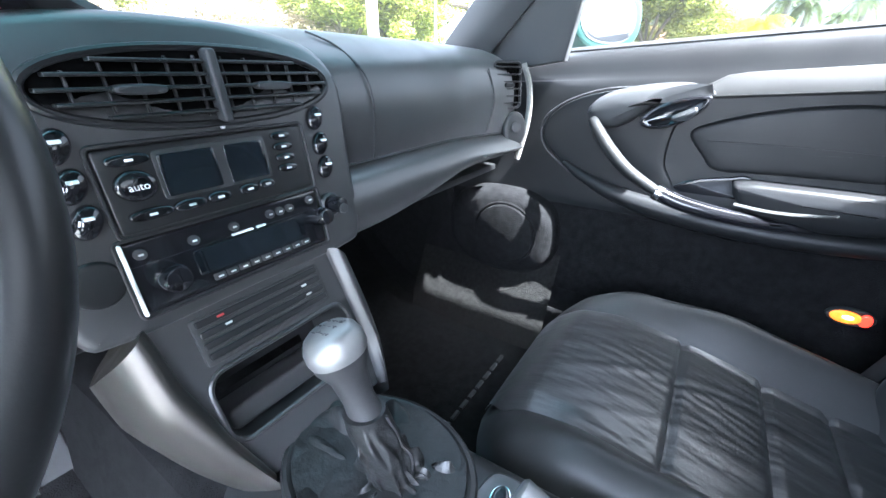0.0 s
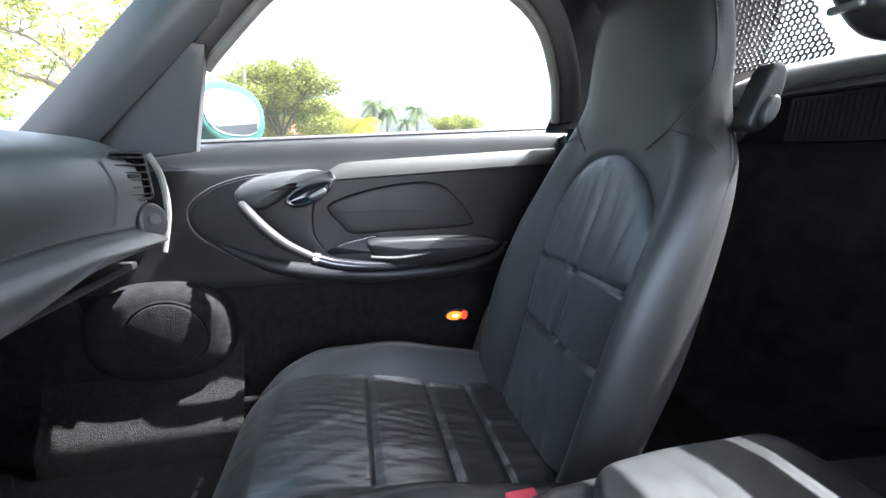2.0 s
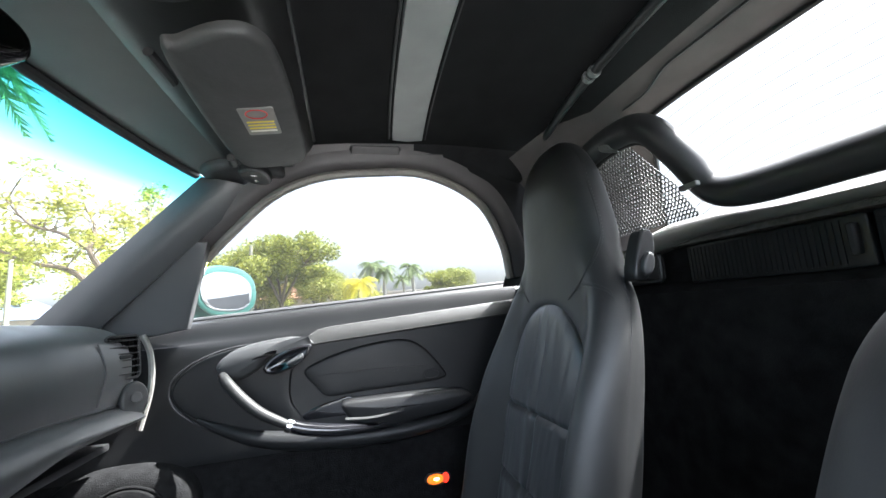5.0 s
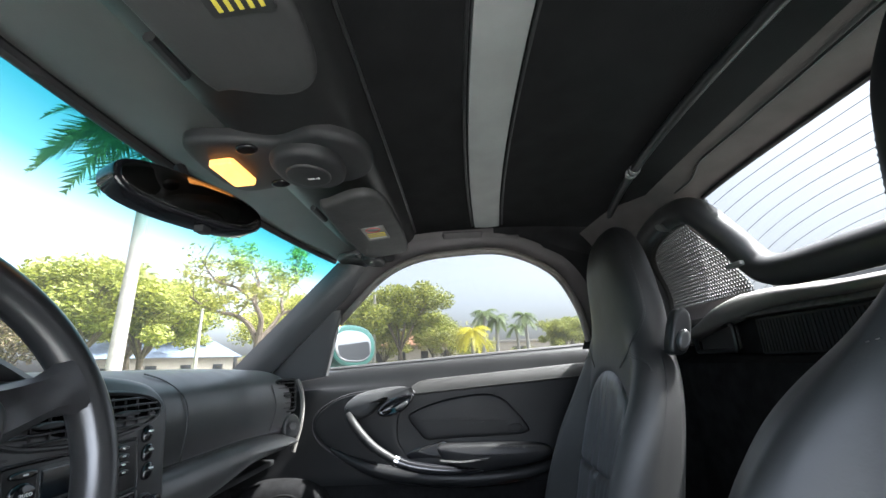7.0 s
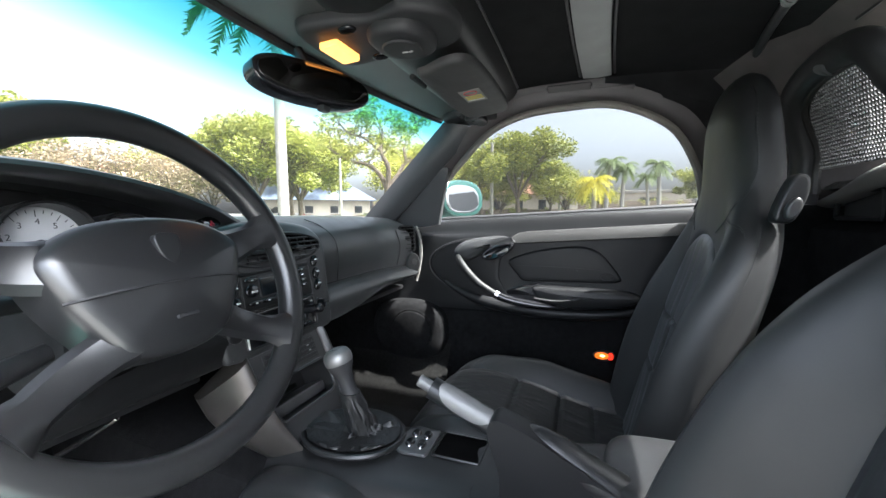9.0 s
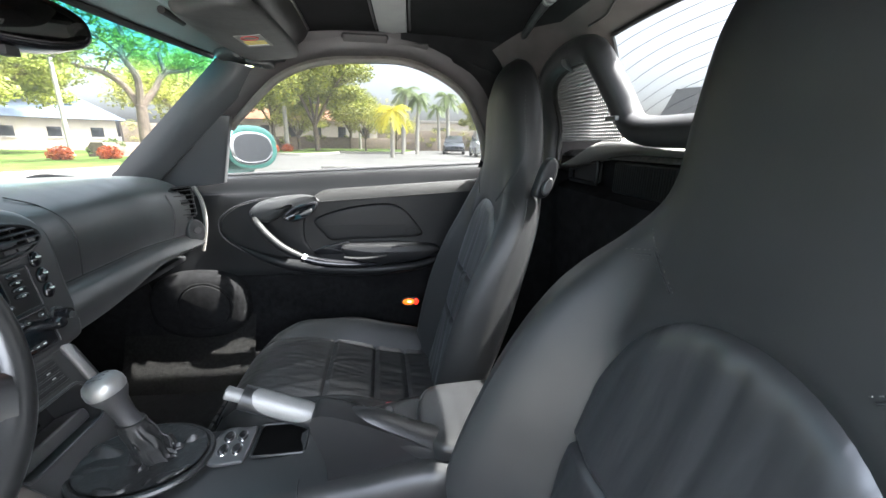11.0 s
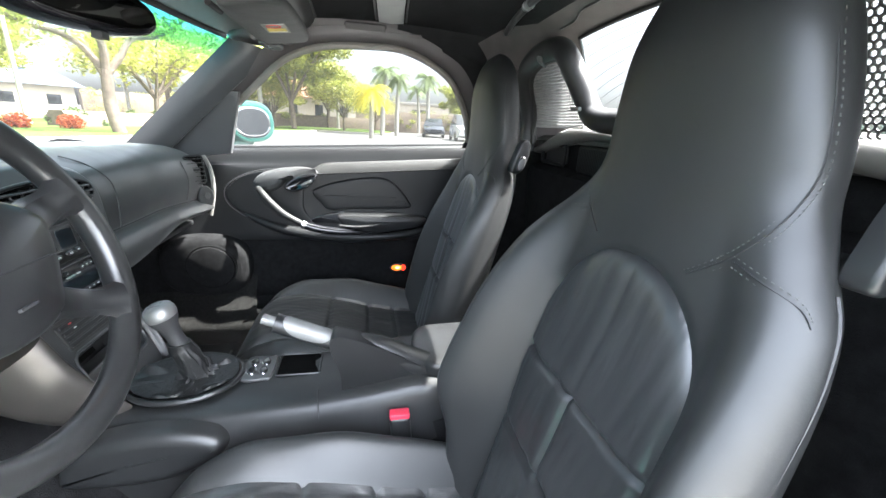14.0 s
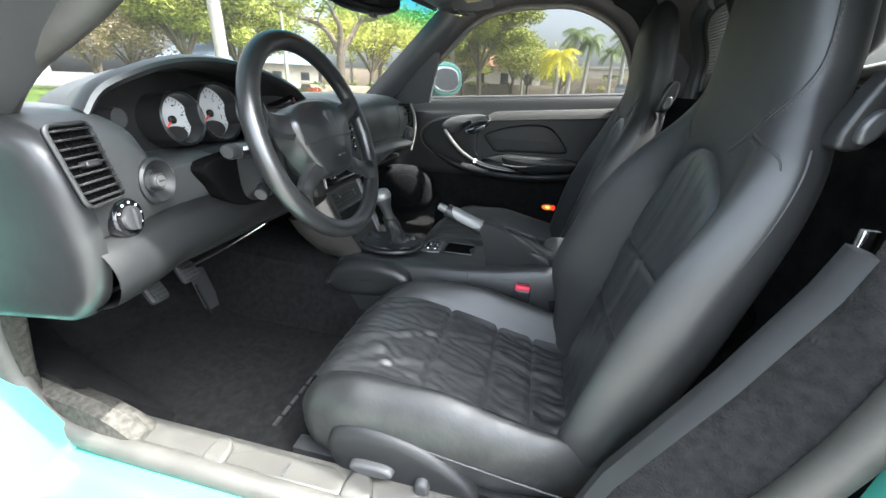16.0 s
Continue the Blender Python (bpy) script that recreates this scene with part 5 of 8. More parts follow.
for gx, gz, r in ((-0.397, 0.831, 0.047), (-0.298, 0.838, 0.057), (-0.200, 0.831, 0.047)):
    m = frame_on(Vector((gx, 0.508, gz)), (1, 0, 0), (0, 0.12, 1))
    g = sub("gauge", lathe([(r + 0.005, -0.05), (r + 0.005, 0.028), (r + 0.002, 0.031), (r - 0.001, 0.028), (r - 0.002, -0.006)], m, 40), PLASTIC, cl, "round gauge with black rim")
    sub("dial", pillow(oval(0, 0, r - 0.002, r - 0.002, 40), on(m), -0.0042, 0.0004, ctrl=False, back=-0.0055), GAUGE, g, "pale grey dial")
    sub("dial_foot", pillow([(p[0], p[1]) for p in oval(0, -r * 0.60, r * 0.62, r * 0.34, 24)], on(m), -0.0030, 0.0004, ctrl=False, back=-0.005), LABELBLACK, g)
    for k in range(25):
        q = radians(225 - 270 * k / 24)
        l = 0.010 if k % 3 == 0 else 0.005
        sub("tick", tube([m @ Vector(((r - 0.006) * math.cos(q), (r - 0.006) * math.sin(q), -0.0038)), m @ Vector(((r - 0.006 - l) * math.cos(q), (r - 0.006 - l) * math.sin(q), -0.0038))], 0.0006, 4), LABELBLACK, g)
    if r > 0.055:
        for k in range(8):
            q = radians(228 - 266 * k / 7.6)
            text("dial_number", str(k), 0.012, m @ Matrix.Translation(((r - 0.023) * math.cos(q), (r - 0.023) * math.sin(q), -0.0038)), LABELBLACK, g)
    else:
        for k in range(6):
            q = radians(215 - 250 * k / 5)
            sub("number_bar", pillow(rect(-0.003, 0.003, -0.0015, 0.0015, 0.0004, 1), (lambda mm: lambda a, b, h: mm @ Vector((a, b, h)))(m @ Matrix.Translation(((r - 0.018) * math.cos(q), (r - 0.018) * math.sin(q), -0.0044))), 0.0008, 0.0002, ctrl=False), LABELBLACK, g)
    q = radians(218)
    sub("needle", tube([m @ Vector((0.008 * math.cos(q + math.pi), 0.008 * math.sin(q + math.pi), -0.001)), m @ Vector(((r - 0.012) * math.cos(q), (r - 0.012) * math.sin(q), -0.001))], lambda t: 0.0022 - 0.0012 * t, 6), NEEDLE, g, "red needle")
    sub("needle_cap", lathe([(0.008, -0.005), (0.008, 0.001), (0.006, 0.003), (0.001, 0.0035)], m, 20), PLASTIC, g)
sub("speaker_disc", pillow(oval(-0.535, 0.845, 0.014, 0.016, 20), lambda a, b, h: Vector((a, 0.47 - h, b)), 0.003, 0.001, ctrl=False, back=-0.05), RUBBER, cl)
hz = thing("hazard_switch", (-0.088, 0.44, 0.862), "black hazard light switch with a red triangle", "switch")
hm = frame_on(Vector((-0.094, 0.436, 0.862)), (1, 0.25, 0), (0, 0.4, 1))
sub("bezel", pillow(oval(0, 0, 0.026, 0.014, 24), on(hm), 0.006, 0.003, ctrl=False, back=-0.06), PIANO, hz)
sub("triangle", pillow([(-0.006, -0.005), (0.006, -0.005), (0, 0.006)], on(hm), 0.0075, 0.0005, ctrl=False, back=0.004), RED, hz, "red warning triangle")

# ---- ignition, light switch ----
ig = thing("ignition_lock", (-0.545, 0.40, 0.752), "ignition lock in a round recessed black bezel", "ignition")
m = frame_on(Vector((-0.574, 0.378, 0.757)), (1, 0.15, 0), (0, 0.05, 1))
sub("bezel", lathe([(0.036, -0.01), (0.036, 0.004), (0.032, 0.007), (0.026, 0.003), (0.018, -0.004)], m), PLASTIC, ig)
sub("barrel", lathe([(0.0125, -0.01), (0.0125, 0.006), (0.011, 0.008), (0.002, 0.008)], m), SATIN, ig)
sub("lock_face", lathe([(0.0085, 0), (0.0085, 0.0095), (0.001, 0.0098)], m), SILVER, ig)
sub("key_slot", pillow(rect(-0.006, 0.006, -0.0012, 0.0012, 0.0005, 2), on(m), 0.0105, 0.0002, ctrl=False, back=0.005), LABELBLACK, ig)
ls = thing("light_switch", (-0.625, 0.37, 0.71), "round rotary light switch with white symbols", "switch")
m = frame_on(Vector((-0.648, 0.366, 0.719)), (1, 0.30, 0), (0, 0.05, 1))
sub("bezel", lathe([(0.030, -0.02), (0.030, 0.006), (0.027, 0.010), (0.022, 0.010), (0.001, 0.010)], m), PIANO, ls)
sub("knob", lathe([(0.018, 0.008), (0.0175, 0.014), (0.016, 0.015), (0.001, 0.015)], m), RUBBER, ls)
sub("grip", pillow(rect(-0.0035, 0.0035, -0.017, 0.017, 0.002, 3), on(m), 0.020, 0.002, ctrl=False, back=0.012), RUBBER, ls)
for k in range(6):
    q = radians(150 - 36 * k)
    sub("marking", pillow(rect(-0.0018, 0.0018, -0.0014, 0.0014, 0.0003, 1), on(m @ Matrix.Translation((0.0225 * math.cos(q), 0.0225 * math.sin(q), 0.010))), 0.0006, 0.0002, ctrl=False), WHITE, ls, "white symbol bar")

# ---- pedals ----
for nm, x, y, z, w, h, lab in (("clutch_pedal", -0.385, 0.700, 0.400, 0.05, 0.055, "black clutch pedal with a ribbed rubber pad"), ("brake_pedal", -0.284, 0.700, 0.410, 0.055, 0.055, "black brake pedal with a ribbed rubber pad")):
    pd = thing(nm, (x, y, z), lab, "pedal")
    m = frame_on(Vector((x, y, z)), (1, 0, 0), (0, 0.5, 0.86))
    sub("pad", pillow(rect(-w / 2, w / 2, -h / 2, h / 2, 0.012, 5), on(m), 0.012, 0.004, 0.003, ctrl=False), RUBBER, pd)
    for k in range(4):
        t = -0.6 + 0.4 * k
        sub("rib", tube([m @ Vector((t * w / 2, -h * 0.4, 0.0145)), m @ Vector((t * w / 2, h * 0.4, 0.0145))], 0.0012, 4), SATIN, pd)
        sub("rib", tube([m @ Vector((-w * 0.4, t * h / 2, 0.0145)), m @ Vector((w * 0.4, t * h / 2, 0.0145))], 0.0012, 4), SATIN, pd)
    sub("arm", tube(curve_pts([m @ Vector((0, 0, 0)), Vector((x, y + 0.05, z + 0.08)), Vector((x, y + 0.06, z + 0.25))], 5), 0.009, 8), RUBBER, pd)
pd = thing("accelerator_pedal", (-0.22, 0.80, 0.20), "tall black accelerator pedal", "pedal")
m = frame_on(Vector((-0.170, 0.775, 0.275)), (1, 0, 0), (-0.1, 0.30, 0.94))
sub("plate", pillow(rect(-0.026, 0.026, -0.11, 0.08, 0.008, 4), on(m), 0.012, 0.004, ctrl=False), RUBBER, pd)
sub("bar", tube([m @ Vector((-0.028, 0.04, 0.016)), m @ Vector((-0.028, -0.10, 0.016))], 0.004, 6), CHROME, pd, "bright metal bar")
rod = tagged(link("release_rod", tube(curve_pts([(-0.262, 0.44, 0.578), (-0.266, 0.452, 0.568), (-0.292, 0.53, 0.517), (-0.324, 0.625, 0.462), (-0.338, 0.65, 0.458)], 6), 0.004, 8), CHROME), "thin bright metal rod under the dash", "rod")
kick = thing("foot_rest", (-0.60, 0.70, 0.2), "black carpeted foot rest by the kick panel", "foot rest")
sub("rubber_pad", pillow(rect(-0.645, -0.545, 0.50, 0.72, 0.015), lambda a, b, h: Vector((a, b + 0.06, 0.19 + (b - 0.50) * 0.42 + h)), 0.012, 0.004, ctrl=False), RUBBER, kick, "black rubber tread")
sub("wedge", loft([[(-0.655, 0.45, 0.175), (-0.655, 0.80, 0.24), (-0.655, 0.86, 0.42), (-0.655, 0.62, 0.36)], [(-0.53, 0.52, 0.175), (-0.53, 0.78, 0.22), (-0.53, 0.86, 0.40), (-0.53, 0.80, 0.30)]]), CARPET, kick)

# ---- floor mats ----
for s in (-1, 1):
    mt = thing("floor_mat", (s * 0.37, 0.45, 0.18), "black carpeted floor mat with a ribbed strip", "floor mat", "floor mats")
    rings = []
    for y, z in ((0.20, 0.182), (0.21, 0.188), (0.45, 0.190), (0.66, 0.198), (0.74, 0.222), (0.80, 0.258), (0.815, 0.262)):
        rings.append([(s * 0.37 + x, y, z + (0.0 if abs(x) > 0.2 else 0.002)) for x in (-0.215, -0.21, -0.1, 0, 0.1, 0.21, 0.215)])
    sub("mat", loft(rings, False), CARPET, mt)
    for k in range(9):
        xx = s * 0.37 - 0.14 + 0.034 * k
        sub("rib", box(xx, xx + 0.026, 0.292, 0.300, 0.189, 0.195, 0.001), RUBBER, mt)


# ---- passenger door ----
def belt(y):
    return 0.872 - 0.054 * (y + 0.0) / 1.0 if y > -0.6 else 0.905


door = thing("passenger_door", (0.78, 0, 0.30), "closed passenger door with dark grey vinyl trim and silver pull", "car door")
rings = []
for k in range(25):
    y = 0.56 - 1.12 * k / 24
    b = belt(y)
    rings.append([(p.x, y, p.z) for p in curve_pts([(0.80, 0, b - 0.012), (0.765, 0, b), (0.745, 0, b - 0.003), (0.735, 0, b - 0.02), (0.729, 0, b - 0.05), (0.722, 0, 0.79), (0.721, 0, 0.70), (0.716, 0, 0.60), (0.712, 0, 0.555), (0.716, 0, 0.535)], 3)])
sub("inner_trim", loft(rings, False), DOORVINYL, door)
rings = []
for k in range(15):
    y = 0.62 - 1.18 * k / 14
    rings.append([(p.x, y, p.z) for p in curve_pts([(0.716, 0, 0.537), (0.722, 0, 0.52), (0.722, 0, 0.42), (0.712, 0, 0.34), (0.715, 0, 0.285), (0.76, 0, 0.27)], 4)])
sub("pocket", loft(rings, False), CARPET, door, "black carpeted lower door")
# outer skin
rings = []
for k in range(15):
    y = 0.62 - 1.20 * k / 14
    b = belt(y)
    rings.append([(p.x, y, p.z) for p in curve_pts([(0.775, 0, b - 0.004), (0.82, 0, b - 0.03), (0.855, 0, b - 0.12), (0.872, 0, 0.62), (0.87, 0, 0.45), (0.845, 0, 0.30), (0.80, 0, 0.26)], 3)])
sub("outer_skin", loft(rings, False), PAINT, door, "teal painted outer skin")
sub("glass_seal", tube([(0.757, 0.30 - 0.85 * k / 12, belt(0.30 - 0.85 * k / 12) + 0.003) for k in range(13)], 0.006, 8), RUBBER, door)


def dr(a, b, h):
    """Place on the door's inner face: a ahead, b height, h into the cabin."""
    return Vector((0.722 - h, a, b))


def bandlow(y):
    return 0.776 - 0.068 * (y - 0.014)


rings = []
for k in range(21):
    y = 0.055 - 0.60 * k / 20
    z = bandlow(y)
    hgt = 0.036 * sm(0.07, -0.02, y) + 0.003
    rings.append([(0.722, y, z - 0.001), (0.709, y, z), (0.7065, y, z + 0.003), (0.708, y, z + hgt * 0.3), (0.7145, y, z + hgt * 0.9), (0.718, y, z + hgt), (0.728, y, z + hgt + 0.001)])
sub("trim_band", loft(rings), BAND, door, "pale grey leather trim band")
sub("band_stitching", tube([(0.7055, 0.03 - 0.56 * k / 30, bandlow(0.03 - 0.56 * k / 30) + 0.004) for k in range(31)], 0.0008, 4), THREAD, door)
sub("front_moulding", pillow([(0.318, 0.70), (0.30, 0.735), (0.25, 0.768), (0.17, 0.787), (0.08, 0.79), (0.045, 0.765), (0.06, 0.71), (0.06, 0.65), (0.035, 0.60), (0.08, 0.563), (0.14, 0.573), (0.21, 0.599), (0.275, 0.638), (0.308, 0.67)], dr, 0.007, 0.005, -0.001), DOORVINYL, door)
sub("moulding_edge", tube(curve_pts([(0.7145, y, z) for y, z in ((0.10, 0.793), (0.19, 0.788), (0.262, 0.766), (0.31, 0.733), (0.3225, 0.70), (0.312, 0.665), (0.275, 0.631), (0.21, 0.592), (0.13, 0.564), (0.085, 0.557))], 8), 0.0022, 8), SEAM, door)
sub("handle_housing", pillow([(0.222, 0.75), (0.19, 0.779), (0.135, 0.795), (0.06, 0.802), (0.018, 0.793), (0.008, 0.781), (0.052, 0.779), (0.092, 0.766), (0.118, 0.745), (0.138, 0.728), (0.172, 0.714), (0.21, 0.726)], dr, 0.036, 0.020, 0.003), HOUSING, door, "soft grey handle housing")
lt = sub("latch_recess", pillow([(0.118, 0.728), (0.11, 0.747), (0.082, 0.768), (0.042, 0.78), (0.01, 0.78), (0.018, 0.756), (0.05, 0.731), (0.092, 0.719)], dr, 0.040, 0.006, -0.008), PIANO, door, "glossy black latch recess")
sub("latch_lever", pillow([(0.062, 0.737), (0.064, 0.744), (0.045, 0.756), (0.030, 0.762), (0.026, 0.752), (0.042, 0.738)], dr, 0.042, 0.004, 0.002, back=0.03), SATIN, lt, "satin latch lever")
grip = curve_pts([(0.690, 0.205, 0.728), (0.668, 0.188, 0.712), (0.652, 0.155, 0.678), (0.648, 0.115, 0.643), (0.652, 0.062, 0.611)], 8)
sub("pull_grip", tube(grip, lambda t: 0.0100 + 0.0025 * math.sin(t * math.pi), 14), DULL, door, "dull silver pull handle")
sub("grip_ring", tube([grip[-1], Vector((0.6525, 0.052, 0.606))], 0.0158, 16), CHROME, door)
sub("lower_pull", tube(curve_pts([(0.6525, 0.052, 0.606), (0.656, 0.01, 0.592), (0.664, -0.06, 0.580), (0.676, -0.14, 0.574), (0.69, -0.2, 0.572)], 8), lambda t: 0.015 - 0.003 * t, 12), PIANO, door, "glossy black lower pull")
sub("arm_lip", tube(curve_pts([(0.714, 0.262, 0.632), (0.706, 0.205, 0.604), (0.700, 0.14, 0.580), (0.694, 0.06, 0.565), (0.688, -0.04, 0.556), (0.684, -0.16, 0.553), (0.688, -0.30, 0.562), (0.698, -0.39, 0.585), (0.716, -0.42, 0.61)], 8), lambda t: 0.006 + 0.016 * math.sin(t * math.pi), 12), DOORVINYL, door)
# gloss black sheet paints the dark gap between grip and armrest
sub("painted_arm_shade", pillow([(0.035, 0.614), (0.0, 0.63), (-0.05, 0.64), (-0.075, 0.645), (-0.1, 0.63), (-0.1, 0.585), (-0.112, 0.574), (0.0, 0.584), (0.033, 0.6)], dr, 0.006, 0.004), PIANO, door)
arm = sub("armrest", pillow([(-0.057, 0.63), (-0.075, 0.639), (-0.125, 0.64), (-0.254, 0.639), (-0.36, 0.632), (-0.386, 0.614), (-0.331, 0.588), (-0.226, 0.573), (-0.144, 0.57), (-0.1, 0.582), (-0.072, 0.602)], dr, 0.052, 0.012, 0.004), DOORVINYL, door, "padded armrest")
sub("armrest_insert", tube(curve_pts([(0.668, -0.065, 0.602), (0.664, -0.12, 0.598), (0.663, -0.18, 0.602), (0.666, -0.205, 0.606)], 6), 0.004, 8, flat=0.6), ARMTRIM, arm)
pd2 = sub("door_pad", pillow([(0.03, 0.712), (0.003, 0.733), (-0.079, 0.758), (-0.168, 0.771), (-0.228, 0.769), (-0.274, 0.743), (-0.326, 0.678), (-0.316, 0.66), (-0.262, 0.655), (-0.117, 0.652), (-0.028, 0.649), (0.002, 0.674)], dr, 0.012, 0.007, 0.001), DOORVINYL, door, "quilted leather door pad")
sub("pad_crease", tube([dr(0.0 - 0.27 * k / 10, 0.702 + 0.008 * k / 10 - 0.012 * (k / 10) ** 2, 0.0128 + 0.0006 * math.sin(k / 10 * math.pi)) for k in range(11)], 0.0007, 5), SEAM, pd2)
sub("pad_badge", tube([dr(a, b, 0.0128) for a, b in oval(-0.287, 0.676, 0.020, 0.0105, 24)], 0.0012, 6, True), SEAM, pd2)
# speaker in the door's foot
spk = thing("door_speaker", (0.69, 0.39, 0.45), "round black loudspeaker in a carpeted bulge", "loudspeaker")
sub("bulge", pillow(oval(0.40, 0.445, 0.15, 0.115, 36, 2.6), dr, 0.055, 0.035, 0.006, ctrl=False), CARPET, spk)
sub("ring", tube([dr(a, b, 0.058) for a, b in oval(0.375, 0.450, 0.082, 0.078, 40)], 0.003, 8, True), CARPET, spk)
sub("grille", pillow(oval(0.375, 0.450, 0.078, 0.074, 36), dr, 0.066, 0.004, 0.006, ctrl=False, back=0.05), CARPET, spk)
lamp = thing("door_lamp", (0.705, -0.286, 0.42), "lit amber and red lamp low on the door", "lamp")
sub("bezel", pillow(oval(-0.286, 0.419, 0.034, 0.017, 24), lambda a, b, h: Vector((0.716 - h, a, b)), 0.008, 0.004, ctrl=False), RUBBER, lamp)
sub("amber_lens", pillow(oval(-0.279, 0.419, 0.022, 0.012, 20), lambda a, b, h: Vector((0.716 - h, a, b)), 0.012, 0.003, ctrl=False, back=0.006), AMBER, lamp, "glowing amber lens")
sub("lamp_core", pillow(oval(-0.281, 0.420, 0.008, 0.004, 16), lambda a, b, h: Vector((0.716 - h, a, b)), 0.0135, 0.001, ctrl=False, back=0.010), LAMPCORE, lamp, "bright glow of the bulb")
sub("red_lens", pillow(oval(-0.305, 0.419, 0.009, 0.012, 20), lambda a, b, h: Vector((0.716 - h, a, b)), 0.012, 0.003, ctrl=False, back=0.006), REDLAMP, lamp, "red lens")

# side glass
GL = [(0.757, 0.30, 0.862), (0.700, 0.244, 0.998), (0.672, 0.20, 1.035), (0.628, 0.09, 1.125), (0.606, -0.015, 1.168), (0.600, -0.14, 1.182), (0.604, -0.29, 1.178), (0.630, -0.43, 1.115), (0.672, -0.505, 1.01), (0.706, -0.535, 0.912)]
arc = curve_pts(GL, 8)
bm = bmesh.new()
low = [Vector((0.757, p.y, belt(p.y))) for p in arc]
loft([[p + Vector((0.012, 0, 0)) for p in arc], [p + Vector((0.012, 0, 0)) for p in low]], False, bm=bm)
pane = link("side_window", bm, CLEAR)
tagged(pane, "clear raised passenger side window", "window", kind="structure")
pane.visible_shadow = False

# ---- screen pillars, seals, arches of the side windows ----
for s in (-1, 1):
    def X(p):
        return Vector((s * p[0], p[1], p[2]))
    rings = []
    for t in range(13):
        t /= 12
        f = X((0.672 - 0.062 * t, 0.585 - 0.355 * t, 0.852 + 0.325 * t))
        r = X((0.690 - 0.070 * t, 0.455 - 0.34 * t, 0.852 + 0.30 * t))
        o = Vector((s * (0.058 if s > 0 else 0.085), 0, 0.006))
        c = (f + r) / 2 + Vector((-s * 0.016, 0, 0.0))
        rings.append([f + o * 0.6, f, f.lerp(c, 0.6) + Vector((-s * 0.004, 0, 0)), c, r.lerp(c, 0.6) + Vector((-s * 0.004, 0, 0)), r, r + o, (f + r) / 2 + o * 1.3])
    pil = link("screen_pillar", loft(rings), VINYL)
    tagged(pil, "dark trimmed windscreen pillar", "pillar", kind="structure")
    if s > 0:
        sail = tagged(link("sail_panel", pillow([(0.56, 0.80), (0.285, 0.84), (0.236, 1.0), (0.226, 1.035), (0.30, 1.04), (0.52, 0.865)], lambda a, b, h: Vector((0.722 - 0.30 * (b - 0.86) - h, a, b)), 0.022, 0.004, ctrl=False), VINYL), "black triangular mirror sail panel", "trim", kind="structure")
        rail_path = GL[1:]
    else:
        rail_path = [(0.66, 0.19, 1.045)] + GL[3:]
    # arched rail of the soft top
    pts = [X(p) for p in curve_pts(rail_path, 8)]
    seal = tagged(link("window_seal", tube([p + Vector((0, 0, 0.004)) for p in pts], 0.011, 8), ARCHSEAL if s > 0 else RUBBER), "grey rubber seal round the side window", "seal", kind="structure")
    rings = []
    for k, p in enumerate(pts):
        n = Vector((0, p.y + 0.17, (p.z - 0.86) * 1.1))
        n = n.normalized()
        up = Vector((0, 0, 1))
        inn = Vector((-s, 0, 0))
        b0 = p + n * 0.010
        rings.append([b0, b0 + inn * 0.012 + n * 0.006, b0 + inn * 0.022 + n * 0.026, b0 + inn * 0.024 + n * 0.045, b0 + n * 0.05 - inn * 0.02, b0 - inn * 0.02])
    rail = tagged(link("roof_rail", loft(rings), TRIMBROWN), "dark arched side rail of the soft top", "rail", kind="structure")
# padded caps where pillars, header and roof rails meet
for s in (-1, 1):
    tagged(link("pillar_cap", pillow([(0.540, 0.19), (0.60, 0.225), (0.650, 0.16), (0.655, 0.07), (0.60, 0.045), (0.545, 0.10)], lambda a, b, h: Vector((s * a, b, 1.222 - h - 0.12 * max(0, a - 0.6))), 0.052, 0.014), VINYL), "dark trim cap at the head of the screen pillar", "trim", kind="structure")
# strips that close the gap between roof rail and lining, and the latch covers on them
for s in (-1, 1):
    for y0, y1, m_, lab in ((0.04, -0.255, TRIMBROWN, "dark trim strip above the side window"), (-0.255, -0.60, LINER, "black cloth fold above the side window")):
        rows = []
        for k in range(13):
            y = y0 + (y1 - y0) * k / 12
            drop = 0.040 * sm(-0.30, -0.60, y)
            rows.append([Vector((s * p.x, y, p.z)) for p in curve_pts([(0.622, 0, 1.196 - drop), (0.596, 0, 1.206 - drop), (0.582, 0, 1.226 - drop * 0.7), (0.572, 0, 1.248), (0.560, 0, 1.262)], 3)])
        tagged(link("roof_side_trim", loft(rows, False), m_), lab, "trim", kind="structure")
for y0, y1, z0, z1 in ((-0.219, -0.102, 1.196, 1.242), (-0.330, -0.223, 1.200, 1.228)):
    to = lambda a, b, h: Vector((0.600 - (b - 1.200) * 0.62 - h, a, b))
    lc = tagged(link("latch_cover", pillow(rect(y0, y1, z0, z1, 0.004), to, 0.007, 0.003, ctrl=False, back=-0.006), TRIMBROWN), "dark plastic latch cover above the side window", "cover", "latch covers")
    part("gap", tube([to(a, b, 0.001) for a, b in rect(y0 - 0.0015, y1 + 0.0015, z0 - 0.0015, z1 + 0.0015, 0.005)], 0.0018, 5, True), SEAM, lc, "dark joint line")

# ---- windscreen ----
def ws(u, v):
    """The windscreen: u from -1 (driver's side) to 1, v from its foot to its head."""
    x = u * (0.69 - 0.075 * v)
    y = 0.86 - 0.56 * v - (0.25 - 0.17 * v) * u * u
    return Vector((x, y + 0.02, 0.83 + 0.372 * v - 0.01 * u * u))


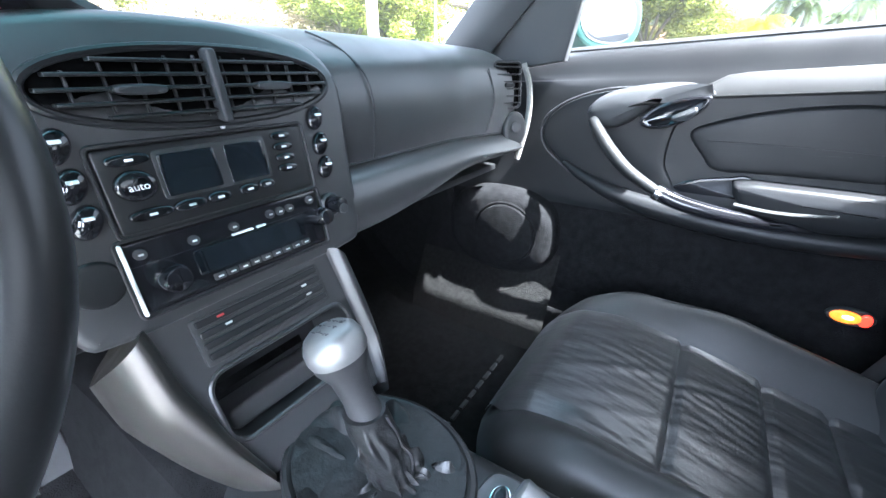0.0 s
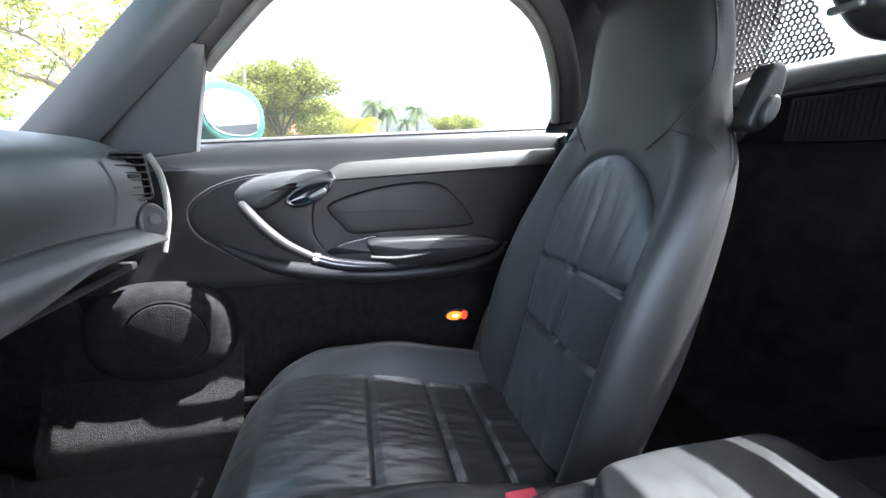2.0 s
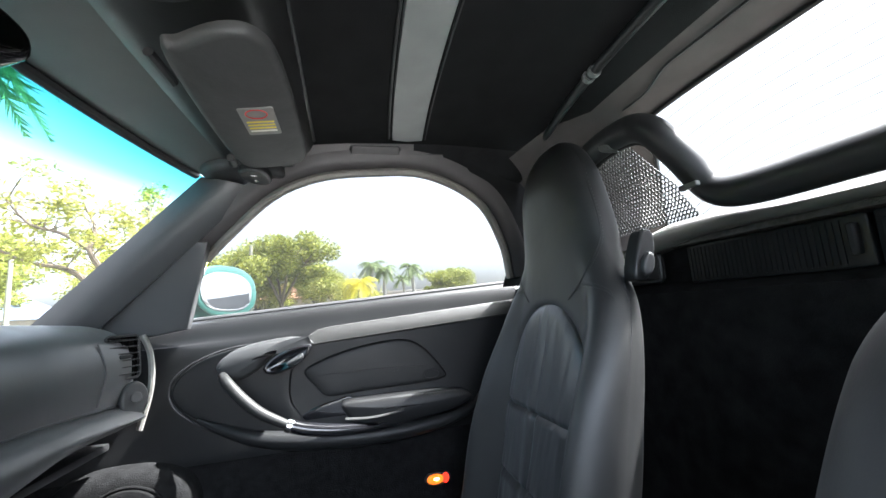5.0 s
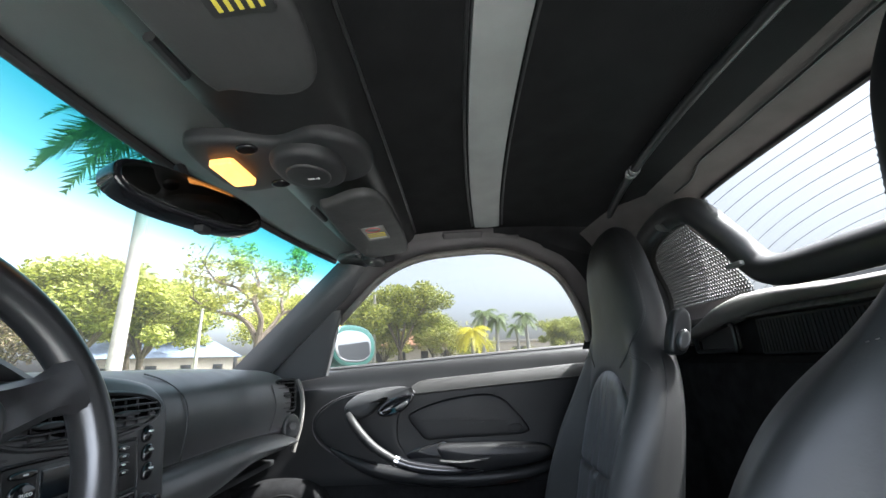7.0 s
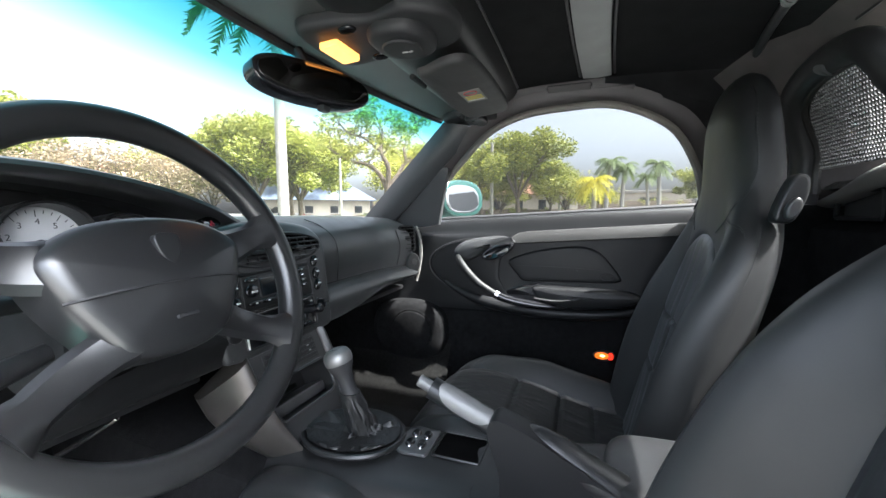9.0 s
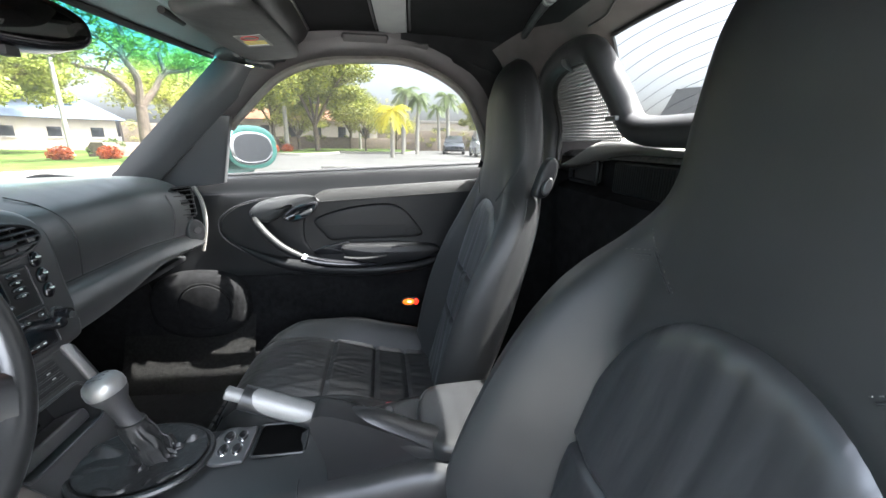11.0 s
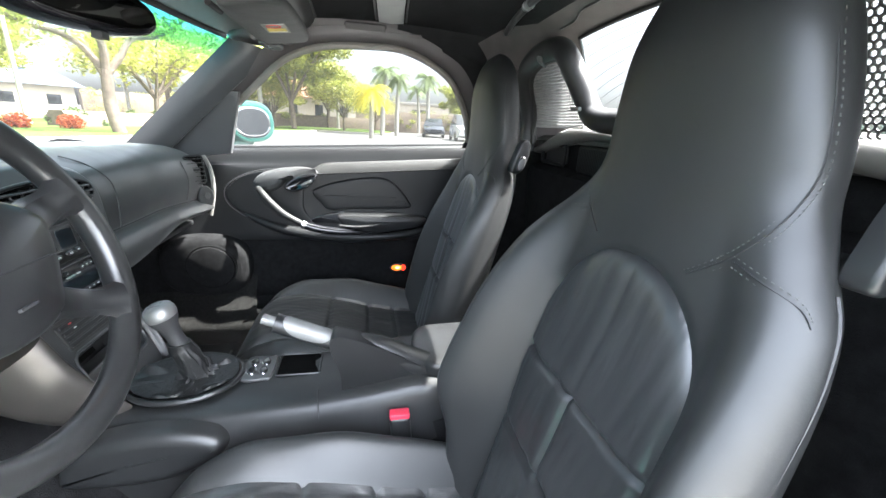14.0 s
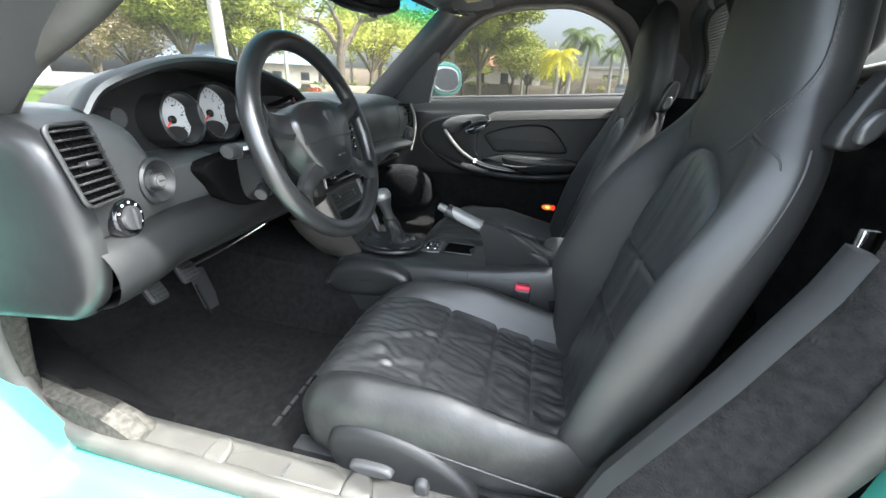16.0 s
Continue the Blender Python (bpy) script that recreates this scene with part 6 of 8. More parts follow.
scr = tagged(link("windscreen", loft([[ws(-1.08 + 2.16 * i / 24, k / 14) for i in range(25)] for k in range(15)], False), SCREENGLASS), "clear curved windscreen with a teal tinted head", "windscreen", kind="structure")
tagged(link("tint_band", loft([[ws(-1.06 + 2.12 * i / 24, 0.62 + 0.375 * k / 8) + Vector((0, -0.002, -0.002)) for i in range(25)] for k in range(9)], False), TEALFILM), "teal sun band along the windscreen head", "tint", kind="structure")
scr.visible_shadow = False
bm = tube([ws(-1 + 2 * i / 40, 0.985) + Vector((0, -0.004, -0.003)) for i in range(41)], 0.009, 8)
tagged(link("windscreen_seal", bm, RUBBER), "black rubber seal along the windscreen's head", "seal", kind="structure")
# header panel
rings = []
for i in range(31):
    u = -1 + 2 * i / 30
    p = ws(u, 1.0)
    rings.append([p + Vector((0, 0.02, 0.012)), p + Vector((0, -0.006, -0.006)), p + Vector((0, -0.03, -0.008)), p.lerp(Vector((p.x, 0.02, 1.205)), 0.55) + Vector((0, 0, -0.006)), Vector((p.x, 0.030, 1.204 - 0.010 * u * u)), Vector((p.x * 0.98, 0.006, 1.222)), Vector((p.x * 0.965, -0.014, 1.262 - 0.02 * u * u)), Vector((p.x * 0.965, 0.15, 1.275 - 0.03 * u * u))])
header = tagged(link("header_panel", loft(rings), HEADER), "grey vinyl header panel above the windscreen", "header panel", kind="structure")

# skin added under the header's rear half to paint its shade
rings = []
for i in range(41):
    x = -0.565 + 1.13 * i / 40
    u = x / 0.565
    rings.append([Vector((x, p.x, p.y)) for p in curve_pts([(0.175, 1.1965, 0), (0.15, 1.190, 0), (0.09, 1.192, 0), (0.035, 1.196, 0), (0.004, 1.214, 0), (-0.012, 1.250 - 0.02 * u * u, 0), (-0.017, 1.262 - 0.02 * u * u, 0)], 4)])
tagged(link("header_rear_shade", loft(rings, False), HEADSHADE), "rear half of the header panel with its shade painted black", "header panel", kind="structure")

# ---- soft top ----
def roof_z(x, y):
    return smooth_table([(-0.62, 1.246), (-0.50, 1.262), (-0.30, 1.270), (-0.10, 1.268), (0.0, 1.262)], y) - 0.020 * (abs(x) / 0.585) ** 3


bm = loft([[Vector((x * 0.580 / 14, -0.012 - 0.60 * j / 22, roof_z(x * 0.580 / 14, -0.012 - 0.60 * j / 22))) for x in range(-14, 15)] for j in range(23)], False)
ceiling = tagged(link("ceiling", bm, LINER), "black cloth lining of the closed soft top", "ceiling", kind="structure")
bm = loft([[Vector((x * 0.63 / 14, 0.02 - 0.62 * j / 22, roof_z(x * 0.592 / 14, 0.0 - 0.58 * j / 22) + 0.035)) for x in range(-14, 15)] for j in range(23)], False)
tagged(link("soft_top_cover", bm, SOFTTOP), "black canvas soft top", "soft top", kind="structure")


def across(y0, y1, dz, half=0.56, n=28):
    return [[Vector((half * (-1 + 2 * i / n), y - 0.024 * (-1 + 2 * i / n) ** 2, roof_z(half * (-1 + 2 * i / n), y) + d)) for y, d in ((y0, 0.004), (y0 - 0.002, dz), ((y0 + y1) / 2, dz - 0.003), (y1 + 0.002, dz), (y1, 0.004))] for i in range(n + 1)]


tagged(link("roof_bow", loft(across(-0.172, -0.247, -0.010, 0.535)), BOW), "flat grey metal roof bow", "roof bow", kind="structure")
for y in (-0.167, -0.253):
    tagged(link("roof_piping", tube([Vector((0.54 * (-1 + 2 * i / 24), y - 0.024 * (-1 + i / 12) ** 2, roof_z(0.54 * (-1 + 2 * i / 24), y) - 0.003)) for i in range(25)], 0.003, 6), SATIN), "grey piping beside the roof bow", "piping", kind="structure")
tagged(link("roof_piping", tube([Vector((0.55 * (-1 + 2 * i / 24), -0.020, roof_z(0.55 * (-1 + 2 * i / 24), -0.020) - 0.004)) for i in range(25)], 0.003, 6), SATIN), "grey piping behind the header", "piping", kind="structure")
rear_bow = tagged(link("roof_tube", tube([Vector((0.54 * (-1 + 2 * i / 24), -0.524 - 0.055 * (-1 + 2 * i / 24) ** 2, roof_z(0.54 * (-1 + 2 * i / 24), -0.53) - 0.008)) for i in range(25)], 0.009, 10), SATIN), "thin round grey roof tube", "roof bow", kind="structure")
for xx in (0.232, 0.250):
    tagged(link("tube_clip", tube([Vector((xx - 0.005, -0.534, roof_z(xx, -0.53) - 0.008)), Vector((xx + 0.005, -0.535, roof_z(xx, -0.53) - 0.008))], 0.012, 10), BOW), "grey clip on the roof tube", "clip", kind="structure")


# rear of the soft top with its plastic window
def rear(u, v):
    """u across, -1 to 1; v from the roof's rear edge to the deck."""
    y = -0.60 - 0.50 * v
    zt = 1.256 - 0.09 * v - 0.17 * v * v
    x = u * (0.60 + 0.08 * v)
    edge = 1.215 - 0.33 * min(1, v * 2.0)
    z = zt + (min(zt, edge) - zt) * abs(u) ** (3 + 2 * (1 - v) ** 4)
    return Vector((x, y + 0.10 * abs(u) ** 3 * (1 - v), z))


def win_u(v):
    """Half the window's width, as a share of the roof's, at v."""
    y = -0.60 - 0.50 * v
    return min(0.92, (0.290 + 1.0 * max(0, -0.71 - y)) / (0.60 + 0.08 * v))


V0, V1 = 0.25, 0.95
cols = lambda a, b, v, n=24: [rear(a + (b - a) * i / n, v) for i in range(n + 1)]
vs_ = [V0 + (V1 - V0) * k / 40 for k in range(41)]
for nm, rows in (("soft_top_rear", [cols(-1, 1, V0 * k / 8, 60) for k in range(9)]), ("soft_top_rear", [cols(-1, -win_u(v), v) for v in vs_]), ("soft_top_rear", [cols(win_u(v), 1, v) for v in vs_]), ("soft_top_rear", [cols(-1, 1, V1 + (1 - V1) * k / 3, 60) for k in range(4)])):
    tagged(link(nm, loft(rows, False), REARCLOTH), "grey-brown cloth rear part of the soft top", "soft top", kind="structure")
rw = tagged(link("rear_window", loft([cols(-win_u(v), win_u(v), v) for v in vs_], False), REARGLASS), "hazy clear plastic rear window", "window", kind="structure")
rw.visible_shadow = False
edge = [rear(-win_u(v), v) for v in reversed(vs_)] + cols(-win_u(V0), win_u(V0), V0)[1:-1] + [rear(win_u(v), v) for v in vs_]
tagged(link("window_border", tube([p + Vector((0, 0.004, -0.003)) for p in edge], 0.005, 6), RUBBER), "black welt round the rear window", "seam", kind="structure")
for k in range(9):
    v = V0 + 0.05 + 0.055 * k
    tagged(link("heating_wire", tube([p + Vector((0, 0.001, -0.002)) for p in cols(-win_u(v), win_u(v), v)], 0.0006, 4), RUBBER), "thin dark heating wire in the rear window", "wire", kind="structure")
tagged(link("window_border", tube([rear(-0.52 + 1.04 * i / 40, 0.10 + 0.05 * sm(0.55, 0.85, abs(-1 + i / 20))) + Vector((0, 0.003, -0.004)) for i in range(41)], 0.0025, 6), SATIN), "thin grey cord above the rear window", "seam", kind="structure")
for s in (-1, 1):
    bm = loft([[Vector((s * 0.722, -0.515, 0.89)), Vector((s * 0.714, -0.535, 0.95)), Vector((s * 0.682, -0.515, 1.03)), Vector((s * 0.612, -0.44, 1.14)), Vector((s * 0.572, -0.36, 1.245))], [Vector((s * 0.735, -0.75, 0.89)), Vector((s * 0.730, -0.74, 0.97)), Vector((s * 0.69, -0.72, 1.06)), Vector((s * 0.62, -0.68, 1.16)), Vector((s * 0.575, -0.61, 1.24))], [Vector((s * 0.715, -1.02, 0.84)), Vector((s * 0.705, -1.02, 0.88)), Vector((s * 0.685, -1.0, 0.905)), Vector((s * 0.67, -1.0, 0.925)), Vector((s * 0.655, -0.98, 0.95))]], False)
    tagged(link("soft_top_quarter", bm, LINER), "black cloth quarter of the soft top", "soft top", kind="structure")
    bm = loft([[Vector((s * 0.705, -0.568, z)), Vector((s * 0.65, -0.63, z)), Vector((s * 0.64, -0.80, z))] for z in (0.25, 0.45, 0.65, 0.90)], False)
    tagged(link("quarter_trim", bm, BULKCARPET), "charcoal carpeted side trim behind the door", "trim", kind="structure")

# ---- roll hoops with mesh ----
HZ = -0.715
hoop_half = [(0.585, 0.90), (0.585, 0.99), (0.570, 1.08), (0.530, 1.140), (0.460, 1.174), (0.375, 1.184), (0.300, 1.176), (0.253, 1.145), (0.226, 1.090), (0.208, 1.040), (0.182, 1.010), (0.12, 0.998), (0.0, 0.997)]
for s in (-1, 1):
    hp = thing("roll_hoop", (s * 0.40, HZ, 0.95), "black padded roll hoop with a wire mesh screen", "roll hoop", "roll hoops")
    pts = [Vector((s * p.x, HZ + 0.055 * sm(1.0, 1.17, p.y), p.y)) for p in curve_pts([(a, b, 0) for a, b in hoop_half], 8)]
    sub("hoop", tube(pts, 0.029, 16), HOOP, hp)
    sub("hoop_liner", tube([Vector((s * (0.395 + (abs(p.x) - 0.395) * 0.86), p.y - 0.012, 1.05 + (p.z - 1.05) * 0.84)) for p in pts[:64]], 0.010, 8), SEAL, hp, "grey inner hoop trim")
    sub("clip", pillow(rect(-0.020, 0.020, -0.005, 0.005, 0.003, 3), lambda a, b, h: Vector((s * 0.213 + a, HZ + 0.030 + h, 1.026 + b)), 0.01, 0.003, ctrl=False), BOW, hp, "pale clip on the hoop's corner")
    sub("strap", pillow([(-0.05, -0.006), (-0.02, 0.0), (0.0, 0.008), (0.03, 0.006), (0.03, -0.002), (0.0, -0.006)], lambda a, b, h: Vector((s * (0.345 + a * 0.7), HZ + 0.085 + h, 1.150 + b * 1.3 + 0.25 * a)), 0.006, 0.002), BOW, hp, "pale plastic strap clip")
    # hexagonal mesh
    vs, fs = [], []
    c = 0.0052
    lim = [(abs(p.x), p.z) for p in pts]
    zmax = lambda x: 1.19 - 0.9 * max(0, abs(x - 0.43) - 0.06) ** 1.25 * 3.2
    w = 0.0014
    for j in range(46):
        for i in range(46):
            cx = 0.235 + c * 1.732 * (i + 0.5 * (j % 2))
            cz = 0.985 + c * 1.5 * j
            if cx > 0.585 or cz > zmax(cx) or cx < 0.212 + 0.036 * sm(1.01, 1.13, cz):
                continue
            for k in (0, 1, 2):
                q0, q1 = radians(90 + 60 * k), radians(150 + 60 * k)
                a = Vector((cx + c * math.cos(q0), cz + c * math.sin(q0)))
                b = Vector((cx + c * math.cos(q1), cz + c * math.sin(q1)))
                d = (b - a).normalized()
                n = Vector((-d.y, d.x)) * w
                n0 = len(vs)
                for pnt in (a - n, b - n, b + n, a + n):
                    vs.append((s * pnt.x - s * 0.40, -0.012 + 0.055 * sm(1.0, 1.17, pnt.y), pnt.y - 0.95))
                for pnt in (a - n, b - n, b + n, a + n):
                    vs.append((s * pnt.x - s * 0.40, -0.0145 + 0.055 * sm(1.0, 1.17, pnt.y), pnt.y - 0.95))
                fs += [(n0, n0 + 1, n0 + 2, n0 + 3), (n0 + 7, n0 + 6, n0 + 5, n0 + 4), (n0, n0 + 4, n0 + 5, n0 + 1), (n0 + 2, n0 + 6, n0 + 7, n0 + 3)]
    me = bpy.data.meshes.new("mesh_screen")
    me.from_pydata(vs, [], fs)
    me.materials.append(MESHGREY)
    ms = new("mesh_screen", me)
    ms.parent = hp
    tagged(ms, "grey hexagonal wire mesh")

# ---- trim that arches under the hoops, bounced light painted in as pale grey ----
rows = []
for k in range(61):
    x = -0.60 + 1.20 * k / 60
    top = smooth_table([(0, 0.972), (0.1, 0.974), (0.22, 0.985), (0.33, 0.989), (0.43, 0.974), (0.52, 0.940), (0.60, 0.915)], abs(x))
    low = smooth_table([(0, 0.950), (0.25, 0.953), (0.39, 0.936), (0.50, 0.915), (0.60, 0.895)], abs(x))
    rows.append([Vector((x, p.x, p.y)) for p in curve_pts([(-0.790, low - 0.004, 0), (-0.758, low, 0), (-0.748, (low + top) / 2, 0), (-0.758, top - 0.006, 0), (-0.785, top, 0), (-0.83, top - 0.004, 0)], 3)])
tagged(link("deck_trim", loft(rows, False), DECKTRIM), "padded trim arching under the roll hoops, bounced light in its grey", "trim", kind="structure")

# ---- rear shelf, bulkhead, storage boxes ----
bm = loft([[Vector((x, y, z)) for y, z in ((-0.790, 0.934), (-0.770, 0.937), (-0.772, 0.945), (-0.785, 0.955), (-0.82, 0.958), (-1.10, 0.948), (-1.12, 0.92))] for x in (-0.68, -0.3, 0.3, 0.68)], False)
tagged(link("rear_shelf", bm, SHELFCARPET), "carpeted rear shelf, sunlight lightened into its colour", "shelf", kind="structure")
bm = loft([[Vector((p.x, p.y - 0.02 * (p.x / 0.68) ** 2, p.z)) for p in (Vector((x, y, z)) for y, z in ((-0.79, 0.95), (-0.79, 0.86), (-0.765, 0.85), (-0.745, 0.84), (-0.74, 0.80), (-0.755, 0.60), (-0.75, 0.42), (-0.70, 0.33), (-0.60, 0.30)))] for x in [-0.68 + 0.068 * k for k in range(21)]], False)
tagged(link("wall_rear", bm, BULKCARPET), "charcoal carpeted bulkhead behind the seats", "wall", kind="structure")
for x0, x1, hx in ((0.034, 0.330, 0.050), (-0.345, 0.028, 0.010)):
    bx = thing("storage_box", ((x0 + x1) / 2, -0.77, 0.86), "black storage compartment with a ribbed door", "storage box", "rear storage boxes")
    dm = sub("door", pillow(rect(x0, x1, 0.856, 0.932, 0.006), lambda a, b, h: Vector((a, -0.785 + h, b)), 0.012, 0.003, ctrl=False), PLASTIC, bx)
    for k in range(34):
        xx = x0 + 0.008 + (x1 - x0 - 0.016) * k / 33
        if abs(xx - hx) > 0.012:
            sub("rib", tube([Vector((xx, -0.7725, 0.862)), Vector((xx, -0.7725, 0.926))], 0.0022, 4), PLASTIC, dm)
    sub("handle", pillow(rect(hx - 0.006, hx + 0.006, 0.874, 0.920, 0.005, 4), lambda a, b, h: Vector((a, -0.772 + h, b)), 0.010, 0.004, ctrl=False), RUBBER, dm, "oval black handle")
ob = thing("open_compartment", (0.44, -0.78, 0.86), "small open black compartment under the shelf", "compartment")
sub("frame", tube([Vector((a, -0.772, b)) for a, b in rect(0.405, 0.56, 0.868, 0.928, 0.008)], 0.006, 8, True), PLASTIC, ob)
sub("recess", pillow(rect(0.408, 0.557, 0.871, 0.925, 0.006), lambda a, b, h: Vector((a, -0.787 + h, b)), 0.003, 0.001, ctrl=False), LABELBLACK, ob)

# ---- visors ----
for s in (-1, 1):
    vz = thing("sun_visor", (s * 0.33, 0.06, 1.19), "folded grey vinyl sun visor with a warning label", "sun visor", "sun visors")
    vm = frame_on(Vector((0.295 if s > 0 else -0.365, 0.055, 1.172)), (s, 0, 0.0), (0, 0.98, -0.10))
    half = 1.0 if s > 0 else 0.88
    n = vm.to_3x3() @ Vector((0, 0, 1))
    flip = 1 if n.z < 0 else -1
    to = (lambda vm, flip, half: lambda a, b, h: vm @ Vector((a * half, b, flip * h)))(vm, flip, half)
    sub("pad", pillow([(-0.185, 0.035), (-0.17, 0.058), (-0.05, 0.064), (0.10, 0.064), (0.18, 0.055), (0.198, 0.02), (0.19, -0.045), (0.15, -0.066), (0.0, -0.070), (-0.15, -0.064), (-0.198, -0.045), (-0.205, -0.01)], to, 0.016, 0.010, 0.003), VISOR, vz)
    sub("arm", tube([to(-0.16, 0.075, 0.004), to(-0.10, 0.072, 0.006)], 0.006, 8), RUBBER, vz)
    sub("hinge", tube([to(0.155, 0.072, 0.004), to(0.20, 0.078, 0.0)], 0.008, 8), SATIN, vz)
    if s > 0:
        lab = sub("label", pillow(rect(-0.052, 0.035, -0.038, 0.012, 0.003, 3), to, 0.0195, 0.0004, ctrl=False, back=0.014), GREYPAPER, vz, "printed warning label")
        sub("warning_ring", tube([to(a, b, 0.0198) for a, b in oval(-0.034, -0.012, 0.013, 0.015, 20)], 0.0012, 5, True), REDPRINT, lab)
        for k in range(4):
            sub("text_bar", pillow(rect(-0.012 + 0.010 * k, -0.007 + 0.010 * k, -0.033, 0.007, 0.0005, 1), to, 0.0200, 0.0002, ctrl=False, back=0.016), YELLOW if k < 3 else WHITE, lab)
    else:
        lab = sub("label", pillow(rect(-0.08, 0.04, -0.055, 0.0, 0.003, 3), to, 0.0195, 0.0004, ctrl=False, back=0.014), LABELBLACK, vz, "printed warning label")
        for k in range(5):
            for w0, w1 in (((-0.074, -0.05), (-0.046, -0.03), (-0.026, 0.004), (0.008, 0.034)), ((-0.074, -0.062), (-0.058, -0.03), (-0.026, 0.016)))[k % 2]:
                sub("text_bar", pillow(rect(w0, w1, -0.0115 - 0.009 * k, -0.0075 - 0.009 * k, 0.0005, 1), to, 0.0200, 0.0002, ctrl=False, back=0.016), YELLOW, lab)
for s in (-1, 1):
    br = thing("visor_bracket", (s * 0.56, 0.10, 1.16), "grey plastic bracket at the head of the screen pillar", "bracket", "visor brackets")
    sub("plate", pillow([(-0.05, -0.02), (0.04, -0.03), (0.055, 0.0), (0.02, 0.028), (-0.045, 0.02)], lambda a, b, h: Vector((s * (0.545 + a * 0.8), 0.105 + b, 1.172 - h - 0.1 * abs(a))), 0.016, 0.006), SATIN, br)
    for a in (-0.02, 0.015):
        sub("screw", lathe([(0.005, 0.0), (0.005, 0.003), (0.001, 0.0035)], Matrix.Translation((s * (0.545 + a), 0.105, 1.153)) @ Matrix.Rotation(math.pi, 4, 'X'), 12), CHROME, br)

# ---- roof console with lamp and rear-view mirror ----
rc = thing("roof_console", (0.0, 0.13, 1.18), "dark roof console with a lit amber reading lamp", "roof console")
sub("housing", pillow([(-0.085, 0.235), (0.0, 0.25), (0.07, 0.235), (0.075, 0.17), (0.06, 0.11), (0.075, 0.05), (0.05, 0.0), (0.0, -0.015), (-0.05, 0.0), (-0.08, 0.05), (-0.065, 0.11), (-0.085, 0.17)], lambda a, b, h: Vector((a, b, 1.198 - h - 0.06 * max(0, b - 0.1))), 0.020, 0.010), RUBBER, rc)
sub("lamp_lens", pillow(rect(-0.045, 0.030, 0.185, 0.222, 0.006, 3), lambda a, b, h: Vector((a, b, 1.176 - h - 0.06 * max(0, b - 0.1))), 0.010, 0.003, ctrl=False), DOMELAMP, rc, "lit amber lamp lens")
sub("microphone_pod", pillow(oval(0.0, 0.085, 0.062, 0.055, 32, 2.4), lambda a, b, h: Vector((a, b, 1.182 - h)), 0.022, 0.012, 0.004, ctrl=False), RUBBER, rc)
sub("round_cover", pillow(oval(0.0, 0.085, 0.036, 0.034, 28), lambda a, b, h: Vector((a, b, 1.160 - h)), 0.006, 0.003, 0.001, ctrl=False), RUBBER, rc)
text("lettering", "press", 0.009, frame_on(Vector((0.004, 0.078, 1.1528)), (0, 1, 0), (1, 0, 0)), WHITE, rc, "white lettering")
for xx in (-0.06, 0.052):
    sub("button", pillow(oval(xx, 0.155, 0.012, 0.016, 16), lambda a, b, h: Vector((a, b, 1.182 - h - 0.06 * max(0, b - 0.1))), 0.008, 0.003, ctrl=False), PIANO, rc)
mir = thing("rear_view_mirror", (-0.03, 0.22, 1.11), "black oval rear-view mirror", "mirror")
mm = frame_on(Vector((-0.035, 0.235, 1.108)), (0.93, -0.36, 0), (0, 0.12, 1))
sub("housing", pillow(oval(0, 0, 0.112, 0.034, 40, 2.6), on(mm), 0.006, 0.005, ctrl=False, back=-0.03), PIANO, mir)
sub("glass", pillow(oval(0, 0, 0.104, 0.027, 40, 2.6), on(mm), 0.0075, 0.0006, ctrl=False, back=0.004), SMOKE, mir, "dimmed mirror glass")
sub("stem", tube(curve_pts([mm @ Vector((0, 0.0, -0.025)), Vector((-0.01, 0.27, 1.14)), Vector((0.0, 0.30, 1.185))], 5), 0.009, 8), RUBBER, mir)
sub("tab", box(-0.03, -0.01, 0.225, 0.24, 1.062, 1.073, 0.002), RUBBER, mir)

# ---- driver's door opening: sill, seal, kick panel ----
sill = thing("door_sill", (-0.66, 0.2, 0.24), "grey plastic sill cover in the open door frame", "sill")
rings = []
for k in range(22):
    y = 0.62 - 1.02 * k / 21
    rings.append([(-0.600, y, 0.17), (-0.606, y, 0.255), (-0.618, y, 0.274), (-0.65, y, 0.279), (-0.672, y, 0.275), (-0.674, y, 0.20)])
sub("cover", loft(rings), SEAL, sill)
for y, wide in ((0.292, 0.020), (0.020, 0.024)):
    sub("strap", pillow([(-0.690, y - wide), (-0.655, y - wide - 0.004), (-0.634, y - wide * 0.5), (-0.634, y + wide * 0.6), (-0.655, y + wide), (-0.690, y + wide * 0.7)], lambda a, b, h: Vector((a, b, 0.277 + h - 3.0 * max(0.0, -0.672 - a) ** 1.3)), 0.014, 0.006), SILLGREY, sill, "worn grey hooked end of the sill plate")
sub("strap_plate", pillow([(-0.678, 0.045), (-0.650, 0.040), (-0.632, 0.075), (-0.636, 0.225), (-0.652, 0.268), (-0.676, 0.262)], lambda a, b, h: Vector((a, b, 0.278 + h)), 0.008, 0.003, ctrl=False), SILLGREY, sill, "raised grey sill plate")
sub("strap_plate", pillow(rect(-0.672, -0.648, 0.150, 0.156, 0.002, 2), lambda a, b, h: Vector((a, b, 0.286 + h)), 0.002, 0.0006, ctrl=False), SEAM, sill, "dark joint across the sill plate")
